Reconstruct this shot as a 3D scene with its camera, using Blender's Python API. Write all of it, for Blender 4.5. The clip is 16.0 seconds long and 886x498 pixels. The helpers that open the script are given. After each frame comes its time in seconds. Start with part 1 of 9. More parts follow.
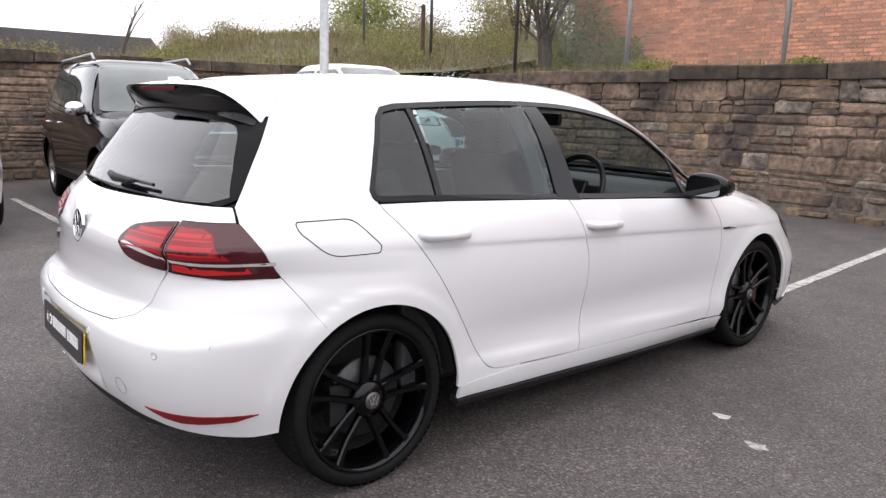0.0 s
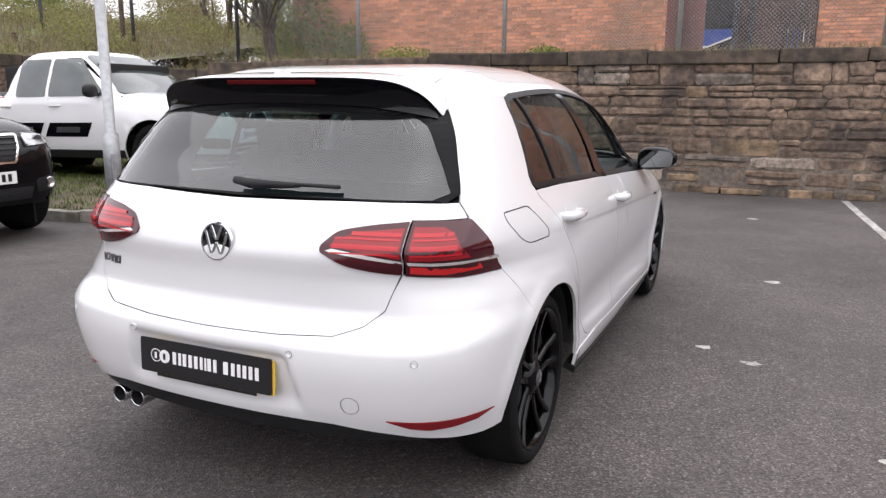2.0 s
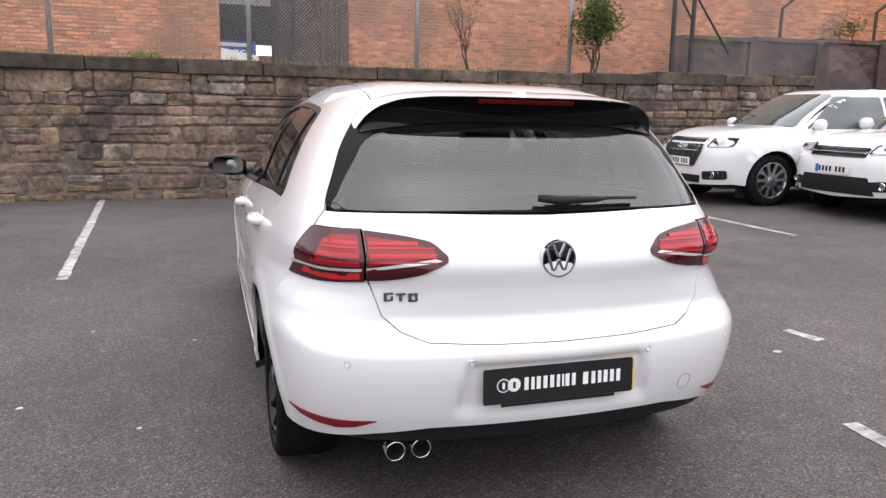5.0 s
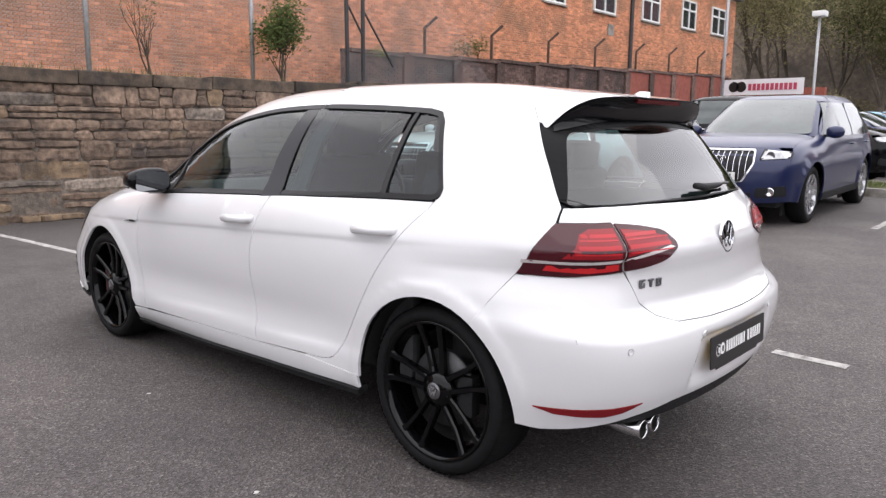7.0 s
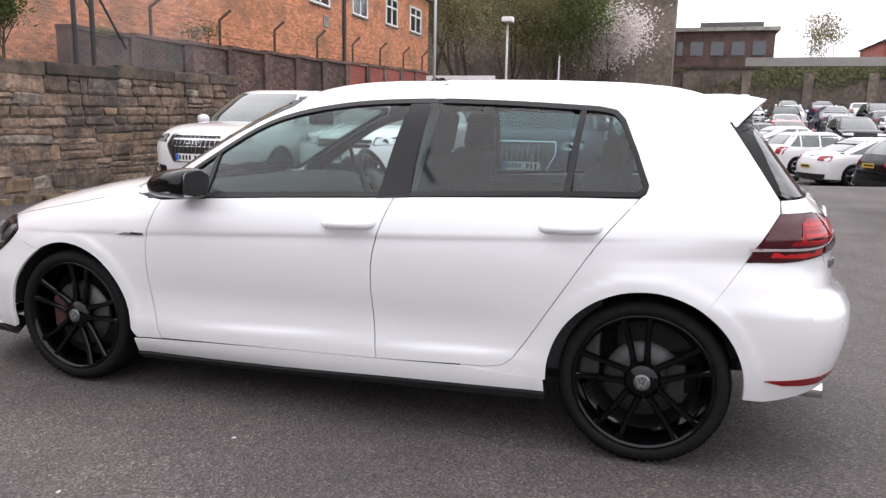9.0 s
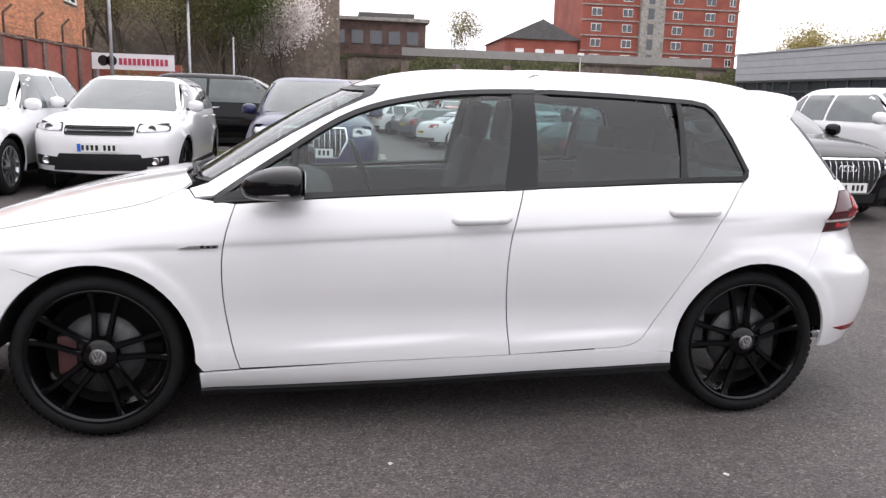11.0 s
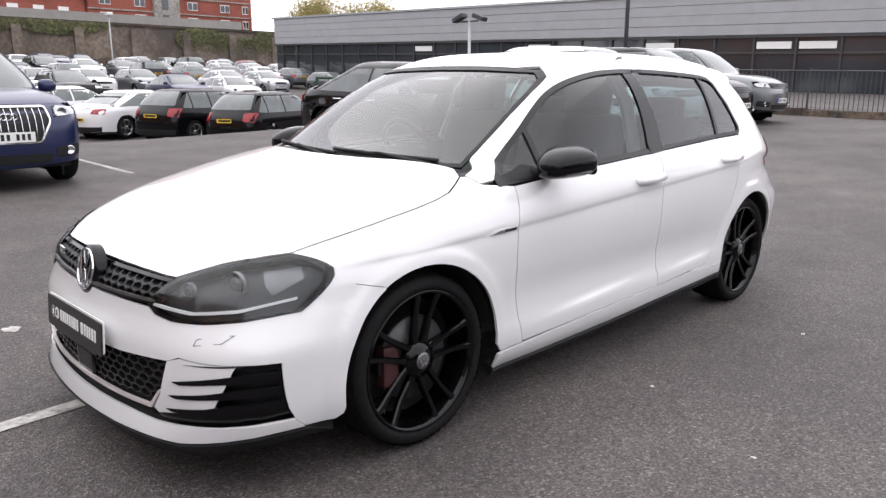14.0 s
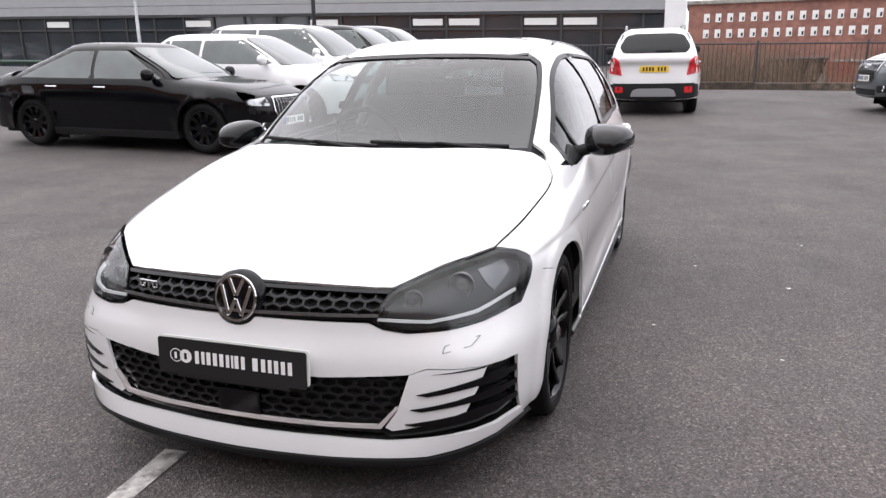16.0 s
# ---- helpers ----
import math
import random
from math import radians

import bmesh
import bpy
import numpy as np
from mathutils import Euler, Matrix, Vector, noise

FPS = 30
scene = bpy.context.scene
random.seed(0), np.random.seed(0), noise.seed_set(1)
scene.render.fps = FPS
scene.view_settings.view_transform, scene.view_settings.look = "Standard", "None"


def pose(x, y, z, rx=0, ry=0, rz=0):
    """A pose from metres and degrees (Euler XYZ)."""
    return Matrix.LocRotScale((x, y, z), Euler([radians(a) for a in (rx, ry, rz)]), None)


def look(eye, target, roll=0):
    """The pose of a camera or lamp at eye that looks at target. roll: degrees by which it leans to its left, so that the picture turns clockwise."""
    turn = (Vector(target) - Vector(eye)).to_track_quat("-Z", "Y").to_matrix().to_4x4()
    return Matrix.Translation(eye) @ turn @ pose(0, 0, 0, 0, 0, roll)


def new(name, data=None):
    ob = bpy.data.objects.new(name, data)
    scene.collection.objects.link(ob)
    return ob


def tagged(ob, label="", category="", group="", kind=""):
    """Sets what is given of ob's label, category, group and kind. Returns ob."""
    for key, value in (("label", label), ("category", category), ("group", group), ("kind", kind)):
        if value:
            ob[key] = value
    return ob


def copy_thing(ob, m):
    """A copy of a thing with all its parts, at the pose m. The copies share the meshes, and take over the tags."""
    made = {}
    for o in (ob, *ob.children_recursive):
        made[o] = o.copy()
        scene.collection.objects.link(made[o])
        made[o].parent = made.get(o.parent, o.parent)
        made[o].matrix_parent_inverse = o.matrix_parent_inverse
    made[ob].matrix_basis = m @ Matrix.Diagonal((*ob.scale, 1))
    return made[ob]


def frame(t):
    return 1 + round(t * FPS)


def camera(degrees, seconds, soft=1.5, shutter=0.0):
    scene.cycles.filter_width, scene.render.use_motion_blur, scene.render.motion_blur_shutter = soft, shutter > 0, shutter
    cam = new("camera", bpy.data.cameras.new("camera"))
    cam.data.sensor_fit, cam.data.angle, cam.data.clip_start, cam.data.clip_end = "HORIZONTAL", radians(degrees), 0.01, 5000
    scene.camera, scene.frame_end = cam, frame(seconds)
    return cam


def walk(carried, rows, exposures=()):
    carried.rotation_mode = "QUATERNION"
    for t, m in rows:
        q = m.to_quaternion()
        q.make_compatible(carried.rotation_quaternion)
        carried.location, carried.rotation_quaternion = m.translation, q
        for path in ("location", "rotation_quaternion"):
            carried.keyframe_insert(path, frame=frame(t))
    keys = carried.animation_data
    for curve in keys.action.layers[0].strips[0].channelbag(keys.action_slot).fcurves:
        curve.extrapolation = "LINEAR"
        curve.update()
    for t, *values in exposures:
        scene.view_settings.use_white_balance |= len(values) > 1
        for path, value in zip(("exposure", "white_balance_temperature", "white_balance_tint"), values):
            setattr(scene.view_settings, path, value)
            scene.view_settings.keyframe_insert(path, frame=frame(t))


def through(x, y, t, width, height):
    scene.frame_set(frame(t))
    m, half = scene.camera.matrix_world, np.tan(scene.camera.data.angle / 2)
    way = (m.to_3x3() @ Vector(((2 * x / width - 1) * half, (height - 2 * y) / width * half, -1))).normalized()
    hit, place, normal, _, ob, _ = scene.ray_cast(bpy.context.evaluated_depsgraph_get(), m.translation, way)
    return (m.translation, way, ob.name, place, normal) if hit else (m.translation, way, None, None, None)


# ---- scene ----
cam = camera(62.1, 16.0, soft=1.4)
PATH = [
    (0, (2.84, -2.712, 1.348), (1.348, -1.439, 0.958), 1.7),
    (0.5, (2.653, -3.03, 1.35), (1.264, -1.645, 0.959), 0.8),
    (1, (2.318, -3.242, 1.324), (1.084, -1.718, 0.927), 0.1),
    (1.5, (1.936, -3.527, 1.327), (0.91, -1.859, 0.922), 0.0),
    (2, (1.574, -3.785, 1.328), (0.769, -2.0, 0.921), 0.4),
    (2.5, (1.191, -3.956, 1.339), (0.603, -2.087, 0.934), 0.8),
    (3, (0.742, -4.157, 1.343), (0.398, -2.228, 0.94), 1.1),
    (3.5, (0.264, -4.184, 1.324), (0.17, -2.227, 0.925), 1.3),
    (4, (-0.24, -4.198, 1.331), (-0.066, -2.245, 0.939), 1.2),
    (4.2, (-0.402, -4.2, 1.337), (-0.147, -2.255, 0.949), 1.2),
    (6.3, (-2.227, -3.518, 1.29), (-1.016, -1.961, 0.959), 0.9),
    (6.5, (-2.408, -3.379, 1.273), (-1.11, -1.893, 0.947), 0.8),
    (7, (-2.735, -3.051, 1.264), (-1.268, -1.731, 0.94), 0.6),
    (7.5, (-2.963, -2.683, 1.272), (-1.365, -1.526, 0.946), 0.6),
    (8, (-3.229, -2.281, 1.272), (-1.515, -1.303, 0.942), 0.7),
    (8.5, (-3.402, -1.839, 1.257), (-1.597, -1.045, 0.924), 0.9),
    (9, (-3.591, -1.381, 1.26), (-1.709, -0.793, 0.924), 1.2),
    (9.2, (-3.652, -1.231, 1.272), (-1.75, -0.713, 0.935), 1.4),
    (11.3, (-3.661, 0.796, 1.242), (-1.746, 0.343, 0.883), 1.3),
    (11.5, (-3.625, 1.015, 1.247), (-1.734, 0.472, 0.886), 1.1),
    (12, (-3.471, 1.418, 1.222), (-1.641, 0.703, 0.851), 0.8),
    (12.5, (-3.289, 1.833, 1.248), (-1.539, 0.946, 0.863), 0.7),
    (13, (-3.162, 2.255, 1.264), (-1.506, 1.206, 0.864), 0.5),
    (13.5, (-2.919, 2.642, 1.268), (-1.388, 1.425, 0.847), 0.4),
    (14, (-2.674, 3.013, 1.283), (-1.286, 1.641, 0.848), 0.1),
    (14.5, (-2.397, 3.296, 1.278), (-1.163, 1.789, 0.827), -0.2),
    (15, (-2.055, 3.559, 1.308), (-1.004, 1.924, 0.836), -0.5),
    (15.5, (-1.703, 3.815, 1.337), (-0.852, 2.072, 0.85), -0.8),
    (16, (-1.295, 3.976, 1.352), (-0.675, 2.142, 0.849), -1.1),
]
walk(cam, [(t, look(eye, target, roll)) for t, eye, target, roll in PATH])

# ---- light: a bright overcast sky ----
world = bpy.data.worlds.new("overcast")
scene.world = world
world.use_nodes = True
wn, wl = world.node_tree.nodes, world.node_tree.links
wn.clear()
sky = wn.new("ShaderNodeTexSky")
sky.sky_type = "NISHITA"
sky.sun_disc = False
sky.sun_elevation, sky.sun_rotation = radians(84), radians(102)
sky.air_density, sky.dust_density, sky.ozone_density = 1.0, 2.0, 0.8
hsv = wn.new("ShaderNodeHueSaturation")
hsv.inputs["Saturation"].default_value = 0.16
bg = wn.new("ShaderNodeBackground")
bg.inputs["Strength"].default_value = 0.15
wout = wn.new("ShaderNodeOutputWorld")
wl.new(sky.outputs[0], hsv.inputs["Color"])
cloud = wn.new("ShaderNodeMix")
cloud.data_type = "RGBA"
cloud.inputs["Factor"].default_value = 0.80
cloud.inputs["B"].default_value = (6.95, 6.76, 7.30, 1)
wl.new(hsv.outputs[0], cloud.inputs["A"])
wl.new(cloud.outputs["Result"], bg.inputs["Color"])
wl.new(bg.outputs[0], wout.inputs[0])
sun_data = bpy.data.lights.new("sun", "SUN")
sun_data.energy, sun_data.angle, sun_data.color = 0.75, radians(110), (1.0, 0.97, 0.93)
sun = new("sun", sun_data)
sun.matrix_world = look((0, 0, 30), (-3.0, 0.6, 0))
scene.view_settings.exposure = 0.97

# ---- materials ----
def mat(name, color, rough=0.5, metal=0.0, coat=0.0, vary=0.0, scale=20.0, bump=0.0, bscale=150.0, spec=0.5, dirt=None, dscale=1.5, island=0.0, emit=0.0):
    """Principled material with variation at two scales, stains and fine relief."""
    m = bpy.data.materials.new(name)
    m.use_nodes = True
    n, l = m.node_tree.nodes, m.node_tree.links
    b = n["Principled BSDF"]
    b.inputs["Roughness"].default_value = rough
    b.inputs["Metallic"].default_value = metal
    b.inputs["Coat Weight"].default_value = coat
    b.inputs["Coat Roughness"].default_value = 0.03
    b.inputs["Specular IOR Level"].default_value = spec
    b.inputs["Base Color"].default_value = (*color, 1)
    if emit:
        b.inputs["Emission Color"].default_value = (*color, 1)
        b.inputs["Emission Strength"].default_value = emit
    co = n.new("ShaderNodeTexCoord").outputs["Object"]
    if vary or dirt or island:
        base = n.new("ShaderNodeRGB").outputs[0]
        base.default_value = (*color, 1)
        if vary:
            for sc, amt in ((scale, vary), (scale / 9, vary * 0.7)):
                t = n.new("ShaderNodeTexNoise")
                t.inputs["Scale"].default_value, t.inputs["Detail"].default_value = sc, 6
                l.new(co, t.inputs["Vector"])
                r = n.new("ShaderNodeMapRange")
                r.inputs["From Min"].default_value, r.inputs["From Max"].default_value = 0.3, 0.7
                r.inputs["To Min"].default_value, r.inputs["To Max"].default_value = 1 - amt, 1 + amt
                l.new(t.outputs["Fac"], r.inputs["Value"])
                x = n.new("ShaderNodeMix")
                x.data_type, x.blend_type = "RGBA", "MULTIPLY"
                x.inputs["Factor"].default_value = 1
                l.new(base, x.inputs["A"])
                l.new(r.outputs[0], x.inputs["B"])
                base = x.outputs["Result"]
        if island:
            g = n.new("ShaderNodeNewGeometry").outputs["Random Per Island"]
            o = n.new("ShaderNodeObjectInfo").outputs["Random"]
            a = n.new("ShaderNodeMath")
            l.new(g, a.inputs[0])
            l.new(o, a.inputs[1])
            f = n.new("ShaderNodeMath")
            f.operation = "FRACT"
            l.new(a.outputs[0], f.inputs[0])
            r = n.new("ShaderNodeMapRange")
            r.inputs["To Min"].default_value, r.inputs["To Max"].default_value = 1 - island, 1 + island
            l.new(f.outputs[0], r.inputs["Value"])
            x = n.new("ShaderNodeMix")
            x.data_type, x.blend_type = "RGBA", "MULTIPLY"
            x.inputs["Factor"].default_value = 1
            l.new(base, x.inputs["A"])
            l.new(r.outputs[0], x.inputs["B"])
            base = x.outputs["Result"]
        if dirt:
            t = n.new("ShaderNodeTexNoise")
            t.inputs["Scale"].default_value, t.inputs["Detail"].default_value = dscale, 8
            t.inputs["Roughness"].default_value = 0.65
            l.new(co, t.inputs["Vector"])
            r = n.new("ShaderNodeMapRange")
            r.inputs["From Min"].default_value, r.inputs["From Max"].default_value = 0.48, 0.66
            l.new(t.outputs["Fac"], r.inputs["Value"])
            x = n.new("ShaderNodeMix")
            x.data_type = "RGBA"
            l.new(r.outputs[0], x.inputs["Factor"])
            l.new(base, x.inputs["A"])
            x.inputs["B"].default_value = (*dirt, 1)
            base = x.outputs["Result"]
        l.new(base, b.inputs["Base Color"])
    if bump:
        t = n.new("ShaderNodeTexNoise")
        t.inputs["Scale"].default_value, t.inputs["Detail"].default_value = bscale, 5
        l.new(co, t.inputs["Vector"])
        u = n.new("ShaderNodeBump")
        u.inputs["Strength"].default_value, u.inputs["Distance"].default_value = bump, 0.01
        l.new(t.outputs["Fac"], u.inputs["Height"])
        l.new(u.outputs[0], b.inputs["Normal"])
    return m


def glass_mat(name, tint, gloss=0.06):
    """Thin tinted pane: clear transmission, gloss that grows at grazing angles."""
    m = bpy.data.materials.new(name)
    m.use_nodes = True
    n, l = m.node_tree.nodes, m.node_tree.links
    n.clear()
    out = n.new("ShaderNodeOutputMaterial")
    tr = n.new("ShaderNodeBsdfTransparent")
    tr.inputs[0].default_value = (*tint, 1)
    gl = n.new("ShaderNodeBsdfGlossy")
    gl.inputs["Roughness"].default_value = 0.02
    fr = n.new("ShaderNodeLayerWeight")
    fr.inputs["Blend"].default_value = 0.5
    pw = n.new("ShaderNodeMath")
    pw.operation = "POWER"
    pw.inputs[1].default_value = 4.0
    l.new(fr.outputs["Facing"], pw.inputs[0])
    ma = n.new("ShaderNodeMath")
    ma.operation = "MULTIPLY_ADD"
    ma.inputs[1].default_value, ma.inputs[2].default_value = 1 - gloss, gloss
    l.new(pw.outputs[0], ma.inputs[0])
    mx = n.new("ShaderNodeMixShader")
    l.new(ma.outputs[0], mx.inputs[0])
    l.new(tr.outputs[0], mx.inputs[1])
    l.new(gl.outputs[0], mx.inputs[2])
    l.new(mx.outputs[0], out.inputs[0])
    return m


def asphalt_mat(name="asphalt"):
    """Worn tarmac: aggregate, pale and dark patches, oil, fine relief."""
    m = bpy.data.materials.new(name)
    m.use_nodes = True
    n, l = m.node_tree.nodes, m.node_tree.links
    b = n["Principled BSDF"]
    co = n.new("ShaderNodeTexCoord").outputs["Object"]

    def noise_tex(sc, det=6, rough=0.6):
        t = n.new("ShaderNodeTexNoise")
        t.inputs["Scale"].default_value, t.inputs["Detail"].default_value, t.inputs["Roughness"].default_value = sc, det, rough
        l.new(co, t.inputs["Vector"])
        return t.outputs["Fac"]

    def ramp(src, stops):
        r = n.new("ShaderNodeValToRGB")
        while len(r.color_ramp.elements) < len(stops):
            r.color_ramp.elements.new(0.5)
        for e, (p, c) in zip(r.color_ramp.elements, stops):
            e.position, e.color = p, (*c, 1)
        l.new(src, r.inputs[0])
        return r.outputs[0]

    def mul(a, c, mode="MULTIPLY"):
        x = n.new("ShaderNodeMix")
        x.data_type, x.blend_type = "RGBA", mode
        x.inputs["Factor"].default_value = 1
        l.new(a, x.inputs["A"])
        l.new(c, x.inputs["B"])
        return x.outputs["Result"]

    v = n.new("ShaderNodeTexVoronoi")
    v.inputs["Scale"].default_value = 125
    l.new(co, v.inputs["Vector"])
    grain = ramp(v.outputs["Color"], [(0.0, (0.0265, 0.0226, 0.0220)), (0.5, (0.0680, 0.0585, 0.0572)), (0.8, (0.116, 0.102, 0.099)), (1.0, (0.215, 0.197, 0.190))])
    speck = ramp(noise_tex(160, 3), [(0.3, (0.72, 0.72, 0.72)), (0.7, (1.3, 1.3, 1.28))])
    patch = ramp(noise_tex(0.55, 7, 0.62), [(0.35, (0.72, 0.71, 0.72)), (0.52, (1, 1, 1)), (0.68, (1.25, 1.24, 1.22))])
    mid = ramp(noise_tex(3.1, 8, 0.7), [(0.32, (0.82, 0.82, 0.82)), (0.7, (1.16, 1.15, 1.14))])
    l.new(mul(mul(mul(grain, speck), patch), mid), b.inputs["Base Color"])
    rr = n.new("ShaderNodeMapRange")
    rr.inputs["To Min"].default_value, rr.inputs["To Max"].default_value = 0.62, 0.88
    l.new(noise_tex(1.2, 5), rr.inputs["Value"])
    l.new(rr.outputs[0], b.inputs["Roughness"])
    u = n.new("ShaderNodeBump")
    u.inputs["Strength"].default_value, u.inputs["Distance"].default_value = 0.7, 0.006
    l.new(v.outputs["Distance"], u.inputs["Height"])
    l.new(u.outputs[0], b.inputs["Normal"])
    return m


def leaf_mat(name, color, through=0.45, island=0.4):
    """Thin leaves: light falls on them and through them."""
    m = bpy.data.materials.new(name)
    m.use_nodes = True
    n, l = m.node_tree.nodes, m.node_tree.links
    n.clear()
    base = n.new("ShaderNodeRGB").outputs[0]
    base.default_value = (*color, 1)
    r = n.new("ShaderNodeMapRange")
    r.inputs["To Min"].default_value, r.inputs["To Max"].default_value = 1 - island, 1 + island
    l.new(n.new("ShaderNodeNewGeometry").outputs["Random Per Island"], r.inputs["Value"])
    x = n.new("ShaderNodeMix")
    x.data_type, x.blend_type = "RGBA", "MULTIPLY"
    x.inputs["Factor"].default_value = 1
    l.new(base, x.inputs["A"])
    l.new(r.outputs[0], x.inputs["B"])
    d, t, mx = n.new("ShaderNodeBsdfDiffuse"), n.new("ShaderNodeBsdfTranslucent"), n.new("ShaderNodeMixShader")
    l.new(x.outputs["Result"], d.inputs["Color"])
    l.new(x.outputs["Result"], t.inputs["Color"])
    mx.inputs[0].default_value = through
    l.new(d.outputs[0], mx.inputs[1])
    l.new(t.outputs[0], mx.inputs[2])
    l.new(mx.outputs[0], n.new("ShaderNodeOutputMaterial").inputs[0])
    return m


ASPHALT = asphalt_mat()
BRAKEMETAL = mat("worn_disc", (0.07, 0.07, 0.072), 0.5, metal=0.7, vary=0.2, scale=40)
WHITE = mat("white_paint", (0.70, 0.70, 0.71), 0.28, coat=1.0, vary=0.012, scale=3)
BLACKP = mat("black_paint", (0.003, 0.003, 0.004), 0.10, spec=0.25)
BLUEP = mat("dark_blue_paint", (0.009, 0.015, 0.062), 0.28, metal=0.2, coat=0.4)
SILVERP = mat("silver_paint", (0.42, 0.43, 0.45), 0.3, metal=0.6, coat=1.0)
GREYP = mat("grey_paint", (0.10, 0.11, 0.12), 0.3, metal=0.4, coat=1.0)
REDP = mat("red_paint", (0.32, 0.015, 0.018), 0.3, coat=1.0)
LBLUEP = mat("light_blue_paint", (0.06, 0.26, 0.42), 0.3, coat=1.0)
GLOSSBLACK = mat("gloss_black_plastic", (0.003, 0.003, 0.004), 0.10, spec=0.28)
FINBLACK = mat("satin_black_fin", (0.004, 0.004, 0.0045), 0.4, spec=0.12)
LEDRED = mat("led_red_lens", (0.45, 0.012, 0.019), 0.2, coat=0.2)
WHEELBLACK = mat("gloss_black_alloy", (0.002, 0.002, 0.0025), 0.09, spec=0.26)
TRIM = mat("black_trim", (0.010, 0.010, 0.011), 0.42, spec=0.3, vary=0.15, scale=60)
MATTBLACK = mat("matt_black_plastic", (0.011, 0.011, 0.012), 0.6, spec=0.3, vary=0.2, scale=80, bump=0.15, bscale=600)
UNDER = mat("underbody_black", (0.008, 0.008, 0.008), 0.8, vary=0.2)
RUBBER = mat("tyre_rubber", (0.008, 0.008, 0.0085), 0.75, spec=0.15, vary=0.2, scale=40, bump=0.1, bscale=400)
CHROME = mat("chrome", (0.72, 0.73, 0.75), 0.12, metal=1.0)
DULLMETAL = mat("cast_metal", (0.22, 0.22, 0.23), 0.42, metal=1.0, vary=0.2, scale=50)
ALLOY = mat("silver_alloy", (0.55, 0.56, 0.58), 0.25, metal=0.9)
GLASSF = glass_mat("clear_glass", (0.50, 0.60, 0.58), 0.09)
GLASSD = glass_mat("tinted_glass", (0.50, 0.61, 0.60), 0.045)
GLASSR = glass_mat("privacy_glass", (0.32, 0.44, 0.44), 0.05)
GLASSB = glass_mat("grey_rear_glass", (0.36, 0.46, 0.46), 0.105)
CLEARLAMP = mat("bright_lamp_bowl", (0.46, 0.47, 0.49), 0.2, metal=0.35, coat=0.8, vary=0.35, scale=12)
PARAPET = mat("grey_parapet", (0.26, 0.25, 0.235), 0.9, vary=0.08, scale=1.5)
LAMPDARK = mat("dark_lamp_bowl", (0.030, 0.031, 0.033), 0.35, vary=0.3, scale=14)
LAMPGREY = mat("lamp_grey", (0.19, 0.19, 0.20), 0.3, metal=0.4, vary=0.3, scale=14)
SMOKEGLASS = mat("smoked_car_glass", (0.010, 0.011, 0.012), 0.12, spec=0.18)
CARGLASS = mat("car_glass", (0.060, 0.074, 0.073), 0.05, spec=0.5, coat=0.45, vary=0.3, scale=2)
CALIPER = mat("dark_red_caliper", (0.045, 0.012, 0.013), 0.5)
LENS = glass_mat("lamp_lens", (0.80, 0.82, 0.83), 0.04)
SMOKE = glass_mat("smoked_lens", (0.42, 0.42, 0.44))
MIRROR = mat("mirror_glass", (0.30, 0.31, 0.32), 0.03, metal=1.0)
REFLECTOR = mat("reflector_red", (0.20, 0.008, 0.012), 0.2)
RED = mat("red_lens", (0.25, 0.006, 0.011), 0.14, coat=0.2)
BRAKERED = mat("brake_lens", (0.10, 0.004, 0.006), 0.35, spec=0.2)
DEEPRED = mat("dark_red_lens", (0.050, 0.003, 0.007), 0.1, coat=0.2)
BRIGHTRED = mat("bright_red_lens", (0.60, 0.018, 0.022), 0.2, coat=0.2)
CLEARBAR = mat("clear_reflector", (0.75, 0.70, 0.70), 0.15, metal=0.4)
PLATEBLACK = mat("black_plate", (0.012, 0.012, 0.013), 0.3)
PLATEWHITE = mat("white_plate", (0.75, 0.76, 0.74), 0.35)
PLATEYELLOW = mat("yellow_plate", (0.75, 0.50, 0.05), 0.35)
PLATEBLUE = mat("blue_band", (0.02, 0.12, 0.55), 0.35)
INK = mat("white_print", (0.8, 0.8, 0.8), 0.5)
INTERIOR = mat("dark_interior", (0.035, 0.036, 0.038), 0.75, vary=0.2, scale=30)
SEAT = mat("charcoal_cloth", (0.05, 0.051, 0.054), 0.85, vary=0.2, scale=60)
HEADLINER = mat("grey_headliner", (0.28, 0.28, 0.28), 0.9)
LINEPAINT = mat("worn_line_paint", (0.40, 0.385, 0.365), 0.75, vary=0.3, scale=22, dirt=(0.11, 0.102, 0.098), dscale=13, bump=0.3, bscale=180)
STONE = mat("soot_stained_stone", (0.185, 0.131, 0.095), 0.9, vary=0.5, scale=13, island=0.27, dirt=(0.046, 0.037, 0.033), dscale=1.3, bump=1.0, bscale=34)
STONEPALE = mat("grey_weathered_stone", (0.205, 0.168, 0.136), 0.9, vary=0.5, scale=15, island=0.3, dirt=(0.06, 0.052, 0.048), dscale=2.0, bump=1.0, bscale=34)
STONEYEL = mat("ochre_stone", (0.20, 0.140, 0.088), 0.9, vary=0.45, scale=11, island=0.30, dirt=(0.070, 0.058, 0.048), dscale=2.1, bump=0.9, bscale=38)
STONECAP = mat("dark_coping_stone", (0.088, 0.066, 0.048), 0.9, vary=0.5, scale=7, island=0.45, dirt=(0.028, 0.025, 0.023), dscale=2.6, bump=0.8, bscale=30)
MORTAR = mat("old_mortar", (0.150, 0.124, 0.102), 0.95, vary=0.4, scale=16, dirt=(0.05, 0.044, 0.040), dscale=1.6, bump=0.8, bscale=60)
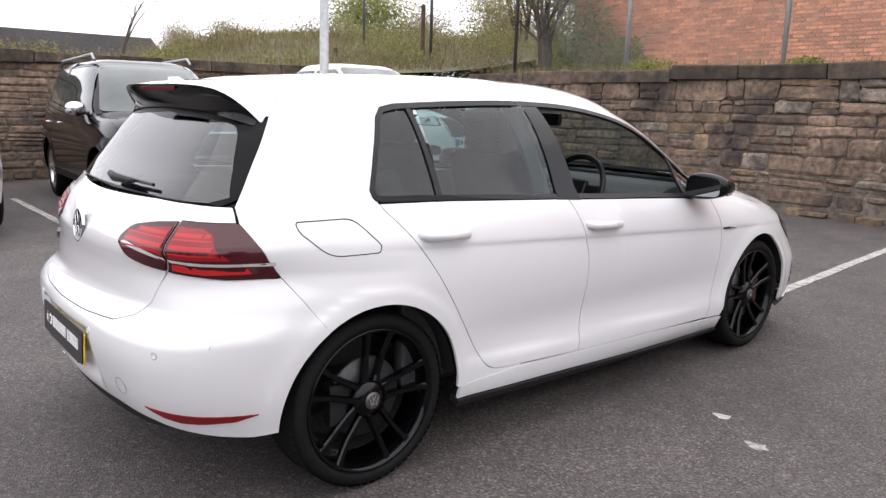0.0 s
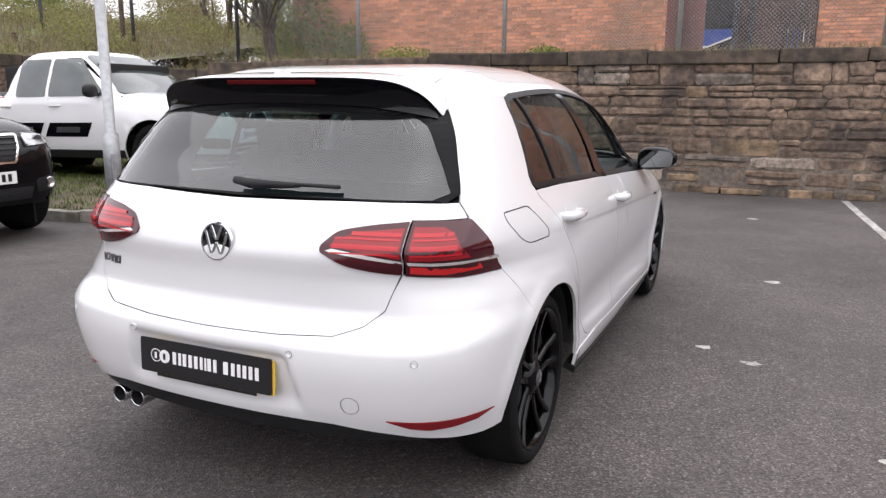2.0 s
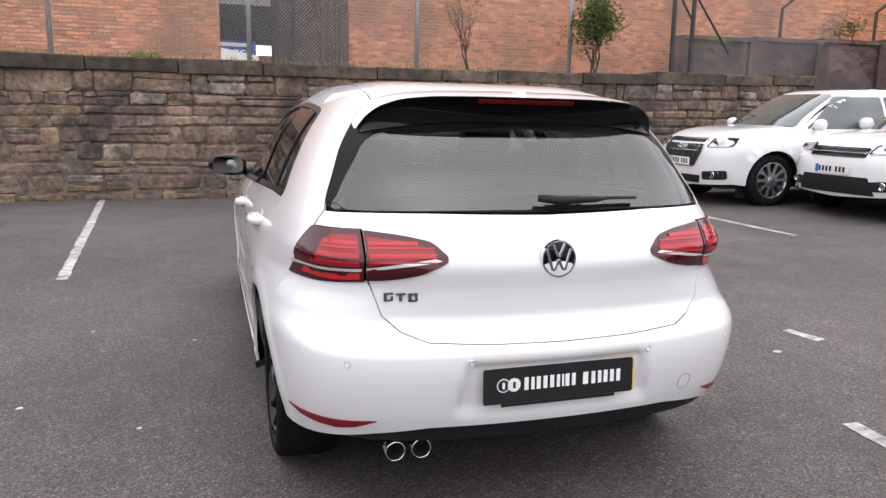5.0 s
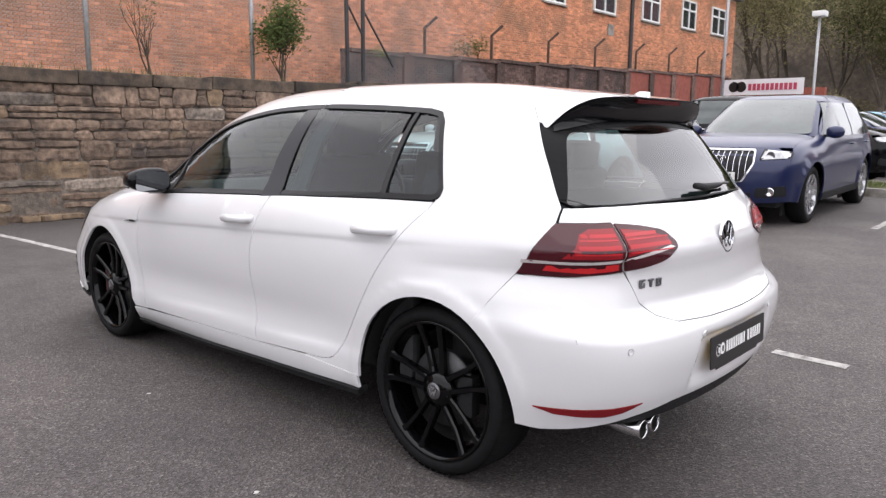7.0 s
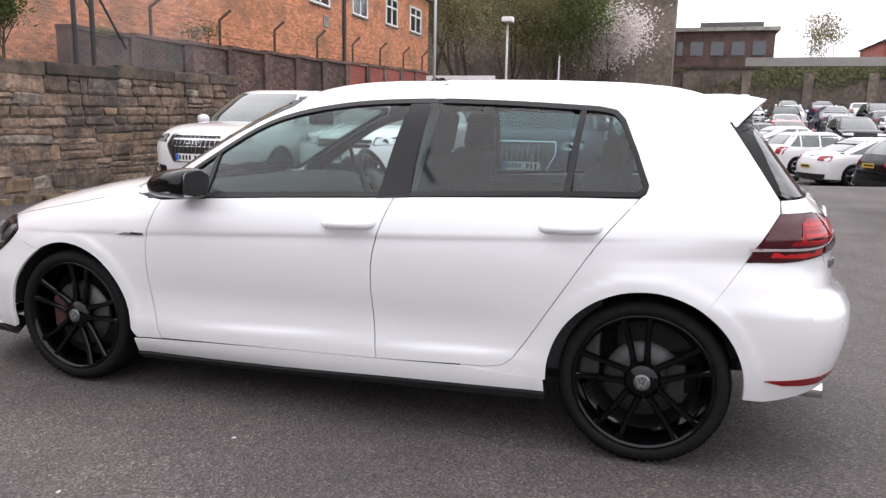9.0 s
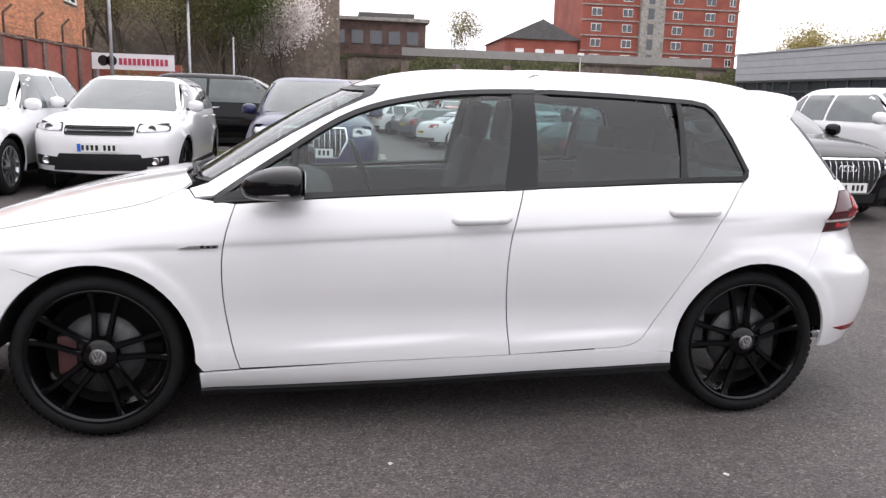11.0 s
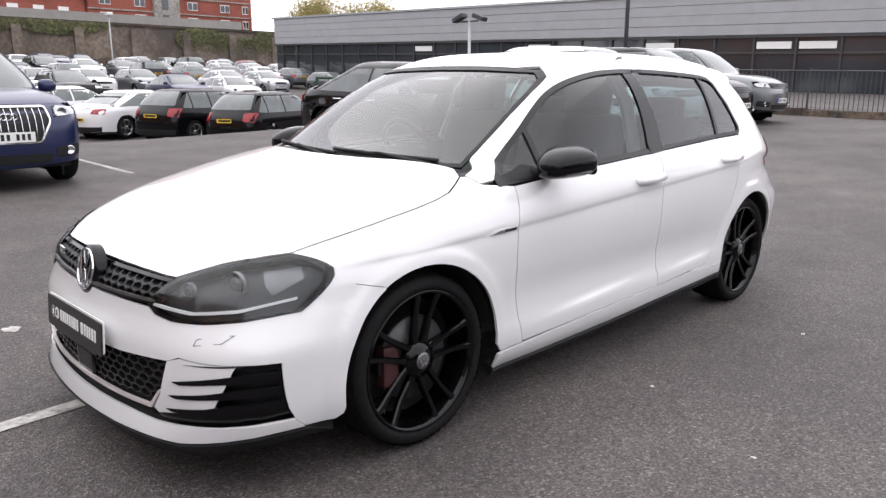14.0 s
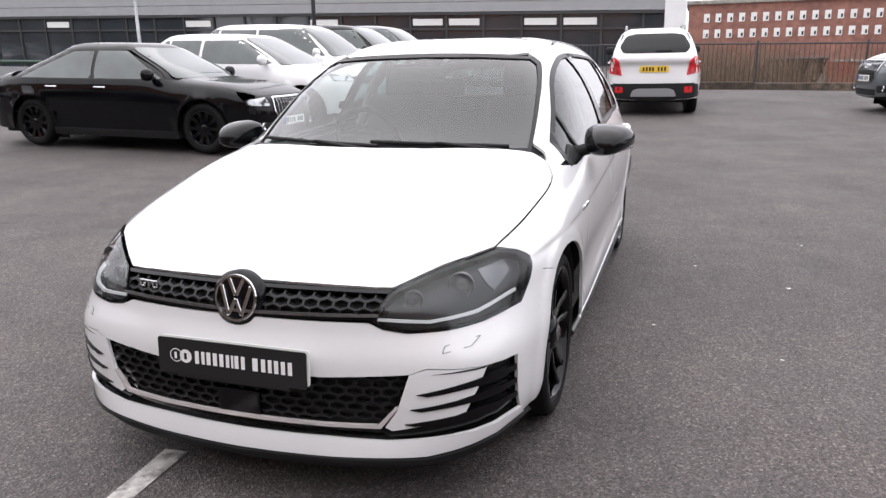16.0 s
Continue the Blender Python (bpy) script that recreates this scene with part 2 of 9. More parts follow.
BRICK = mat("orange_brick", (0.58, 0.245, 0.130), 0.85, vary=0.22, scale=30, island=0.30, dirt=(0.30, 0.150, 0.085), dscale=0.7, bump=0.3, bscale=120)
BRICKMORTAR = mat("brick_mortar", (0.46, 0.32, 0.22), 0.95, vary=0.25, scale=25, bump=0.4)
DARKBRICK = mat("sooty_brick", (0.120, 0.075, 0.062), 0.9, vary=0.40, scale=9, island=0.45, dirt=(0.048, 0.038, 0.035), dscale=0.8, bump=0.4)
OLDWALL = mat("old_grey_brown_walling", (0.155, 0.125, 0.100), 0.9, vary=0.35, scale=3, dirt=(0.075, 0.062, 0.052), dscale=0.25)
# red brick greyed in its base colour to stand for distance haze
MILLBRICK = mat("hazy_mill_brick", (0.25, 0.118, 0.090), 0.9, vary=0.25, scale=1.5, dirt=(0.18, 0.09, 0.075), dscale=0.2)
REDBRICK = mat("red_brick", (0.26, 0.075, 0.052), 0.85, vary=0.2, scale=4, dirt=(0.20, 0.055, 0.04), dscale=0.3)
CONCRETE = mat("weathered_concrete", (0.30, 0.285, 0.26), 0.9, vary=0.22, scale=12, dirt=(0.15, 0.135, 0.11), dscale=2, bump=0.4, bscale=60)
STEEL = mat("galvanised_steel", (0.36, 0.37, 0.38), 0.5, metal=0.55, vary=0.15, scale=18)
DARKSTEEL = mat("dark_painted_steel", (0.035, 0.036, 0.038), 0.6, vary=0.25, scale=20)
RUST = mat("rusty_post", (0.075, 0.050, 0.038), 0.8, vary=0.35, scale=30)
CLAD = mat("grey_cladding", (0.30, 0.305, 0.315), 0.5, vary=0.05, scale=2)
DARKGLASS = mat("dark_window_glass", (0.030, 0.036, 0.042), 0.07, coat=0.5, vary=0.25, scale=0.4)
WHITEFRAME = mat("white_frame", (0.72, 0.72, 0.70), 0.5)
WHITEWALL = mat("white_panel", (0.74, 0.74, 0.75), 0.6, vary=0.05, scale=2)
BLUESIGN = mat("blue_sign", (0.035, 0.09, 0.42), 0.5)
SIGNRED = mat("red_print", (0.45, 0.05, 0.10), 0.5)
SLATE = mat("slate_roof", (0.09, 0.085, 0.085), 0.8, vary=0.2, scale=5)
GRASS = mat("rough_grass", (0.095, 0.125, 0.026), 0.9, vary=0.35, scale=5, island=0.4)
EARTH = mat("bare_earth", (0.10, 0.082, 0.058), 0.95, vary=0.35, scale=5, dirt=(0.09, 0.115, 0.032), dscale=1.2, bump=0.6, bscale=25)
BARK = mat("bark", (0.075, 0.060, 0.045), 0.95, vary=0.35, scale=14, bump=0.6, bscale=40)
LEAF = leaf_mat("spring_leaves", (0.230, 0.245, 0.085))
LEAFDARK = leaf_mat("evergreen_leaves", (0.085, 0.110, 0.040), 0.3)
WILLOW = leaf_mat("yellow_green_catkins", (0.33, 0.285, 0.125))
TWIGS = leaf_mat("dry_brown_twigs", (0.185, 0.135, 0.098), 0.2)
LEAFDRY = leaf_mat("olive_twigs", (0.215, 0.190, 0.105))
BLOSSOM = leaf_mat("white_blossom", (0.70, 0.64, 0.62), 0.4, 0.25)
IVY = mat("ivy", (0.085, 0.088, 0.036), 0.8, island=0.5, vary=0.3, scale=3)
WHITE_CHIP = mat("pale_chip", (0.55, 0.54, 0.52), 0.9)
GREENFENCE = mat("green_fence", (0.02, 0.05, 0.03), 0.6)
TIMBER = mat("old_timber", (0.075, 0.052, 0.040), 0.85, vary=0.3, scale=8, bump=0.4, bscale=30)

# ---- building blocks ----
def mesh_ob(name, verts, faces, material, parent=None, smooth=False, label=""):
    me = bpy.data.meshes.new(name)
    me.from_pydata([tuple(v) for v in verts], [], [tuple(f) for f in faces])
    me.materials.append(material)
    if smooth:
        me.polygons.foreach_set("use_smooth", [True] * len(me.polygons))
    me.update()
    ob = new(name, me)
    ob.parent = parent
    if label:
        ob["label"] = label
    return ob


def part(name, bm, material, parent=None, label="", smooth=False):
    me = bpy.data.meshes.new(name)
    bmesh.ops.recalc_face_normals(bm, faces=bm.faces)
    bm.to_mesh(me)
    bm.free()
    me.materials.append(material)
    if smooth:
        me.polygons.foreach_set("use_smooth", [True] * len(me.polygons))
    ob = new(name, me)
    ob.parent = parent
    if label:
        ob["label"] = label
    return ob


def bm_box(size, at=(0, 0, 0), rot=None, bevel=0.0, seg=2, bm=None):
    """A box of that size about the place, bevelled, added to bm or to a new bmesh."""
    own = bmesh.new()
    m = Matrix.Translation(at) @ (rot or Matrix()) @ Matrix.Diagonal((*size, 1))
    bmesh.ops.create_cube(own, size=1, matrix=m)
    if bevel:
        bmesh.ops.bevel(own, geom=list(own.edges), offset=bevel, segments=seg, affect="EDGES", profile=0.7)
    return merged(own, bm)


def merged(own, bm):
    if bm is None:
        return own
    me = bpy.data.meshes.new("tmp")
    own.to_mesh(me)
    own.free()
    bm.from_mesh(me)
    bpy.data.meshes.remove(me)
    return bm


def bm_tube(points, radius, sides=10, bm=None, caps=True):
    """A tube along points; radius a number or one for each point."""
    own = bmesh.new()
    pts = [Vector(p) for p in points]
    rad = radius if isinstance(radius, (list, tuple)) else [radius] * len(pts)
    rings, up = [], None
    for i, p in enumerate(pts):
        d = (pts[min(i + 1, len(pts) - 1)] - pts[max(i - 1, 0)]).normalized()
        if up is None:
            up = d.orthogonal().normalized()
        up = (up - d * up.dot(d)).normalized()
        side = d.cross(up)
        rings.append([own.verts.new(p + rad[i] * (math.cos(a) * up + math.sin(a) * side)) for a in (2 * math.pi * k / sides for k in range(sides))])
    for a, b in zip(rings, rings[1:]):
        for k in range(sides):
            own.faces.new((a[k], a[(k + 1) % sides], b[(k + 1) % sides], b[k]))
    if caps:
        own.faces.new(rings[0])
        own.faces.new(rings[-1])
    return merged(own, bm)


def bm_lathe(profile, sides=48, bm=None, axis="x"):
    """Turns (distance along the axis, radius) pairs round the axis."""
    own = bmesh.new()
    rings = []
    for a, r in profile:
        ring = []
        for k in range(sides):
            c, s = math.cos(2 * math.pi * k / sides) * r, math.sin(2 * math.pi * k / sides) * r
            ring.append(own.verts.new((a, c, s) if axis == "x" else (c, a, s) if axis == "y" else (c, s, a)))
        rings.append(ring)
    for a, b in zip(rings, rings[1:]):
        for k in range(sides):
            own.faces.new((a[k], a[(k + 1) % sides], b[(k + 1) % sides], b[k]))
    return merged(own, bm)


def bm_prism(poly, depth, matrix=None, bm=None, bevel=0.0):
    """A flat outline in x, y raised by depth along z, then set by the matrix."""
    own = bmesh.new()
    lo = [own.verts.new((x, y, 0)) for x, y in poly]
    hi = [own.verts.new((x, y, depth)) for x, y in poly]
    own.faces.new(lo[::-1])
    own.faces.new(hi)
    for k in range(len(poly)):
        own.faces.new((lo[k], lo[(k + 1) % len(poly)], hi[(k + 1) % len(poly)], hi[k]))
    if bevel:
        bmesh.ops.bevel(own, geom=list(own.edges), offset=bevel, segments=2, affect="EDGES", profile=0.7)
    if matrix is not None:
        own.transform(matrix)
    return merged(own, bm)


def prof(*pairs):
    """A smooth curve through (at, value) pairs, with no overshoot."""
    xs = np.array([p[0] for p in pairs], float)
    ys = np.array([p[1] for p in pairs], float)
    h, d = np.diff(xs), np.diff(ys) / np.diff(xs)
    m = np.zeros(len(xs))
    m[0], m[-1] = d[0], d[-1]
    for i in range(1, len(xs) - 1):
        if d[i - 1] * d[i] > 0:
            w1, w2 = 2 * h[i] + h[i - 1], h[i] + 2 * h[i - 1]
            m[i] = (w1 + w2) / (w1 / d[i - 1] + w2 / d[i])

    def at(x):
        x = np.asarray(x, float)
        i = np.clip(np.searchsorted(xs, x) - 1, 0, len(xs) - 2)
        t = np.clip((x - xs[i]) / h[i], 0, 1)
        out = (2 * t**3 - 3 * t**2 + 1) * ys[i] + (t**3 - 2 * t**2 + t) * h[i] * m[i] + (3 * t**2 - 2 * t**3) * ys[i + 1] + (t**3 - t**2) * h[i] * m[i + 1]
        return out + np.where(x < xs[0], (x - xs[0]) * m[0], 0) + np.where(x > xs[-1], (x - xs[-1]) * m[-1], 0)

    return at


def smooth_line(pts, step=0.03, closed=False):
    """A Catmull-Rom line through the points."""
    p = [np.array(q, float) for q in pts]
    n = len(p)
    out = []
    for i in range(n if closed else n - 1):
        a, b = (p[(i - 1) % n], p[(i + 2) % n]) if closed else (p[max(i - 1, 0)], p[min(i + 2, n - 1)])
        q, r = p[i], p[(i + 1) % n]
        k = max(1, int(np.linalg.norm(r - q) / step))
        for t in np.arange(k) / k:
            out.append(tuple(0.5 * (2 * q + (r - a) * t + (2 * a - 5 * q + 4 * r - b) * t * t + (3 * q - a - 3 * r + b) * t**3)))
    if not closed:
        out.append(tuple(p[-1]))
    return out


def rounded(poly, r=0.02, k=4):
    """The outline with its corners rounded; r a number, or one for each corner."""
    out, n = [], len(poly)
    rr = r if isinstance(r, (list, tuple)) else [r] * n
    for i in range(n):
        a, p, b = (np.array(poly[(i + j) % n], float) for j in (-1, 0, 1))
        la, lb = np.linalg.norm(a - p), np.linalg.norm(b - p)
        d = min(rr[i], la * 0.45, lb * 0.45)
        if d < 1e-5:
            out.append(tuple(p))
            continue
        s, e = p + (a - p) / la * d, p + (b - p) / lb * d
        for t in np.arange(k + 1) / k:
            out.append(tuple((1 - t) ** 2 * s + 2 * t * (1 - t) * p + t * t * e))
    return out


def dense(poly, step=0.04):
    out = []
    for a, b in zip(poly, poly[1:] + poly[:1]):
        k = max(1, int(math.dist(a, b) / step))
        out += [(a[0] + (b[0] - a[0]) * i / k, a[1] + (b[1] - a[1]) * i / k) for i in range(k)]
    return out


def area2(poly):
    return sum(a[0] * b[1] - b[0] * a[1] for a, b in zip(poly, poly[1:] + poly[:1]))


def shrunk(poly, d):
    """The outline moved inwards by d."""
    s = 1 if area2(poly) > 0 else -1
    out, n = [], len(poly)
    for i in range(n):
        a, p, b = (np.array(poly[(i + j) % n], float) for j in (-1, 0, 1))
        u, v = p - a, b - p
        lu, lv = np.linalg.norm(u), np.linalg.norm(v)
        if lu < 1e-9 or lv < 1e-9:
            out.append(tuple(p))
            continue
        nu, nv = np.array((-u[1], u[0])) / lu * s, np.array((-v[1], v[0])) / lv * s
        m = nu + nv
        q = max(m @ m / 2, 0.35)
        out.append(tuple(p + m / q * d))
    return out


def cut(poly, axis, at, keep):
    """The part of an outline on one side of a line (keep: 1 above, -1 below)."""
    out = []
    for a, b in zip(poly, poly[1:] + poly[:1]):
        da, db = (a[axis] - at) * keep, (b[axis] - at) * keep
        if da >= 0:
            out.append(a)
        if (da > 0 > db) or (da < 0 < db):
            t = da / (da - db)
            p = [a[0] + (b[0] - a[0]) * t, a[1] + (b[1] - a[1]) * t]
            p[axis] = at
            out.append(tuple(p))
    return out


def tiles(poly, step, rows=()):
    """The outline cut into cells: points and faces; rows adds cuts at those heights."""
    xs, ys = [p[0] for p in poly], [p[1] for p in poly]
    nx, ny = max(1, round((max(xs) - min(xs)) / step)), max(1, round((max(ys) - min(ys)) / step))
    gx, gy = np.linspace(min(xs), max(xs), nx + 1), np.linspace(min(ys), max(ys), ny + 1)
    if rows:
        near = [r for r in rows if min(ys) + 0.002 < r < max(ys) - 0.002]
        gy = np.array(sorted([g for g in gy if all(abs(g - r) > 0.006 for r in near) or g in (gy[0], gy[-1])] + near))
        ny = len(gy) - 1
    index, pts, faces = {}, [], []
    for i in range(nx):
        col = poly
        if i:
            col = cut(col, 0, gx[i], 1)
        if i < nx - 1 and col:
            col = cut(col, 0, gx[i + 1], -1)
        for j in range(ny):
            cell = col
            if j and cell:
                cell = cut(cell, 1, gy[j], 1)
            if j < ny - 1 and cell:
                cell = cut(cell, 1, gy[j + 1], -1)
            if len(cell) < 3 or abs(area2(cell)) < 1e-7:
                continue
            loop = []
            for p in cell:
                key = (round(p[0] * 2e4), round(p[1] * 2e4))
                if key not in index:
                    index[key] = len(pts)
                    pts.append(p)
                k = index[key]
                if k in loop:
                    at = loop.index(k)
                    ring = loop[at:]
                    loop = loop[: at + 1]
                    if len(ring) >= 3 and abs(area2([pts[q] for q in ring])) > 1e-8:
                        faces.append(ring)
                else:
                    loop.append(k)
            if len(loop) >= 3 and abs(area2([pts[q] for q in loop])) > 1e-8:
                faces.append(loop)
    return pts, faces


class Shell:
    """A car's skin: a lower body and a greenhouse, both rounded boxes whose sizes follow profiles. Forward is +y."""

    def __init__(self, width, front, rear, top, gz, gwidth, gfront, grear, roof, bow_f=0.2, bow_r=0.15, nf=5.7, nr=5.5, zb=0.62, m=3.0, gnf=5.2, gnr=6.0, gm=4.5, gbow_f=0.1, gbow_r=0.1, yc=-0.4, flare=0.012, arch=0.36, hubs=((1.3155, 0.318), (-1.3155, 0.318))):
        self.width = width
        self.front = front
        self.rear = rear
        self.top = top
        self.gz = gz
        self.gwidth = gwidth
        self.gfront = gfront
        self.grear = grear
        self.roof = roof
        self.bow_f = bow_f
        self.bow_r = bow_r
        self.nf = nf
        self.nr = nr
        self.zb = zb
        self.m = m
        self.gnf = gnf
        self.gnr = gnr
        self.gm = gm
        self.gbow_f = gbow_f
        self.gbow_r = gbow_r
        self.yc = yc
        self.flare = flare
        self.arch = arch
        self.hubs = hubs

    def low(self, x, y, z):
        r = np.full(np.shape(y), 9.0)
        for hy, hz in self.hubs:
            r = np.minimum(r, np.abs(np.hypot(y - hy, z - hz) - self.arch))
        w = self.width(z) + self.flare / (1 + np.exp(np.clip((r - 0.050) / 0.008, -40, 40))) + self.crease(y, z)
        f = y > 0
        v = np.where(f, (y + self.bow_f * x * x) / self.front(z), (-y + self.bow_r * x * x) / (self.rear(z) - self.dent(x, z)))
        n = np.where(f, self.nf(z) if callable(self.nf) else self.nf, self.nr(z) if callable(self.nr) else self.nr)
        t = np.clip((z - self.zb) / (self.top(y) - self.zb), 0, 3)
        return (np.abs(x) / w) ** n + np.clip(v, 0, 3) ** n + t ** (self.m(y) if callable(self.m) else self.m) - 1

    crease = staticmethod(lambda y, z: 0 * y)
    dent = staticmethod(lambda x, z: 0 * x)

    def green(self, x, y, z):
        f = y > self.yc
        v = np.where(f, (y - self.yc + self.gbow_f * x * x) / (self.gfront(z) - self.yc), (self.yc - y + self.gbow_r * x * x) / (self.yc + self.grear(z)))
        n = np.where(f, self.gnf, self.gnr)
        t = np.clip((z - self.gz) / (self.roof(y) - self.gz), 0, 3)
        return (np.abs(x) / self.gwidth(z)) ** n + np.clip(v, 0, 3) ** n + t**self.gm - 1 + np.clip((self.gz - z) / 0.13, 0, 9) ** 2

    def solve(self, fn, lo, hi):
        """The root between lo (inside) and hi (outside), element by element."""
        lo, hi = np.array(lo, float), np.array(hi, float)
        for _ in range(34):
            mid = (lo + hi) / 2
            inside = fn(mid) < 0
            lo, hi = np.where(inside, mid, lo), np.where(inside, hi, mid)
        return lo

    def point(self, view, uv, which="both"):
        """Where the line of sight along x (side), y (rear, front) or z (top) meets the skin."""
        u, v = np.array(uv, float).T
        z0 = np.zeros(len(u))
        fns = [self.low] if which == "low" else [self.green] if which == "green" else [self.low, self.green]
        best = None
        for fn in fns:
            if view == "side":
                r = self.solve(lambda s: fn(s, u, v), z0, z0 + 1.3)
            elif view == "rear":
                r = self.solve(lambda s: fn(u, -s, v), z0 + (-self.yc if fn == self.green else 0), z0 + 3.2)
            elif view == "front":
                r = self.solve(lambda s: fn(u, s, v), z0 + (self.yc if fn == self.green else 0), z0 + 3.2)
            else:
                r = self.solve(lambda s: fn(u, v, s), z0 + (self.gz if fn == self.green else self.zb), z0 + 2.6)
            best = r if best is None else np.maximum(best, r)
        if view == "side":
            return np.stack([best, u, v], 1)
        if view == "top":
            return np.stack([u, v, best], 1)
        return np.stack([u, best * (1 if view == "front" else -1), v], 1)

    def normal(self, p):
        """Outward normals, eased from one body to the other where they meet."""
        total = np.zeros_like(p)
        for fn in (self.low, self.green):
            g = []
            for k in range(3):
                e = np.zeros(3)
                e[k] = 2e-3
                g.append((fn(*(p + e).T) - fn(*(p - e).T)) / 4e-3)
            g = np.stack(g, 1)
            size = np.maximum(np.linalg.norm(g, axis=1, keepdims=True), 1e-6)
            far = np.abs(fn(*p.T))[:, None] / size
            total += g / size * np.exp(-np.minimum(far / 0.030, 60))
        return total / np.maximum(np.linalg.norm(total, axis=1, keepdims=True), 1e-12)

    def panel(self, name, poly, view, material, parent, step=0.05, gap=0.0, lift=0.0, depth=0.012, which="both", side=1, label="", shear=0.0, rows=()):
        """A sheet of the skin inside an outline in the given view, with its edges turned in."""
        poly = dense(shrunk(poly, gap) if gap else list(poly), step)
        if area2(poly) < 0:
            poly = poly[::-1]
        uv, faces = tiles([(u, v + shear * u) for u, v in poly], step, rows)
        p = self.point(view, [(u, v - shear * u) for u, v in uv], which)
        nrm = self.normal(p)
        p = p + nrm * lift
        count = {}
        for f in faces:
            for a, b in zip(f, f[1:] + f[:1]):
                count[(a, b)] = 1
        rim = [e for e in count if (e[1], e[0]) not in count]
        verts, normals = list(p), list(nrm)
        all_faces = [list(f) for f in faces]
        if depth:
            for a, b in rim:
                k = len(verts)
                out = np.cross(p[b] - p[a], nrm[a])
                out = out / max(np.linalg.norm(out), 1e-9)
                verts += [p[a], p[b], p[b] - nrm[b] * depth, p[a] - nrm[a] * depth]
                normals += [out] * 4
                all_faces.append([k, k + 1, k + 2, k + 3])
        verts, normals = np.array(verts), np.array(normals)
        if side < 0:
            verts[:, 0] *= -1
            normals[:, 0] *= -1
        # wind the faces outwards
        for i, f in enumerate(all_faces):
            ring = verts[f]
            if np.dot(np.cross(ring, np.roll(ring, -1, 0)).sum(0), normals[f].sum(0)) < 0:
                all_faces[i] = f[::-1]
        ob = mesh_ob(name, verts, all_faces, material, parent, True, label)
        ob.data.normals_split_custom_set_from_vertices([tuple(n) for n in normals])
        return ob

    def ribbon(self, name, line, width, view, material, parent, closed=True, lift=0.003, depth=0.01, which="both", side=1, label=""):
        """A flat strip on the skin along a line, its width going inwards."""
        ring = line + line[:1] if closed else line
        inner = shrunk(line, width) if closed else [tuple(np.array(p) + o) for p, o in zip(line, offsets(line, width))]
        inner = inner + inner[:1] if closed else inner
        a, b = self.point(view, ring, which), self.point(view, inner, which)
        na, nb = self.normal(a), self.normal(b)
        verts = np.concatenate([a - na * depth, a + na * lift, b + nb * lift, b - nb * depth])
        n = len(ring)
        faces = [(r * n + i, r * n + i + 1, (r + 1) * n + i + 1, (r + 1) * n + i) for r in range(3) for i in range(n - 1)]
        if side < 0:
            verts[:, 0] *= -1
        bm = bmesh.new()
        vs = [bm.verts.new(v) for v in verts]
        for f in faces:
            try:
                bm.faces.new([vs[i] for i in f])
            except ValueError:
                pass
        return part(name, bm, material, parent, label)


def offsets(line, width):
    out = []
    for i, p in enumerate(line):
        d = np.array(line[min(i + 1, len(line) - 1)], float) - np.array(line[max(i - 1, 0)], float)
        d = d / max(np.linalg.norm(d), 1e-9)
        out.append(np.array((-d[1], d[0])) * width)
    return out


def inside_poly(p, poly):
    n = False
    for a, b in zip(poly, poly[1:] + poly[:1]):
        if (a[1] > p[1]) != (b[1] > p[1]) and p[0] < (b[0] - a[0]) * (p[1] - a[1]) / (b[1] - a[1]) + a[0]:
            n = not n
    return n

# ---- ground ----
def soft(v, k=1.5):
    return math.log1p(math.exp(-min(abs(v) * k, 60))) / k + max(v, 0)


def lay(x, y):
    """Height of the car park: it climbs away from the wall, falls towards the pickups, and drops to a lower park beyond the rail."""
    z = 0.022 * soft(x - 2.5) + 0.027 * soft(-y - 2.8) - 0.020 * soft(-x - 3.0) - 0.006
    sig = lambda v: 1 / (1 + math.exp(-max(-40, min(40, v))))  # noqa: E731
    drop = sig((x - 14.2) * 2.2) * sig((-1.2 - y) * 1.4)
    low = -0.62 + 0.062 * soft(x - 19.0, 0.5)
    z = z * (1 - drop) + low * drop
    z -= 3.6 * sig((-21.0 - y) * 1.6) * sig((-1.2 - x) * 1.6)
    far = min(1, max(0, (math.hypot(x, y) - 45 - 50 * sig((x - 22) * 0.4)) / 60))
    return z * (1 - far) + far * (-1.0)


def spread(lo, hi, fine, mid):
    out, v, step = [mid], mid, fine
    while v < hi:
        v += step
        out.append(v)
        step *= 1.11
    v, step = mid, fine
    while v > lo:
        v -= step
        out.insert(0, v)
        step *= 1.11
    return out


gx, gy = spread(-600, 900, 0.35, 0.0), spread(-900, 600, 0.35, 0.0)
ground_v = [(x, y, lay(x, y)) for x in gx for y in gy]
ny = len(gy)
ground_f = [(i * ny + j, (i + 1) * ny + j, (i + 1) * ny + j + 1, i * ny + j + 1) for i in range(len(gx) - 1) for j in range(ny - 1)]
tagged(mesh_ob("ground", ground_v, ground_f, ASPHALT, smooth=True), "worn dark grey tarmac of a car park", "tarmac", kind="structure")


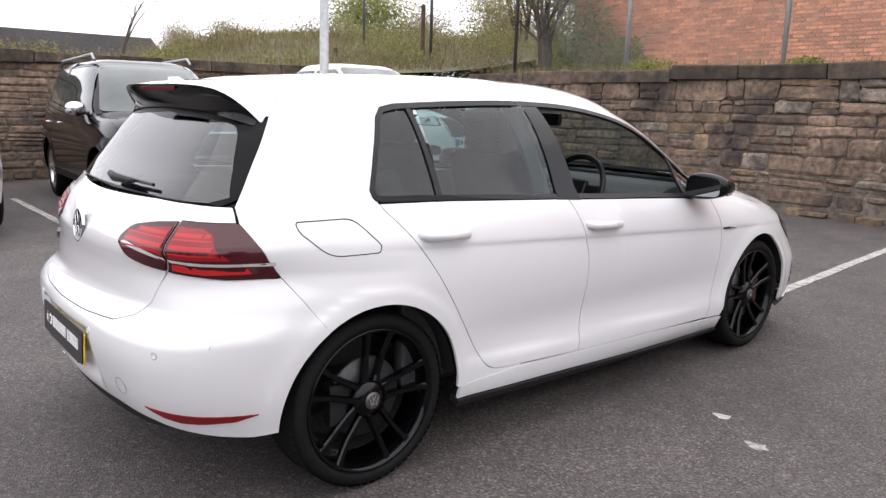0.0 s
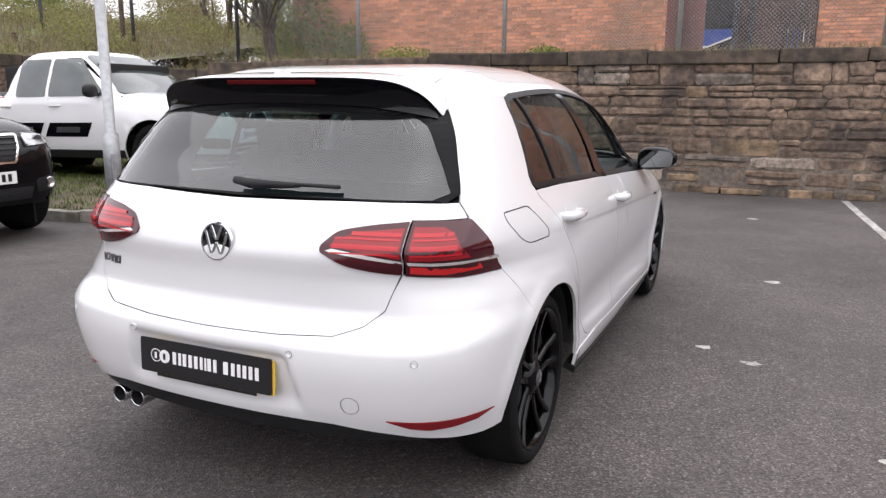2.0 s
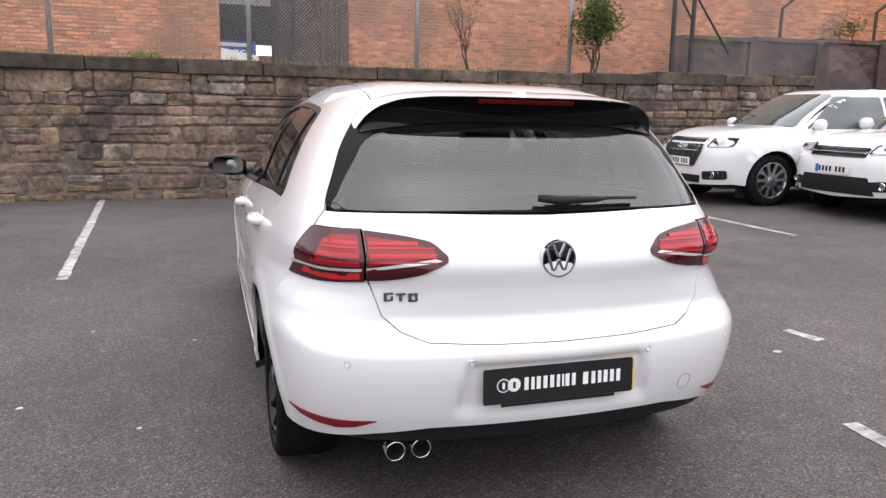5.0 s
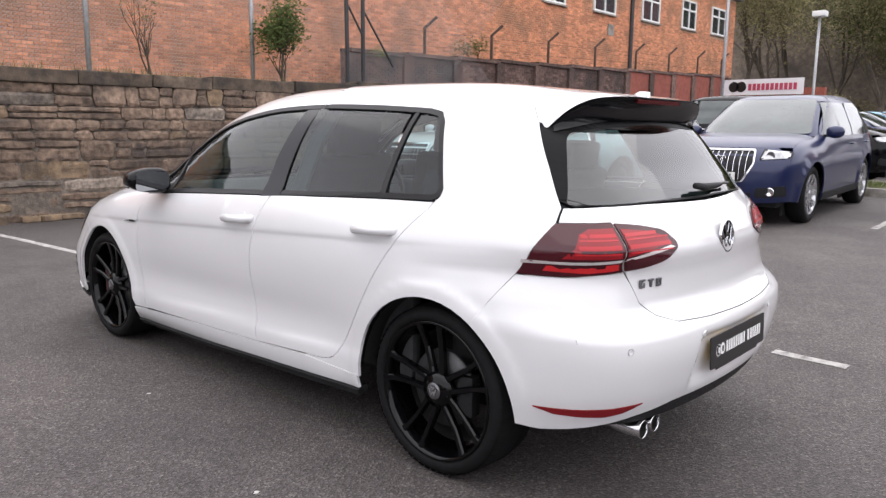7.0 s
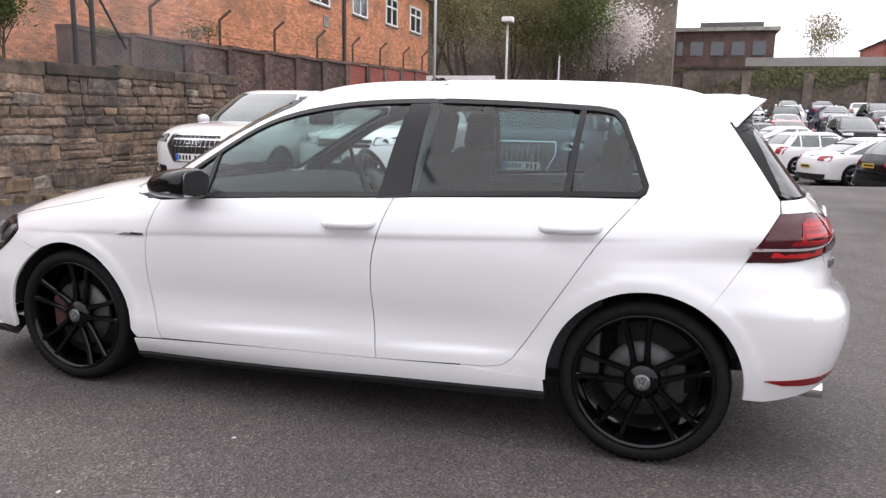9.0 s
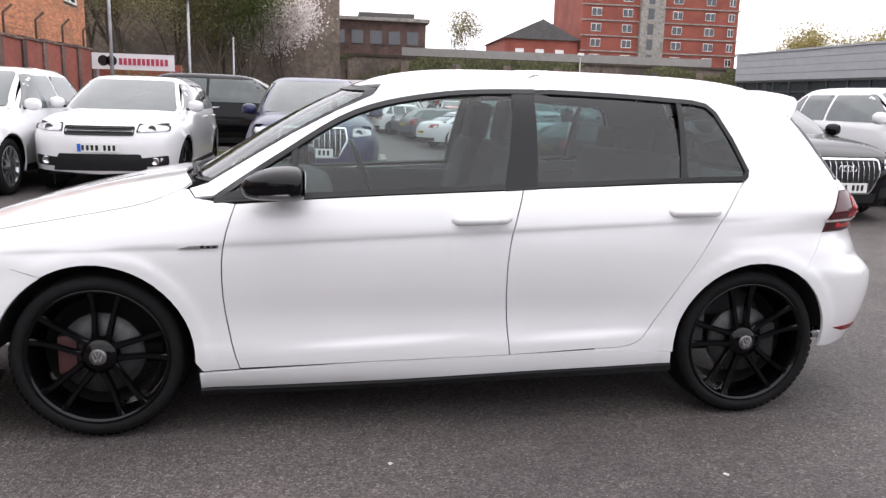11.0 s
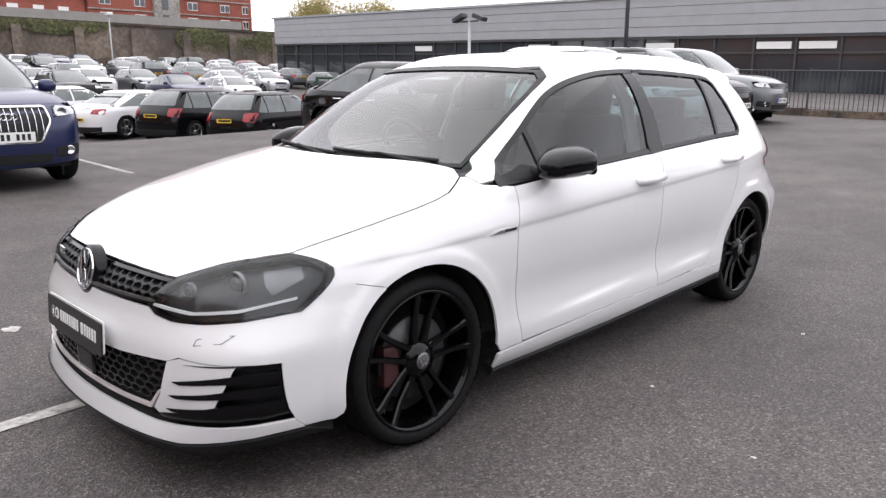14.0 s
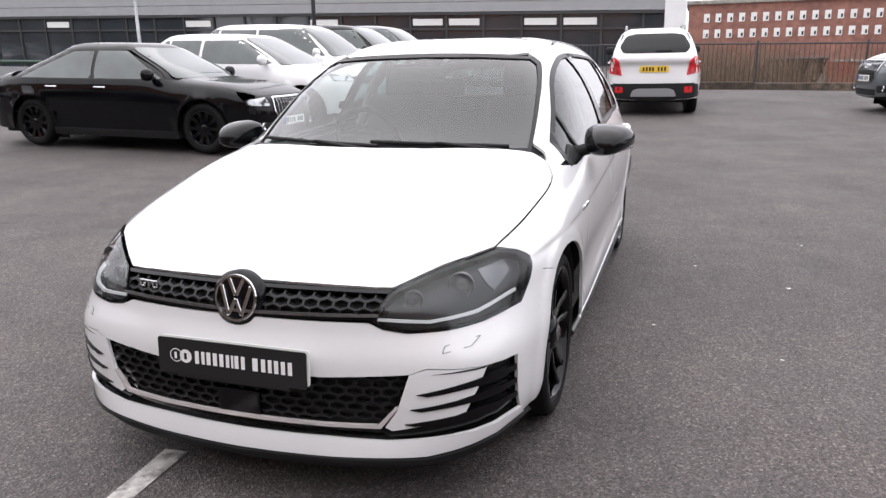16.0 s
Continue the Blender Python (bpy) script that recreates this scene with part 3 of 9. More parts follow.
def on_ground_strip(name, a, b, w, material, label, category="road marking", h=0.004, k=14, wob=0.0):
    """A painted strip laid on the tarmac from a to b, with ragged edges."""
    a, b = Vector(a), Vector(b)
    d = (b - a).normalized()
    n = Vector((-d.y, d.x))
    rnd = random.Random(int(abs(a.x * 100 + a.y * 7)))
    verts, faces = [], []
    k = max(2, int((b - a).length / 0.12))
    for i in range(k + 1):
        p = a + (b - a) * i / k
        for s in (-1, 1):
            q = p + n * (s * w / 2 + rnd.uniform(-1, 1) * 0.006)
            verts.append((q.x, q.y, lay(q.x, q.y) + h))
        if i:
            faces.append((2 * i - 2, 2 * i - 1, 2 * i + 1, 2 * i))
    return tagged(mesh_ob(name, verts, faces, material), label, category, "bay lines", "structure")


for a, b in (((2.44, 7.2), (2.76, 2.25)), ((5.0, 7.2), (5.14, 2.4)), ((-2.52, 7.35), (-2.17, 2.05)), ((0.02, 7.2), (0.40, 2.02)), ((2.42, -0.46), (2.47, -0.70)), ((-5.6, -0.75), (-8.6, -0.72)), ((1.625, -1.72), (1.60, -2.12)), ((7.4, 2.05), (11.5, 2.05)), ((7.4, -1.0), (11.5, -1.0))):
    on_ground_strip("bay_line", a, b, 0.085, LINEPAINT, "worn white painted bay line on tarmac")
for x, y, r in ((1.55, 0.12, 0.055), (1.305, 0.285, 0.05), (1.63, 2.02, 0.07), (1.38, 5.1, 0.07), (-1.174, 0.24, 0.014), (-1.375, -0.96, 0.014), (-1.75, 0.55, 0.012), (2.05, -0.8, 0.03), (-2.1, -1.7, 0.012), (-1.9, -0.6, 0.02)):
    rnd = random.Random(int(x * 1000))
    pts = [(x + r * rnd.uniform(0.5, 1.2) * math.cos(a), y + r * 0.7 * rnd.uniform(0.5, 1.2) * math.sin(a)) for a in np.linspace(0, 2 * math.pi, 13)[:-1]]
    tagged(mesh_ob("paint_spot", [(px, py, lay(px, py) + 0.003) for px, py in pts], [range(12)], LINEPAINT if r > 0.02 else WHITE_CHIP), "small pale worn spot on the tarmac", "paint spot", "tarmac spots", "structure")

# grass island with kerb, beside the pickups
rnd = random.Random(5)
edge_pts = smooth_line([(-12.0, 1.55), (-8.0, 1.70), (-5.35, 1.86), (-4.80, 2.15), (-4.78, 3.0), (-5.05, 6.0), (-5.22, 7.38)], 0.3)
for i, (a, b) in enumerate(zip(edge_pts[::3], edge_pts[3::3])):
    d = Vector((b[0] - a[0], b[1] - a[1]))
    c = ((a[0] + b[0]) / 2, (a[1] + b[1]) / 2)
    bm = bm_box((d.length - 0.01, 0.13, 0.24), (c[0], c[1], lay(*c) + 0.0), Matrix.Rotation(math.atan2(d.y, d.x), 4, "Z"), 0.012)
    tagged(part("kerb_stone", bm, CONCRETE), "weathered pale concrete kerb stone", "kerb", "island kerb", "structure")
island = [(x - 0.05, y + 0.02) for x, y in edge_pts] + [(-12.0, 7.38)]


def mound(x, y):
    """Height of the grass island over the car park."""
    d = min(math.hypot(x - a, y - b) for a, b in edge_pts)
    return 0.10 + 0.20 * min(1.0, max(0.0, d - 0.15) / 1.0)


pts, fcs = tiles(island, 0.4)
tagged(mesh_ob("verge", [(x, y, lay(x, y) + mound(x, y) + 0.02 * noise.noise((x, y, 0))) for x, y in pts], fcs, EARTH, smooth=True), "rough grassy island of soil", "verge", kind="structure")


def tufts(name, spots, material, h, w, label, category, group=""):
    """Many single blades in one sheet of stuff."""
    rnd = random.Random(len(spots))
    verts, faces = [], []
    for x, y, z in spots:
        a, t = rnd.uniform(0, 6.28), rnd.uniform(0.6, 1.3)
        dx, dy = math.cos(a) * w * t, math.sin(a) * w * t
        lx, ly = rnd.uniform(-1, 1) * h * 0.5, rnd.uniform(-1, 1) * h * 0.5
        k = len(verts)
        verts += [(x - dx, y - dy, z), (x + dx, y + dy, z), (x + lx, y + ly, z + h * t)]
        faces.append((k, k + 1, k + 2))
    return tagged(mesh_ob(name, verts, faces, material), label, category, group, "stuff")


spots = []
while len(spots) < 26000:
    x, y = rnd.uniform(-10, -4.8), rnd.uniform(1.8, 7.3)
    if inside_poly((x, y), island):
        spots.append((x, y, lay(x, y) + mound(x, y) - 0.012))
tufts("grass", spots, GRASS, 0.055, 0.006, "short uneven green grass on the island", "grass")

# narrow kerbed grass strip behind the row of suvs
STRIP = [(11.45, -0.65), (13.15, -0.75), (13.25, 6.4), (11.55, 6.4)]
pts, fcs = tiles(STRIP, 0.4)
tagged(mesh_ob("verge", [(x, y, lay(x, y) + 0.12 + 0.02 * noise.noise((x, y, 0))) for x, y in pts], fcs, EARTH, smooth=True), "narrow kerbed strip of grass behind the parked row", "verge", kind="structure")
for a, b in zip(STRIP, STRIP[1:] + STRIP[:1]):
    n = max(1, round(math.dist(a, b) / 0.9))
    for k in range(n):
        c = tuple(p_ + (q_ - p_) * (k + 0.5) / n for p_, q_ in zip(a, b))
        bm = bm_box((math.dist(a, b) / n - 0.01, 0.13, 0.26), (c[0], c[1], lay(*c) + 0.01), Matrix.Rotation(math.atan2(b[1] - a[1], b[0] - a[0]), 4, "Z"), 0.012)
        tagged(part("kerb_stone", bm, CONCRETE), "weathered pale concrete kerb stone", "kerb", "strip kerb", "structure")
spots = [(rnd.uniform(11.55, 13.1), rnd.uniform(-0.55, 6.3)) for _ in range(7000)]
tufts("grass", [(x, y, lay(x, y) + 0.11) for x, y in spots], GRASS, 0.06, 0.007, "short green grass on the narrow strip", "grass")

# ---- rubble stone wall ----
WALL_X0, WALL_X1, WALL_Y, WALL_TOP = -8.2, 9.9, 7.40, 1.80
stone_wall = tagged(new("wall_stone"), "soot-stained coursed rubble stone wall with coping", "stone wall", kind="structure")
part("wall_core", bm_box((WALL_X1 - WALL_X0, 0.50, WALL_TOP + 0.4), ((WALL_X0 + WALL_X1) / 2, WALL_Y + 0.264, WALL_TOP / 2 - 0.2)), MORTAR, stone_wall)


def stone_mesh(corners, d, rnd, out=0.0):
    """A roughly squared stone between four corners (x, z), its broken face towards -y and its rim set back."""
    (x0, z0), (x1, z1), (x2, z2), (x3, z3) = corners
    w, h = x1 - x0, z3 - z0
    nx, nz = max(4, min(9, int(w / 0.07) + 2)), 4 if h < 0.16 else 5
    verts, faces = [], []
    tilt, lean = rnd.uniform(-0.014, 0.014), rnd.uniform(-0.014, 0.014)
    jit = min(0.010, 0.09 * h)
    for j in range(nz):
        for i in range(nx):
            u, v = i / (nx - 1), j / (nz - 1)
            u = 0.5 + 0.5 * math.copysign(abs(2 * u - 1) ** 0.6, 2 * u - 1)
            v = 0.5 + 0.5 * math.copysign(abs(2 * v - 1) ** 0.6, 2 * v - 1)
            side_ = i in (0, nx - 1)
            flat_ = j in (0, nz - 1)
            x = (x0 + (x1 - x0) * u) * (1 - v) + (x3 + (x2 - x3) * u) * v
            z = (z0 + (z3 - z0) * v) * (1 - u) + (z1 + (z2 - z1) * v) * u
            if side_ and flat_:
                x += (0.5 - u) * min(0.05, 0.2 * w)
                z += (0.5 - v) * min(0.03, 0.16 * h)
            q = (x * 6.0, z * 9.0, d)
            y = 0.010 if side_ or flat_ else out - 0.012 * noise.noise(q) - 0.007 * noise.noise((x * 23, z * 29, 1)) + tilt * (u - 0.5) + lean * (v - 0.5)
            verts.append((x + rnd.uniform(-jit, jit), y + rnd.uniform(-0.003, 0.003), z + rnd.uniform(-jit, jit)))
    for j in range(nz - 1):
        for i in range(nx - 1):
            k = j * nx + i
            faces.append((k, k + 1, k + nx + 1, k + nx))
    rim = list(range(nx)) + [nx * (j + 1) - 1 for j in range(1, nz)] + [nx * nz - 1 - i for i in range(1, nx)] + [nx * j for j in range(nz - 2, 0, -1)]
    k = len(verts)
    verts += [(verts[i][0], d, verts[i][2]) for i in rim]
    n = len(rim)
    faces += [(rim[i], k + i, k + (i + 1) % n, rim[(i + 1) % n]) for i in range(n)]
    return verts, faces


def rubble(x0, x1, z0, z1, rnd):
    """Corners of the stones of a roughly coursed wall: wavy beds, uneven joints, thin stones in pairs."""
    levels = [z0]
    while levels[-1] < z1 - 0.10:
        levels.append(levels[-1] + rnd.choice((0.09, 0.11, 0.13, 0.15, 0.18, 0.21, 0.25)))
    levels[-1] = z1
    bed = lambda k, x: levels[k] + (0.030 * noise.noise((x * 0.55, k * 7.3, 0)) + 0.010 * noise.noise((x * 2.3, k * 3.1, 5)) if 0 < k < len(levels) - 1 else 0)  # noqa: E731
    out = []
    for k in range(len(levels) - 1):
        x, lean = x0, 0.0
        while x < x1 - 0.01:
            h = levels[k + 1] - levels[k]
            w = rnd.uniform(0.16, 0.50) + (rnd.uniform(0.1, 0.5) if rnd.random() < 0.35 else 0)
            if x1 - x - w < 0.15:
                w = x1 - x
            nxt = rnd.uniform(-0.02, 0.02) if x + w < x1 - 0.01 else 0.0
            a, b, c, d = (x - lean, bed(k, x)), (x + w - nxt, bed(k, x + w)), (x + w + nxt, bed(k + 1, x + w)), (x + lean, bed(k + 1, x))
            g = rnd.uniform(0.004, 0.009)
            cuts = [0.0, 1.0]
            if h > 0.15 and rnd.random() < 0.42:
                cuts = [0.0, rnd.uniform(0.34, 0.66), 1.0]
            for lo, hi in zip(cuts, cuts[1:]):
                mixp = lambda p, q, t: (p[0] + (q[0] - p[0]) * t, p[1] + (q[1] - p[1]) * t)  # noqa: E731
                p, q, r_, t_ = mixp(a, d, lo), mixp(b, c, lo), mixp(b, c, hi), mixp(a, d, hi)
                out.append(((p[0] + g, p[1] + g), (q[0] - g, q[1] + g), (r_[0] - g, r_[1] - g), (t_[0] + g, t_[1] - g)))
            x, lean = x + w, nxt
    return out


rnd = random.Random(11)
stones = rubble(WALL_X0, WALL_X1, -0.04, 1.815, rnd)
stones.sort(key=lambda q: abs(q[0][0] - 0.8))
rest = {}
for i, quad in enumerate(stones):
    x, z = quad[0]
    v, f = stone_mesh(quad, 0.10, rnd, rnd.uniform(-0.022, 0.006))
    face_y, lift = WALL_Y - 0.012 + (1.0 - z) * 0.03, lay(x, 7.3)
    v = [(a, b + face_y, c + lift) for a, b, c in v]
    pick = rnd.random()
    m = STONEYEL if pick < 0.06 + (0.35 if z < 0.18 else 0) else STONEPALE if pick > 0.92 else STONE
    if i < 330:
        mesh_ob("stone", v, f, m, stone_wall)
    else:
        rv, rf = rest.setdefault(m.name, (m, [], []))[1:]
        k = len(rv)
        rv += v
        rf += [tuple(q + k for q in g) for g in f]
for m, rv, rf in rest.values():
    tagged(mesh_ob("stone_rest", rv, rf, m, stone_wall), kind="stuff")
x = WALL_X0 - 0.1
while x < WALL_X1:
    w = rnd.uniform(0.8, 2.1)
    w = min(w, WALL_X1 + 0.05 - x) if WALL_X1 - x < 2.2 else w
    hh = 0.20 + rnd.uniform(-0.035, 0.030)
    bm = bm_box((w - 0.015, 0.62 + rnd.uniform(-0.03, 0.03), hh), (x + w / 2, WALL_Y + 0.24 + rnd.uniform(-0.015, 0.015), WALL_TOP + hh / 2 + lay(x, 7.3) + 0.005), Matrix.Rotation(rnd.uniform(-0.012, 0.012), 4, "Y"), 0.022)
    for v in bm.verts:
        v.co += Vector(noise.noise_vector(v.co * 5)) * 0.022
    part("coping_stone", bm, STONECAP, stone_wall)
    x += w
# rubble footing and end face of the wall
for k in range(46):
    x = WALL_X0 + (WALL_X1 - WALL_X0) * (k + rnd.uniform(0, 0.8)) / 46
    w = rnd.uniform(0.15, 0.42)
    bm = bm_box((w, 0.16, rnd.uniform(0.05, 0.13)), (x, WALL_Y - 0.05, lay(x, 7.3) + 0.04), Matrix.Rotation(rnd.uniform(-0.2, 0.2), 4, "Z"), 0.018)
    part("footing_stone", bm, STONEYEL, stone_wall)
# lower wall that runs on behind the pickups
low_wall = tagged(new("wall_stone_low"), "lower dark stone wall behind the pickups", "stone wall", kind="structure")
part("wall_core", bm_box((26, 0.5, 2.6), (WALL_X0 - 13.1, WALL_Y + 0.35, 0.30)), MORTAR, low_wall)
v_, f_ = [], []
for quad in rubble(WALL_X0 - 26, WALL_X0 - 0.02, -0.15, 1.60, rnd):
    v, f = stone_mesh(quad, 0.1, rnd)
    k = len(v_)
    v_ += [(a, b + WALL_Y + 0.09, c) for a, b, c in v]
    f_ += [tuple(q + k for q in g) for g in f]
tagged(mesh_ob("stone_rest", v_, f_, STONE, low_wall), kind="stuff")
x = WALL_X0 - 26
while x < WALL_X0 - 0.2:
    w = min(rnd.uniform(0.6, 1.2), WALL_X0 - 0.02 - x)
    part("coping_stone", bm_box((w - 0.02, 0.62, 0.2), (x + w / 2, WALL_Y + 0.33, 1.70), bevel=0.02), STONECAP, low_wall)
    x += w
# wall behind the pickups, and the overgrown hillside above it
BACK_X = -11.3
back_wall = tagged(new("wall_stone_back"), "dark rubble stone wall behind the pickups", "stone wall", kind="structure")
part("wall_core", bm_box((0.5, 17.6, 2.6), (BACK_X - 0.27, -1.2, 0.68)), MORTAR, back_wall)
v_, f_ = [], []
for quad in rubble(-10.0, 7.55, -0.25, 1.82, rnd):
    v, f = stone_mesh(quad, 0.1, rnd, rnd.uniform(-0.02, 0.006))
    k = len(v_)
    v_ += [(BACK_X - b, a, c) for a, b, c in v]
    f_ += [tuple(q + k for q in g) for g in f]
tagged(mesh_ob("stone_rest", v_, f_, STONE, back_wall), kind="stuff")
y = -10.0
while y < 7.4:
    w = min(rnd.uniform(0.7, 1.6), 7.56 - y)
    bm = bm_box((0.62, w - 0.015, 0.19 + rnd.uniform(-0.03, 0.03)), (BACK_X - 0.24, y + w / 2, 1.91), bevel=0.02)
    for q in bm.verts:
        q.co += Vector(noise.noise_vector(q.co * 5)) * 0.02
    part("coping_stone", bm, STONECAP, back_wall)
    y += w


def hill(x, y):
    """Height of the overgrown hillside beyond the pickups."""
    d = max(0.0, (math.hypot(x - 2.6, y + 3.0) - 15.5) / 13.0)
    t = min(1.0, d)
    turn = math.degrees(math.atan2(y + 2.7, 2.8 - x))
    rise = 1.75 / (1 + math.exp(max(-40, min(40, -(turn - 21.0) * 0.6))))
    return 1.80 + rise * (t * t * (3 - 2 * t) + max(0, d - 1) * 0.1) + 0.10 * noise.noise((x * 0.5, y * 0.5, 9))



hx, hy = [BACK_X - 0.45 - 1.1 * i for i in range(26)] + [-46, -56, -72], [-24 + 1.6 * i for i in range(40)]
hill_v = [(x, y, hill(x, y)) for x in hx for y in hy]
hill_f = [(i * 40 + j, i * 40 + j + 1, (i + 1) * 40 + j + 1, (i + 1) * 40 + j) for i in range(len(hx) - 1) for j in range(39)]
tagged(mesh_ob("hillside", hill_v, hill_f, EARTH, smooth=True), "overgrown grassy hillside behind the pickups", "bank", kind="structure")
hs_ = [(rnd.uniform(-32, -12), rnd.uniform(-6, 24)) for _ in range(42000)]
tufts("weeds", [(x, y, hill(x, y) - 0.02) for x, y in hs_], LEAFDRY, 0.26, 0.018, "rough olive grass over the hillside", "weeds")
# raised ground behind the walls
bank_v, bank_f = [], []
bx = [-34 + 1.5 * i for i in range(30)]
by = [WALL_Y + 0.5 + 0.7 * i for i in range(8)] + [14, 18, 26, 40]
for x in bx:
    for y in by:
        h = 1.93 if x > WALL_X0 else 1.72
        bank_v.append((x, y, h + 0.10 * noise.noise((x * 0.6, y * 0.6, 3)) + max(0, y - 14) * 0.03))
for i in range(len(bx) - 1):
    for j in range(len(by) - 1):
        k = i * len(by) + j
        bank_f.append((k, k + len(by), k + len(by) + 1, k + 1))
tagged(mesh_ob("bank", bank_v, bank_f, EARTH, smooth=True), "raised bank of soil and weeds behind the wall", "bank", kind="structure")
spots = [(rnd.uniform(-24, 9.5), WALL_Y + rnd.uniform(0.35, 1.6), 1.93) for _ in range(5000)]
tufts("weeds", [(x, y, z - (0.2 if x < WALL_X0 else 0)) for x, y, z in spots], LEAFDRY, 0.16, 0.012, "dry weeds and grass along the coping", "weeds")

# ---- the white hatchback ----
def arc(cy, cz, r, a0, a1, k=18):
    return [(cy + r * math.cos(radians(a0 + (a1 - a0) * i / k)), cz + r * math.sin(radians(a0 + (a1 - a0) * i / k))) for i in range(k + 1)]


GOLF = Shell(
    width=prof((0.14, 0.80), (0.22, 0.862), (0.30, 0.880), (0.45, 0.888), (0.60, 0.897), (0.72, 0.902), (0.80, 0.900), (0.90, 0.888), (1.0, 0.87), (1.3, 0.80)),
    front=prof((0.14, 2.168), (0.178, 2.202), (0.255, 2.182), (0.35, 2.184), (0.47, 2.178), (0.58, 2.150), (0.68, 2.140), (0.80, 2.150), (1.2, 2.15)),
    rear=prof((0.18, 1.98), (0.30, 2.040), (0.42, 2.085), (0.55, 2.105), (0.60, 2.100), (0.635, 2.078), (0.67, 2.042), (0.70, 2.028), (0.80, 2.024), (0.84, 2.030), (0.86, 2.024), (0.90, 2.012), (1.0, 1.985), (1.2, 1.90)),
    nr=prof((0.14, 6.5), (0.30, 7.2), (0.45, 8.2), (0.60, 8.4), (0.70, 7.2), (0.76, 6.1), (0.80, 5.6), (0.95, 5.5), (1.5, 5.5)),
    nf=prof((0.14, 7.0), (0.25, 8.5), (0.45, 8.6), (0.56, 7.0), (0.64, 6.0), (0.75, 5.7), (1.5, 5.7)),
    bow_r=0.17,
    top=prof((-2.1, 1.36), (-1.9, 1.24), (-1.75, 1.17), (-1.5, 1.14), (-1.3, 1.13), (0.0, 1.10), (0.6, 1.07), (1.0, 1.0), (1.2, 0.972), (1.5, 0.926), (1.7, 0.893), (1.9, 0.848), (2.05, 0.785), (2.2, 0.72)),
    gz=0.90,
    gwidth=prof((0.85, 0.845), (0.95, 0.818), (1.05, 0.785), (1.15, 0.745), (1.25, 0.70), (1.35, 0.65), (1.45, 0.60), (1.55, 0.55)),
    gfront=prof((0.85, 1.25), (0.97, 1.07), (1.1, 0.87), (1.25, 0.65), (1.38, 0.475), (1.5, 0.36)),
    grear=prof((0.88, 1.99), (0.963, 1.935), (1.013, 1.892), (1.054, 1.865), (1.123, 1.812), (1.20, 1.768), (1.287, 1.725), (1.364, 1.70), (1.5, 1.66)),
    gnr=7.8,
    m=prof((0.8, 3.0), (1.1, 2.9), (1.5, 2.2), (2.3, 2.05)),
    roof=prof((-1.9, 1.405), (-1.5, 1.436), (-1.1, 1.452), (-0.6, 1.459), (-0.2, 1.457), (0.2, 1.447), (0.6, 1.44)),
    flare=0.008,
)
sig = lambda v: 1 / (1 + np.exp(-np.clip(v, -40, 40)))  # noqa: E731


def golf_crease(y, z):
    """Shoulder line with its hollow below, and the kick of the doors over the sill."""
    d = z - (0.793 - 0.050 * y)
    up = sig(d / 0.0045)
    mid = np.exp(-np.abs(y / 0.92) ** 8)
    c = -(1 - up) * 0.0075 * np.exp(np.minimum(d, 0) / 0.10) * sig((y + 1.22) / 0.10) * sig((1.62 - y) / 0.06)
    return c + 0.006 - mid * 0.014 * np.exp(-(((z - 0.47) / 0.10) ** 2)) + mid * 0.010 * sig((0.372 - z - 0.016 * y) / 0.006)


def golf_dent(x, z):
    """The hollow round the rear plate."""
    half = 0.335 - 0.22 * (z - 0.425)
    return 0.022 * sig((half - np.abs(x + 0.012)) / 0.006) * sig((0.566 - z) / 0.006) * sig((z - 0.405) / 0.012)


GOLF.dent = golf_dent
GOLF.crease = golf_crease

LINE = dict(shear=0.050, rows=[0.793 + d for d in (-0.06, -0.03, -0.015, -0.008, -0.004, 0.0, 0.004, 0.008, 0.02)])

hatch = tagged(new("hatchback"), "white five-door hatchback with black alloy wheels", "car")
G = GOLF
ARCH = 0.357
DLO_BOTTOM = [(0.885, 0.900), (0.55, 0.921), (0.216, 0.940), (-0.302, 0.965), (-0.70, 0.985), (-0.989, 0.998), (-1.255, 1.007)]
DLO_REAR = [(-1.285, 1.022), (-1.292, 1.05), (-1.238, 1.179), (-1.186, 1.290), (-1.150, 1.325)]
DLO_TOP = [(-1.085, 1.338), (-0.72, 1.356), (-0.33, 1.361), (0.03, 1.336), (0.36, 1.256), (0.66, 1.076), (0.885, 0.925)]
DLO = DLO_BOTTOM + DLO_REAR + smooth_line(DLO_TOP, 0.06)
F_CUT = smooth_line([(0.805, 0.900), (0.848, 0.735), (0.850, 0.551), (0.825, 0.38), (0.795, 0.272)], 0.05)
B_CUT = smooth_line([(-0.305, 0.962), (-0.252, 0.793), (-0.235, 0.641), (-0.245, 0.45), (-0.260, 0.303)], 0.05)
R_CUT = smooth_line([(-1.265, 1.003), (-1.133, 0.842), (-0.988, 0.617), (-0.860, 0.415), (-0.80, 0.345), (-0.72, 0.325), (-0.62, 0.321)], 0.04)
TAIL_EDGE = [(-1.745, 1.013), (-1.655, 1.150), (-1.590, 1.247), (-1.562, 1.287), (-1.525, 1.328), (-1.492, 1.362)]
WS_EDGE = [(0.660, 0.965), (0.650, 1.06), (0.632, 1.16), (0.608, 1.25), (0.572, 1.322), (0.530, 1.350)]
RAIL = 0.50
ws_side = [(float(p[1]), float(p[2])) for p in G.point("front", WS_EDGE, "green")]
rail_y = list(np.linspace(-1.488, ws_side[-1][0] - 0.02, 26))
rail = [(float(p[1]), float(p[2])) for p in G.point("top", [(RAIL, y) for y in rail_y], "green")]
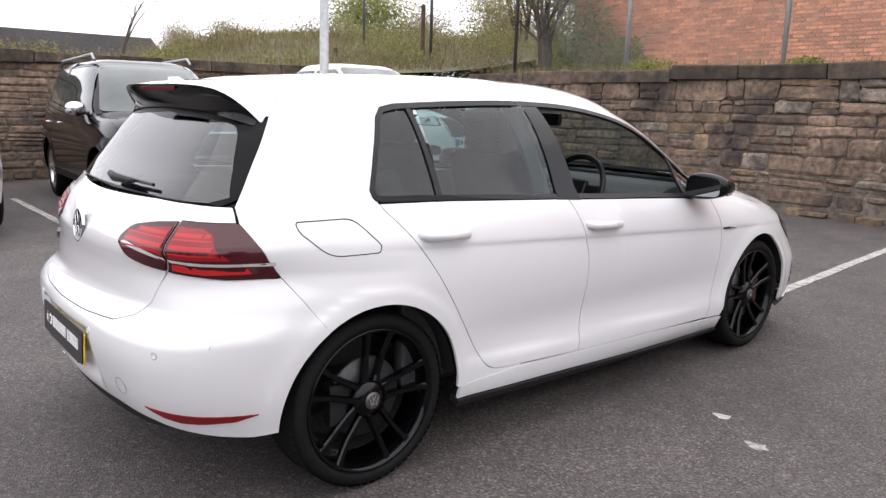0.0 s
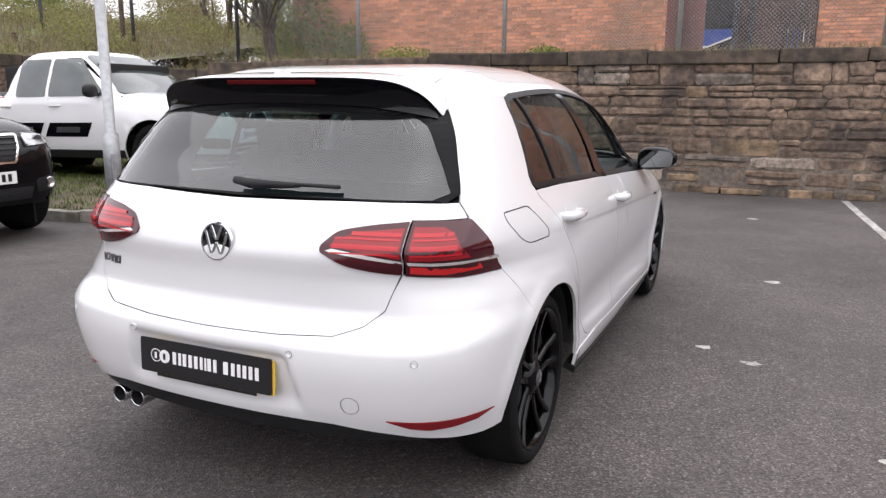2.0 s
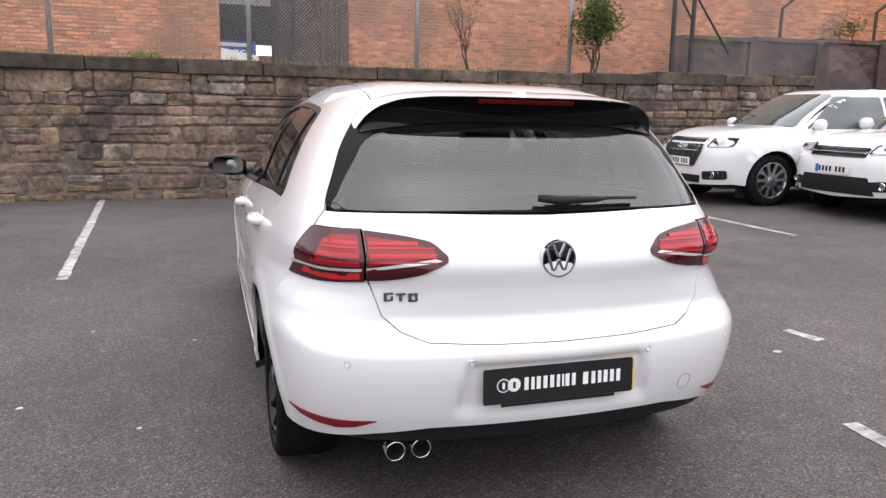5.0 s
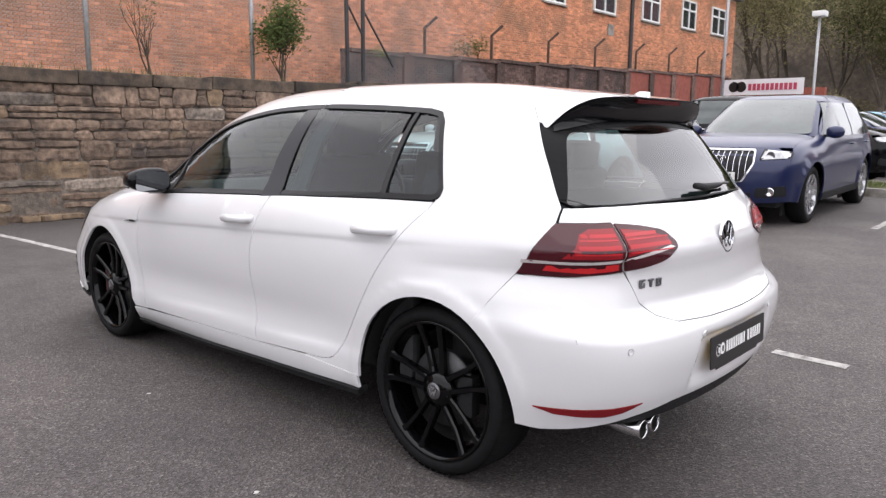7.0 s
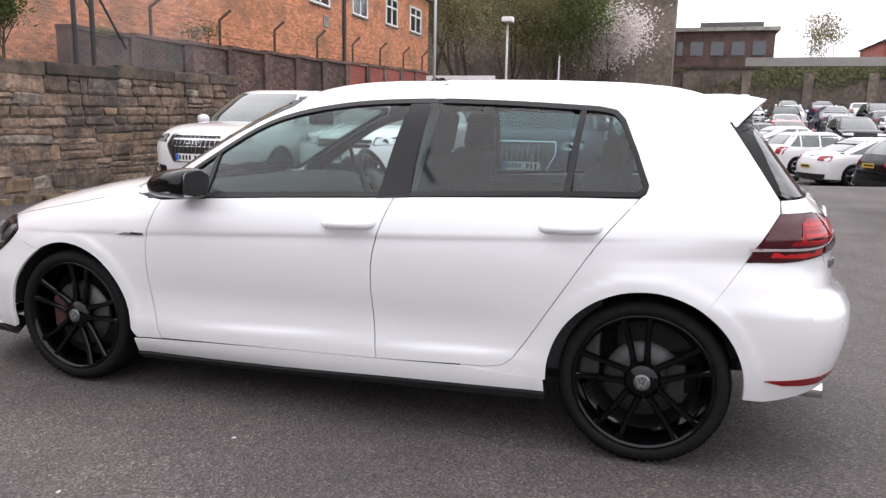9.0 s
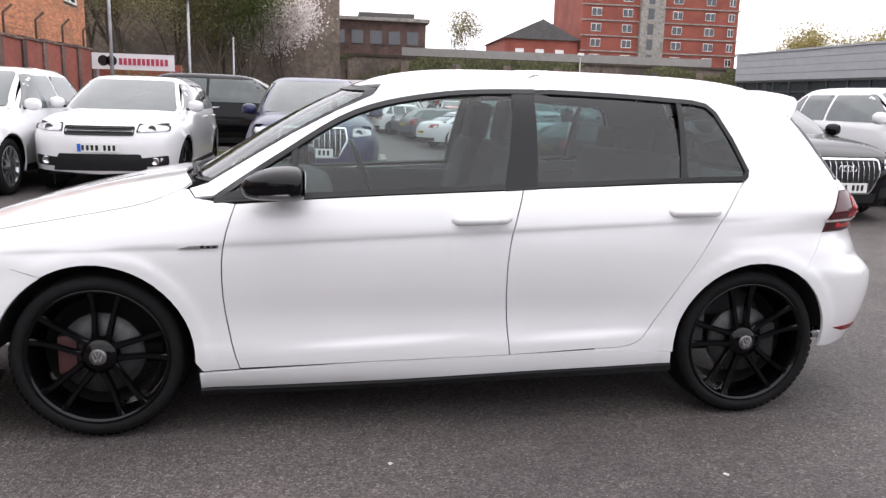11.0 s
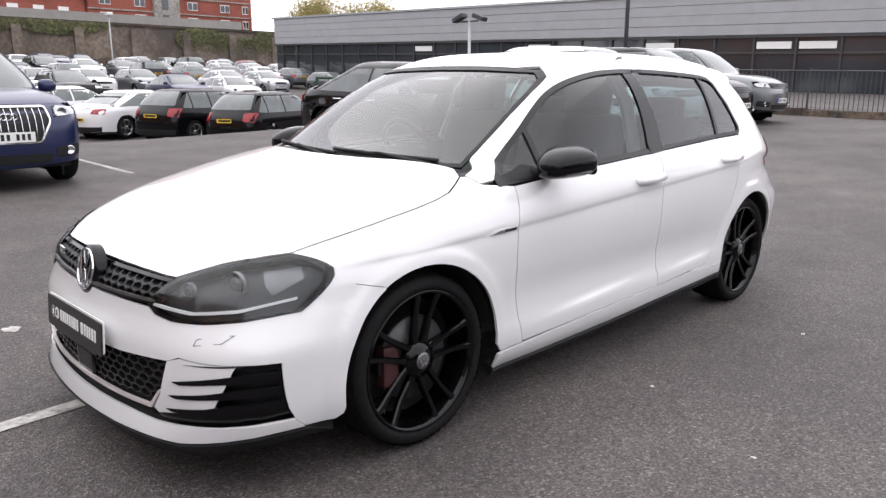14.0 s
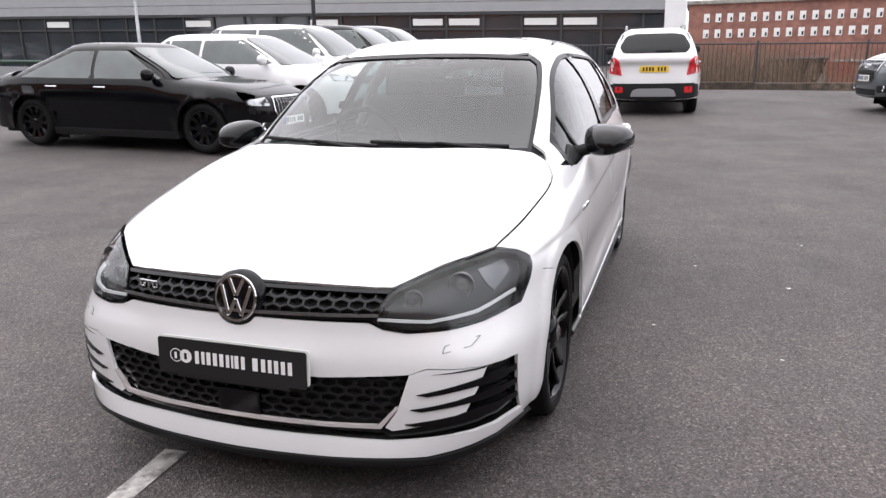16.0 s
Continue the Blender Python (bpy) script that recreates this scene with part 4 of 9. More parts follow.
HOODLINE = smooth_line([(0.723, 1.760), (0.760, 1.597), (0.784, 1.40), (0.796, 1.25), (0.788, 1.12), (0.735, 1.01)], 0.05)
hood_side = [(float(p[1]), float(p[2])) for p in G.point("top", HOODLINE, "low")]
CORNER, NOSE = 0.80, 0.825
LAMP_SIDE = [(1.760, 0.757), (1.705, 0.744), (1.664, 0.716), (1.668, 0.692), (1.702, 0.658), (1.75, 0.622), (1.79, 0.596)]
TAIL_LAMP = [(-1.747, 0.963), (-1.712, 0.906), (-1.677, 0.850), (-1.645, 0.800)]
corner = [(float(p[1]), float(p[2])) for p in G.point("rear", [(CORNER, z) for z in np.linspace(0.793, 0.285, 16)], "low")]
lamp_low = smooth_line(LAMP_SIDE[3:], 0.008)[::-1]
lamp_x = [float(p[0]) for p in G.point("side", lamp_low, "low")]
lamp_in = [(x, z) for x, (y, z) in zip(lamp_x, lamp_low) if x < NOSE - 0.001]
lamp_out = [q for x, q in zip(lamp_x, lamp_low) if x >= NOSE - 0.001]
NOSE_Z = lamp_in[-1][1] + 0.003
fcorner = [(float(p[1]), float(p[2])) for p in G.point("front", [(NOSE, z) for z in np.linspace(NOSE_Z, 0.225, 14)], "low")]

for s in (1, -1):
    G.panel("front_door", F_CUT + [(0.30, 0.288)] + B_CUT[::-1] + [(p[0], p[1] - 0.002) for p in DLO_BOTTOM[3:0:-1]], "side", WHITE, hatch, 0.03, 0.0022, side=s, **LINE)
    G.panel("rear_door", B_CUT + R_CUT[::-1] + [(p[0], p[1] - 0.002) for p in DLO_BOTTOM[5:2:-1]], "side", WHITE, hatch, 0.03, 0.0022, side=s, **LINE)
    side = DLO_TOP[-1:] + DLO[:0] + smooth_line(DLO_TOP, 0.06)[::-1][1:] + DLO_REAR[::-1] + R_CUT + [(-0.62, 0.315), (-0.945, 0.300)]
    side += arc(-1.3155, 0.318, ARCH, 357 - 360, 124) + [(-1.643, 0.797), (-1.747, 0.966)] + TAIL_EDGE + rail + ws_side[::-1][1:] + [(0.985, 0.946), (0.955, 0.918)]
    G.panel("side_panel", side, "side", WHITE, hatch, 0.024, 0.0008, side=s, **LINE)
    G.panel("pillar_lining", cut(side, 1, 0.93, 1), "side", INTERIOR, hatch, 0.05, 0.004, lift=-0.022, depth=0, side=s)
    fender = F_CUT[::-1] + [(0.955, 0.916), (0.985, 0.944)] + hood_side[::-1] + LAMP_SIDE[1:5] + [(1.60, 0.655), (1.50, 0.630)]
    fender = [q for q in fender] + arc(1.3155, 0.318, ARCH, 59, 183) + [(0.93, 0.262), (0.795, 0.268)]
    G.panel("front_wing", fender, "side", WHITE, hatch, 0.024, 0.0022, which="low", side=s, **LINE)
    G.panel("sill", [(0.945, 0.256), (0.30, 0.287), (-0.30, 0.304), (-0.62, 0.317), (-0.95, 0.300), (-0.955, 0.250), (-0.33, 0.229), (0.18, 0.207), (0.945, 0.190)], "side", WHITE, hatch, 0.05, 0.0015, side=s, lift=0.004)
    G.panel("sill_skirt", [(0.945, 0.187), (0.18, 0.204), (-0.33, 0.226), (-0.955, 0.247), (-0.955, 0.222), (-0.33, 0.200), (0.18, 0.178), (0.945, 0.160)], "side", MATTBLACK, hatch, 0.05, lift=0.014, depth=0.05, side=s)
    rb = [(-1.643, 0.793), (-1.68, 0.793)] + corner + [(-1.69, 0.292)] + arc(-1.3155, 0.318, ARCH, 184, 124)
    G.panel("rear_bumper_corner", rb, "side", WHITE, hatch, 0.024, -0.0006, which="low", side=s)
    fb = [(1.50, 0.629), (1.60, 0.654)] + lamp_out[::-1] + fcorner + [(1.70, 0.222), (1.672, 0.235)] + arc(1.3155, 0.318, ARCH, -10, 59)
    G.panel("front_bumper_corner", fb, "side", WHITE, hatch, 0.024, -0.0010, which="low", side=s)
    # window surround and panes
    G.ribbon("window_surround", DLO, 0.019, "side", TRIM, hatch, side=s, label="black window surround")
    panes = shrunk(DLO, 0.015)
    front_pane = cut(cut(panes, 0, -0.305, 1), 0, 0.575, -1)
    # the driver's window is wound down
    if s < 0:
        G.panel("front_window", front_pane, "side", GLASSD, hatch, 0.06, lift=-0.004, depth=0, side=s).visible_shadow = False
    G.panel("quarter_light", cut(panes, 0, 0.605, 1), "side", GLASSD, hatch, 0.06, lift=-0.004, depth=0, side=s).visible_shadow = False
    rear_pane = cut(cut(panes, 0, -0.355, -1), 0, -0.985, 1)
    G.panel("rear_window", rear_pane, "side", GLASSR, hatch, 0.06, lift=-0.004, depth=0, side=s).visible_shadow = False
    G.panel("rear_quarter_light", cut(panes, 0, -1.015, -1), "side", GLASSR, hatch, 0.06, lift=-0.004, depth=0, side=s).visible_shadow = False
    G.panel("centre_pillar", [(-0.232, 0.956), (-0.298, 1.352), (-0.388, 1.354), (-0.366, 0.965)], "side", GLOSSBLACK, hatch, 0.05, lift=0.002, side=s, label="gloss black centre pillar")
    G.panel("window_bar", [(-0.978, 0.992), (-1.012, 1.330), (-1.034, 1.330), (-1.006, 0.993)], "side", TRIM, hatch, 0.05, lift=0.002, side=s)
    G.panel("window_bar", [(0.605, 0.912), (0.600, 1.105), (0.577, 1.118), (0.577, 0.914)], "side", TRIM, hatch, 0.05, lift=0.002, side=s)
    # handles
    for y0, y1, z0, z1 in ((-0.02, -0.24, 0.846, 0.856), (-0.915, -1.13, 0.882, 0.890)):
        p = G.point("side", [(y0, z0), ((y0 + y1) / 2, (z0 + z1) / 2), (y1, z1)])
        bm = bmesh.new()
        bm_tube([(s * (p[0][0] - 0.012), y0, z0), (s * (p[0][0] + 0.022), y0 - 0.025, z0 + 0.001), (s * (p[1][0] + 0.034), (y0 + y1) / 2, (z0 + z1) / 2), (s * (p[2][0] + 0.028), y1 + 0.025, z1), (s * (p[2][0] - 0.012), y1, z1)], [0.016, 0.018, 0.017, 0.019, 0.016], 12, bm)
        part("door_handle", bm, WHITE, hatch, smooth=True)
        ym, zm = (y0 + y1) / 2 + 0.01, (z0 + z1) / 2 + 0.006
        G.panel("handle_recess", rounded([(ym + 0.062, zm - 0.024), (ym + 0.055, zm + 0.026), (ym - 0.055, zm + 0.028), (ym - 0.062, zm - 0.022)], 0.02), "side", WHITE, hatch, 0.03, lift=0.0015, depth=0.003, side=s)
    # side badge
    G.panel("wing_badge", [(0.862, 0.742), (0.862, 0.755), (0.965, 0.750), (1.01, 0.738), (0.93, 0.738)], "side", CHROME, hatch, 0.03, lift=0.006, side=s)
    for k in range(3):
        G.panel("badge_mark", [(0.868 + k * 0.022, 0.744), (0.868 + k * 0.022, 0.753), (0.882 + k * 0.022, 0.752), (0.882 + k * 0.022, 0.743)], "side", TRIM, hatch, 0.03, lift=0.009, side=s)
    # mirror
    mc = Vector((s * 0.948, 0.615, 0.982))
    bm = bmesh.new()
    bmesh.ops.create_uvsphere(bm, u_segments=28, v_segments=18, radius=1)
    for v in bm.verts:
        x, y, z = v.co
        sx = 0.112 * (1 - 0.22 * max(y, 0))
        yy = y * (0.062 if y < 0 else 0.185)
        zz = math.copysign(abs(z) ** 0.72, z) * 0.070 * (1.0 - 0.20 * x * s) * (1 if z > 0 else 0.85) - 0.018 * max(y, 0) ** 2
        if y < -0.55:
            yy = -0.034 - (y + 0.55) * -0.02
        e = 0.82
        xx = math.copysign(abs(x) ** e, x) * sx
        v.co = (mc.x + xx, mc.y + yy - 0.03, mc.z + zz + 0.006 * x * s)
    mirror = part("door_mirror", bm, GLOSSBLACK, hatch, "gloss black door mirror", True)
    part("mirror_arm", bm_tube([(s * 0.79, 0.66, 0.925), (s * 0.84, 0.645, 0.940), (s * 0.90, 0.625, 0.962)], [0.030, 0.026, 0.034], 12), MATTBLACK, mirror, smooth=True)
    part("mirror_glass", bm_prism(rounded([(-0.092, -0.052), (0.088, -0.042), (0.092, 0.042), (-0.08, 0.054)], 0.03), 0.003, pose(mc.x, mc.y - 0.0735, mc.z + 0.004, 90, 0, 0)), MIRROR, mirror)
    part("indicator", bm_tube([(mc.x - s * 0.02, mc.y + 0.128, mc.z - 0.034), (mc.x + s * 0.06, mc.y + 0.085, mc.z - 0.032), (mc.x + s * 0.100, mc.y - 0.02, mc.z - 0.028)], 0.0065, 8), DULLMETAL, mirror, smooth=True)
    G.panel("mirror_sail", [(0.86, 0.912), (0.62, 0.926), (0.62, 0.955), (0.70, 0.97), (0.86, 0.930)], "side", MATTBLACK, hatch, 0.05, lift=0.002, side=s)

# roof, bonnet, glass front and rear
half = [(RAIL, y) for y in rail_y]
header = [(x, float(p[1]) - 0.012) for x in np.linspace(RAIL, 0, 9) for p in G.point("front", [(x, 1.353 + 0.016 * (1 - (x / RAIL) ** 2))], "green")]
tail_y = [(x, -1.488 + 0.018 * (1 - (x / RAIL) ** 2)) for x in np.linspace(0, RAIL, 8)]
rh = half + header[1:]
roof_poly = rh + [(-x, y) for x, y in rh[::-1][1:]] + [(-x, y) for x, y in tail_y[::-1][1:]] + tail_y[1:-1]
G.panel("roof", roof_poly, "top", WHITE, hatch, 0.06, 0.001, which="green")
nose = [(float(p[0]), float(p[1]) - 0.003) for p in G.point("front", [(0.0, 0.688), (0.15, 0.688), (0.30, 0.687), (0.42, 0.685), (0.478, 0.685), (0.54, 0.711), (0.60, 0.735), (0.66, 0.749), (0.705, 0.759)], "low")]
rear_h = [(0.68, 0.985), (0.60, 1.01), (0.5, 1.035), (0.25, 1.075), (0.0, 1.085)]
bonnet = nose + HOODLINE + rear_h
bonnet = bonnet + [(-x, y) for x, y in bonnet[::-1][1:-1]]
hood = G.panel("bonnet", bonnet, "top", WHITE, hatch, 0.05, 0.002, which="low")
ws = WS_EDGE + [(0.3, 1.363), (0.0, 1.368)]
ws = ws + [(-x, z) for x, z in ws[::-1][1:]] + [(-0.5, 0.975), (0, 0.985), (0.5, 0.975)]
G.panel("windscreen", shrunk(ws, 0.004), "front", GLASSF, hatch, 0.06, which="green", depth=0, lift=-0.004).visible_shadow = False
G.ribbon("windscreen_seal", dense(ws, 0.05), 0.012, "front", TRIM, hatch, which="green", lift=0.001)
part("scuttle", bm_box((1.26, 0.14, 0.03), (0, 1.06, 0.945), bevel=0.01), MATTBLACK, hatch)
for x0, x1 in ((0.60, -0.02), (0.02, -0.58)):
    p = G.point("front", [(x0, 1.0), (0.5 * (x0 + x1), 0.995), (x1, 0.985)], "green")
    wip = part("wiper", bm_tube([(q[0], q[1] + 0.012, q[2] + 0.006) for q in p], 0.008, 8), MATTBLACK, hatch)
    part("wiper_arm", bm_tube([(x1 + 0.03, p[2][1] + 0.03, 0.972), (0.5 * (x0 + x1), p[1][1] + 0.022, p[1][2] + 0.014)], [0.012, 0.006], 8), MATTBLACK, wip)
# tail
edge = [(float(p[0]), float(p[2])) for p in G.point("side", TAIL_EDGE[:4])]
outer = [(0.0, 1.012), (0.35, 1.018), (0.60, 1.018)] + [(x + 0.005, z) for x, z in edge] + [(0.50, 1.312), (0.40, 1.320), (0.0, 1.330)]
outer = outer + [(-x, z) for x, z in outer[::-1][1:-1]]
low_x = edge[0][0] - 0.013
inner = rounded([(low_x, 1.022), (0.548, 1.262), (0.0, 1.288), (-0.548, 1.262), (-low_x, 1.022), (0, 1.020)], [0.02, 0.06, 0, 0.06, 0.02, 0])


def ring(poly, n, cz):
    """n points of a closed outline, at even angles about (0, cz)."""
    out = []
    for i in range(n):
        a = 2 * math.pi * i / n
        lo, hi = 0.0, 1.2
        for _ in range(30):
            mid = (lo + hi) / 2
            lo, hi = (mid, hi) if inside_poly((mid * math.cos(a), cz + mid * math.sin(a)), poly) else (lo, mid)
        out.append((lo * math.cos(a), cz + lo * math.sin(a)))
    return out


NR_ = 160
ro, ri = ring(outer, NR_, 1.15), ring(inner, NR_, 1.15)
po, pi_ = G.point("rear", ro, "green"), G.point("rear", ri, "green")
no, ni = G.normal(po), G.normal(pi_)
sv = np.concatenate([po - no * 0.02, po - no * 0.002, pi_ - ni * 0.002, pi_ - ni * 0.016])
sf = [(k * NR_ + i, k * NR_ + (i + 1) % NR_, (k + 1) * NR_ + (i + 1) % NR_, (k + 1) * NR_ + i) for k in range(3) for i in range(NR_)]
mesh_ob("rear_glass_surround", sv, sf, FINBLACK, hatch, False, "gloss black rear window surround")
G.panel("rear_screen", inner, "rear", GLASSB, hatch, 0.06, lift=-0.003, depth=0, which="green").visible_shadow = False
tx = G.point("side", [(-1.747, 0.968), (-1.746, 0.990), (-1.745, 1.013)])[:, 0] - 0.002
tg = [(0.0, 0.6245), (0.25, 0.6275), (0.4365, 0.6375), (0.513, 0.6635), (0.567, 0.7085), (0.586, 0.769), (0.598, 0.807), (0.606, 0.815), (0.611, 0.968), (float(tx[0]), 0.967), (float(tx[1]), 0.990), (float(tx[2]), 1.012), (0.60, 1.015), (0.35, 1.013), (0.0, 1.008)]
tg = tg + [(-x, z) for x, z in tg[::-1][1:-1]]
G.panel("tailgate", tg, "rear", WHITE, hatch, 0.03, 0.0012)
bump = [(0.0, 0.622), (0.25, 0.625), (0.438, 0.635), (0.515, 0.661), (0.569, 0.707), (0.588, 0.768), (0.604, 0.806), (0.70, 0.797), (0.74, 0.791), (CORNER, 0.793), (CORNER, 0.285), (0.715, 0.308), (0.60, 0.334), (0.42, 0.356), (0.0, 0.358)]
bump = bump + [(-x, z) for x, z in bump[::-1][1:-1]]
bumper = G.panel("rear_bumper", bump, "rear", WHITE, hatch, 0.022, -0.0010, which="low")
G.panel("rear_valance", [(0.70, 0.305), (0.60, 0.330), (0.42, 0.352), (0.0, 0.355), (-0.42, 0.352), (-0.60, 0.330), (-0.70, 0.305), (-0.60, 0.296), (-0.4, 0.292), (0, 0.290), (0.4, 0.292), (0.60, 0.296)], "rear", MATTBLACK, hatch, 0.05, which="low", lift=-0.010, depth=0.10, label="matt black rear valance")
# tailgate spoiler
def bend(points, k):
    """k points along a smooth curve through 3D points."""
    u = np.linspace(0, 1, len(points))
    return np.stack([prof(*zip(u, [q[j] for q in points]))(np.linspace(0, 1, k)) for j in range(3)], 1)


def mirrored(c):
    return np.concatenate([(c * (-1, 1, 1))[::-1], c[1:]])


K = 17
fx = np.linspace(0, RAIL + 0.008, K - 4)
fy = [-1.484 + 0.018 * (1 - (x / RAIL) ** 2) for x in fx]
front_line = [tuple(p) for p in G.point("top", list(zip(fx, fy)), "green")]
front_line += [tuple(p) for p in G.point("side", bend([(0, *TAIL_EDGE[5]), (0, *TAIL_EDGE[4]), (0, *TAIL_EDGE[3])], 5)[1:, 1:], "green")]
front_line = mirrored(np.array(front_line))
tip = front_line[-1][0]
back_line = mirrored(bend([(0, -1.725, 1.386), (0.15, -1.723, 1.386), (0.30, -1.714, 1.384), (tip - 0.165, -1.694, 1.375), (tip - 0.098, -1.670, 1.357), (tip - 0.044, -1.636, 1.322), (tip - 0.006, -1.584, 1.262)], K))
low_line = []
for x, y, z in back_line:
    h = 1.300 - 0.034 * (abs(x) / 0.545) ** 3
    q = G.point("rear", [(x, min(h, z - 0.004))], "green")[0]
    low_line.append((x * 0.985, q[1] - 0.002, q[2]))
low_line = np.array(low_line)
bmw, bmb = bmesh.new(), bmesh.new()
for bm_, lines in ((bmw, [front_line, front_line * 0.6 + back_line * 0.4 + (0, 0, 0.010), front_line * 0.2 + back_line * 0.8 + (0, 0, 0.007), back_line]), (bmb, [back_line + (0, 0.001, -0.003), back_line + (0, 0.012, -0.016), low_line * 0.6 + back_line * 0.4 + (0, 0.018, 0), low_line])):
    rows = [[bm_.verts.new(tuple(p)) for p in r] for r in lines]
    for a, b in zip(rows, rows[1:]):
        for k in range(len(a) - 1):
            bm_.faces.new((a[k], a[k + 1], b[k + 1], b[k]))
spoiler = part("roof_spoiler", bmw, WHITE, hatch, smooth=True)
part("spoiler_underside", bmb, GLOSSBLACK, spoiler, "gloss black underside", True)
part("brake_light", bm_box((0.36, 0.006, 0.014), (0, -1.716, 1.370), rot=Matrix.Rotation(radians(30), 4, "X"), bevel=0.002), BRAKERED, spoiler, "dark red high brake light")
# rear lamps
for s in (1, -1):
    inn = rounded([(0.603, 0.815), (0.608, 0.963), (0.50, 0.951), (0.405, 0.932), (0.360, 0.890), (0.362, 0.872), (0.43, 0.842), (0.52, 0.824)], [0.003, 0.003, 0.05, 0.02, 0.012, 0.012, 0.05, 0.05])
    flank = [(float(q[0]), float(q[2])) for q in G.point("side", smooth_line(TAIL_LAMP, 0.02))]
    out = [(0.611, 0.813), (0.616, 0.964)] + flank + [(0.76, 0.797), (0.72, 0.798), (0.66, 0.806)]
    inn_bits = (("red_segment", RED, [(0.600, 0.862), (0.600, 0.945), (0.48, 0.932), (0.402, 0.908), (0.390, 0.888)]), ("clear_strip", CLEARBAR, [(0.603, 0.846), (0.603, 0.855), (0.40, 0.882), (0.380, 0.876), (0.40, 0.872)]), ("lower_segment", DEEPRED, [(0.600, 0.824), (0.600, 0.839), (0.47, 0.858), (0.45, 0.850)]))
    out_bits = (("red_segment", RED, [(0.624, 0.858), (0.624, 0.948), (0.695, 0.947), (0.722, 0.930), (0.762, 0.858)]), ("clear_strip", CLEARBAR, [(0.617, 0.844), (0.617, 0.853), (0.797, 0.846), (0.800, 0.836), (0.77, 0.838)]), ("lower_segment", BRIGHTRED, [(0.622, 0.820), (0.622, 0.838), (0.768, 0.832), (0.775, 0.815), (0.70, 0.810)]))
    for nm, lamp, bits in (("tailgate_lamp", inn, inn_bits), ("wing_lamp", out, out_bits)):
        ob = G.panel(nm, [(s * x, z) for x, z in lamp], "rear", DEEPRED, hatch, 0.02, lift=0.006, depth=0.03, which="both", label="dark red rear lamp")
        for k, (bit, mt, shape) in enumerate(bits):
            G.panel(bit, [(s * x, z) for x, z in shape], "rear", mt, ob, 0.03, lift=0.008 + 0.001 * (k == 1), depth=0.002, which="both")
        for j, (z, th) in enumerate(((0.870, 0.004), (0.884, 0.012), (0.909, 0.005), (0.920, 0.011))):
            x1 = 0.395 + 0.003 * j if nm == "tailgate_lamp" else 0.745 - 0.008 * j
            x0 = 0.596 if nm == "tailgate_lamp" else 0.628
            if nm == "tailgate_lamp" and j > 2:
                x1 += 0.045 * (j - 2)
            G.panel("led_strip", [(s * x0, z), (s * x1, z), (s * x1, z + th), (s * x0, z + th)], "rear", LEDRED, ob, 0.04, lift=0.0095, depth=0.001, which="both")
    G.panel("reflector", rounded([(s * 0.588, 0.385), (s * 0.70, 0.378), (s * 0.832, 0.372), (s * 0.80, 0.352), (s * 0.75, 0.347), (s * 0.70, 0.346), (s * 0.65, 0.357)], 0.004), "rear", REFLECTOR, hatch, 0.03, lift=0.003, which="low", label="red bumper reflector")
    for x, z in ((0.310, 0.576), (0.680, 0.574)):
        q = G.point("rear", [(s * x, z)], "low")[0]
        nrm = G.normal(np.array([q]))[0]
        rot = Vector(nrm).to_track_quat("Z", "Y").to_matrix().to_4x4()
        bm = bm_lathe([(0.0, 0.0001), (0.002, 0.009), (0.0005, 0.010), (0.0018, 0.0112), (-0.004, 0.012)], 20, axis="z")
        bm.transform(Matrix.Translation(Vector(q)) @ rot)
        part("parking_sensor", bm, WHITE, hatch)
        bm = bm_lathe([(0.0012, 0.0095), (0.0012, 0.0118)], 20, axis="z")
        bm.transform(Matrix.Translation(Vector(q)) @ rot)
        part("sensor_ring", bm, DULLMETAL, hatch)

BARS = ((-0.34, 0.80, -0.02, 0.10), (0.34, 0.80, 0.02, 0.10), (-0.70, 0.52, -0.30, -0.74), (0.70, 0.52, 0.30, -0.74), (-0.30, -0.70, 0.0, -0.04), (0.30, -0.70, 0.0, -0.04))


def emblem(r, parent, m, dark=GLOSSBLACK):
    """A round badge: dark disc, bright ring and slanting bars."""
    bm = bm_lathe([(0.0, 0.0001), (0.003, r * 0.9), (0.0, r)], 40, axis="z")
    bm.transform(m)
    disc = part("badge", bm, dark, parent, "round chrome and black badge", True)
    bm = bm_lathe([(0.0, r * 0.86), (0.009, r * 0.89), (0.009, r * 0.97), (0.0, r * 1.02)], 40, axis="z")
    bm.transform(m)
    part("badge_ring", bm, CHROME, disc)
    for x0, y0, x1, y1 in BARS:
        a, b = Vector((x0 * r, y0 * r, 0.005)), Vector((x1 * r, y1 * r, 0.005))
        bm = bm_box(((b - a).length, r * 0.17, 0.006), (a + b) / 2, Matrix.Rotation(math.atan2(b.y - a.y, b.x - a.x), 4, "Z"), 0.0015, 1)
        bm.transform(m)
        part("badge_bar", bm, CHROME, disc)
    return disc


def plate(name, w, h, m, face, parent=None, marks=(), band=None, holder=True):
    """A number plate with plain bars in place of its writing."""
    ob = part(name, bm_prism(rounded([(-w / 2, -h / 2), (w / 2, -h / 2), (w / 2, h / 2), (-w / 2, h / 2)], 0.008), 0.004, m), face, parent)
    for k, (x0, x1, y0, y1, mt) in enumerate(marks):
        part("plate_mark", bm_box((x1 - x0, y1 - y0, 0.002), ((x0 + x1) / 2, (y0 + y1) / 2, 0.005)), mt, ob).data.transform(m)
    return ob


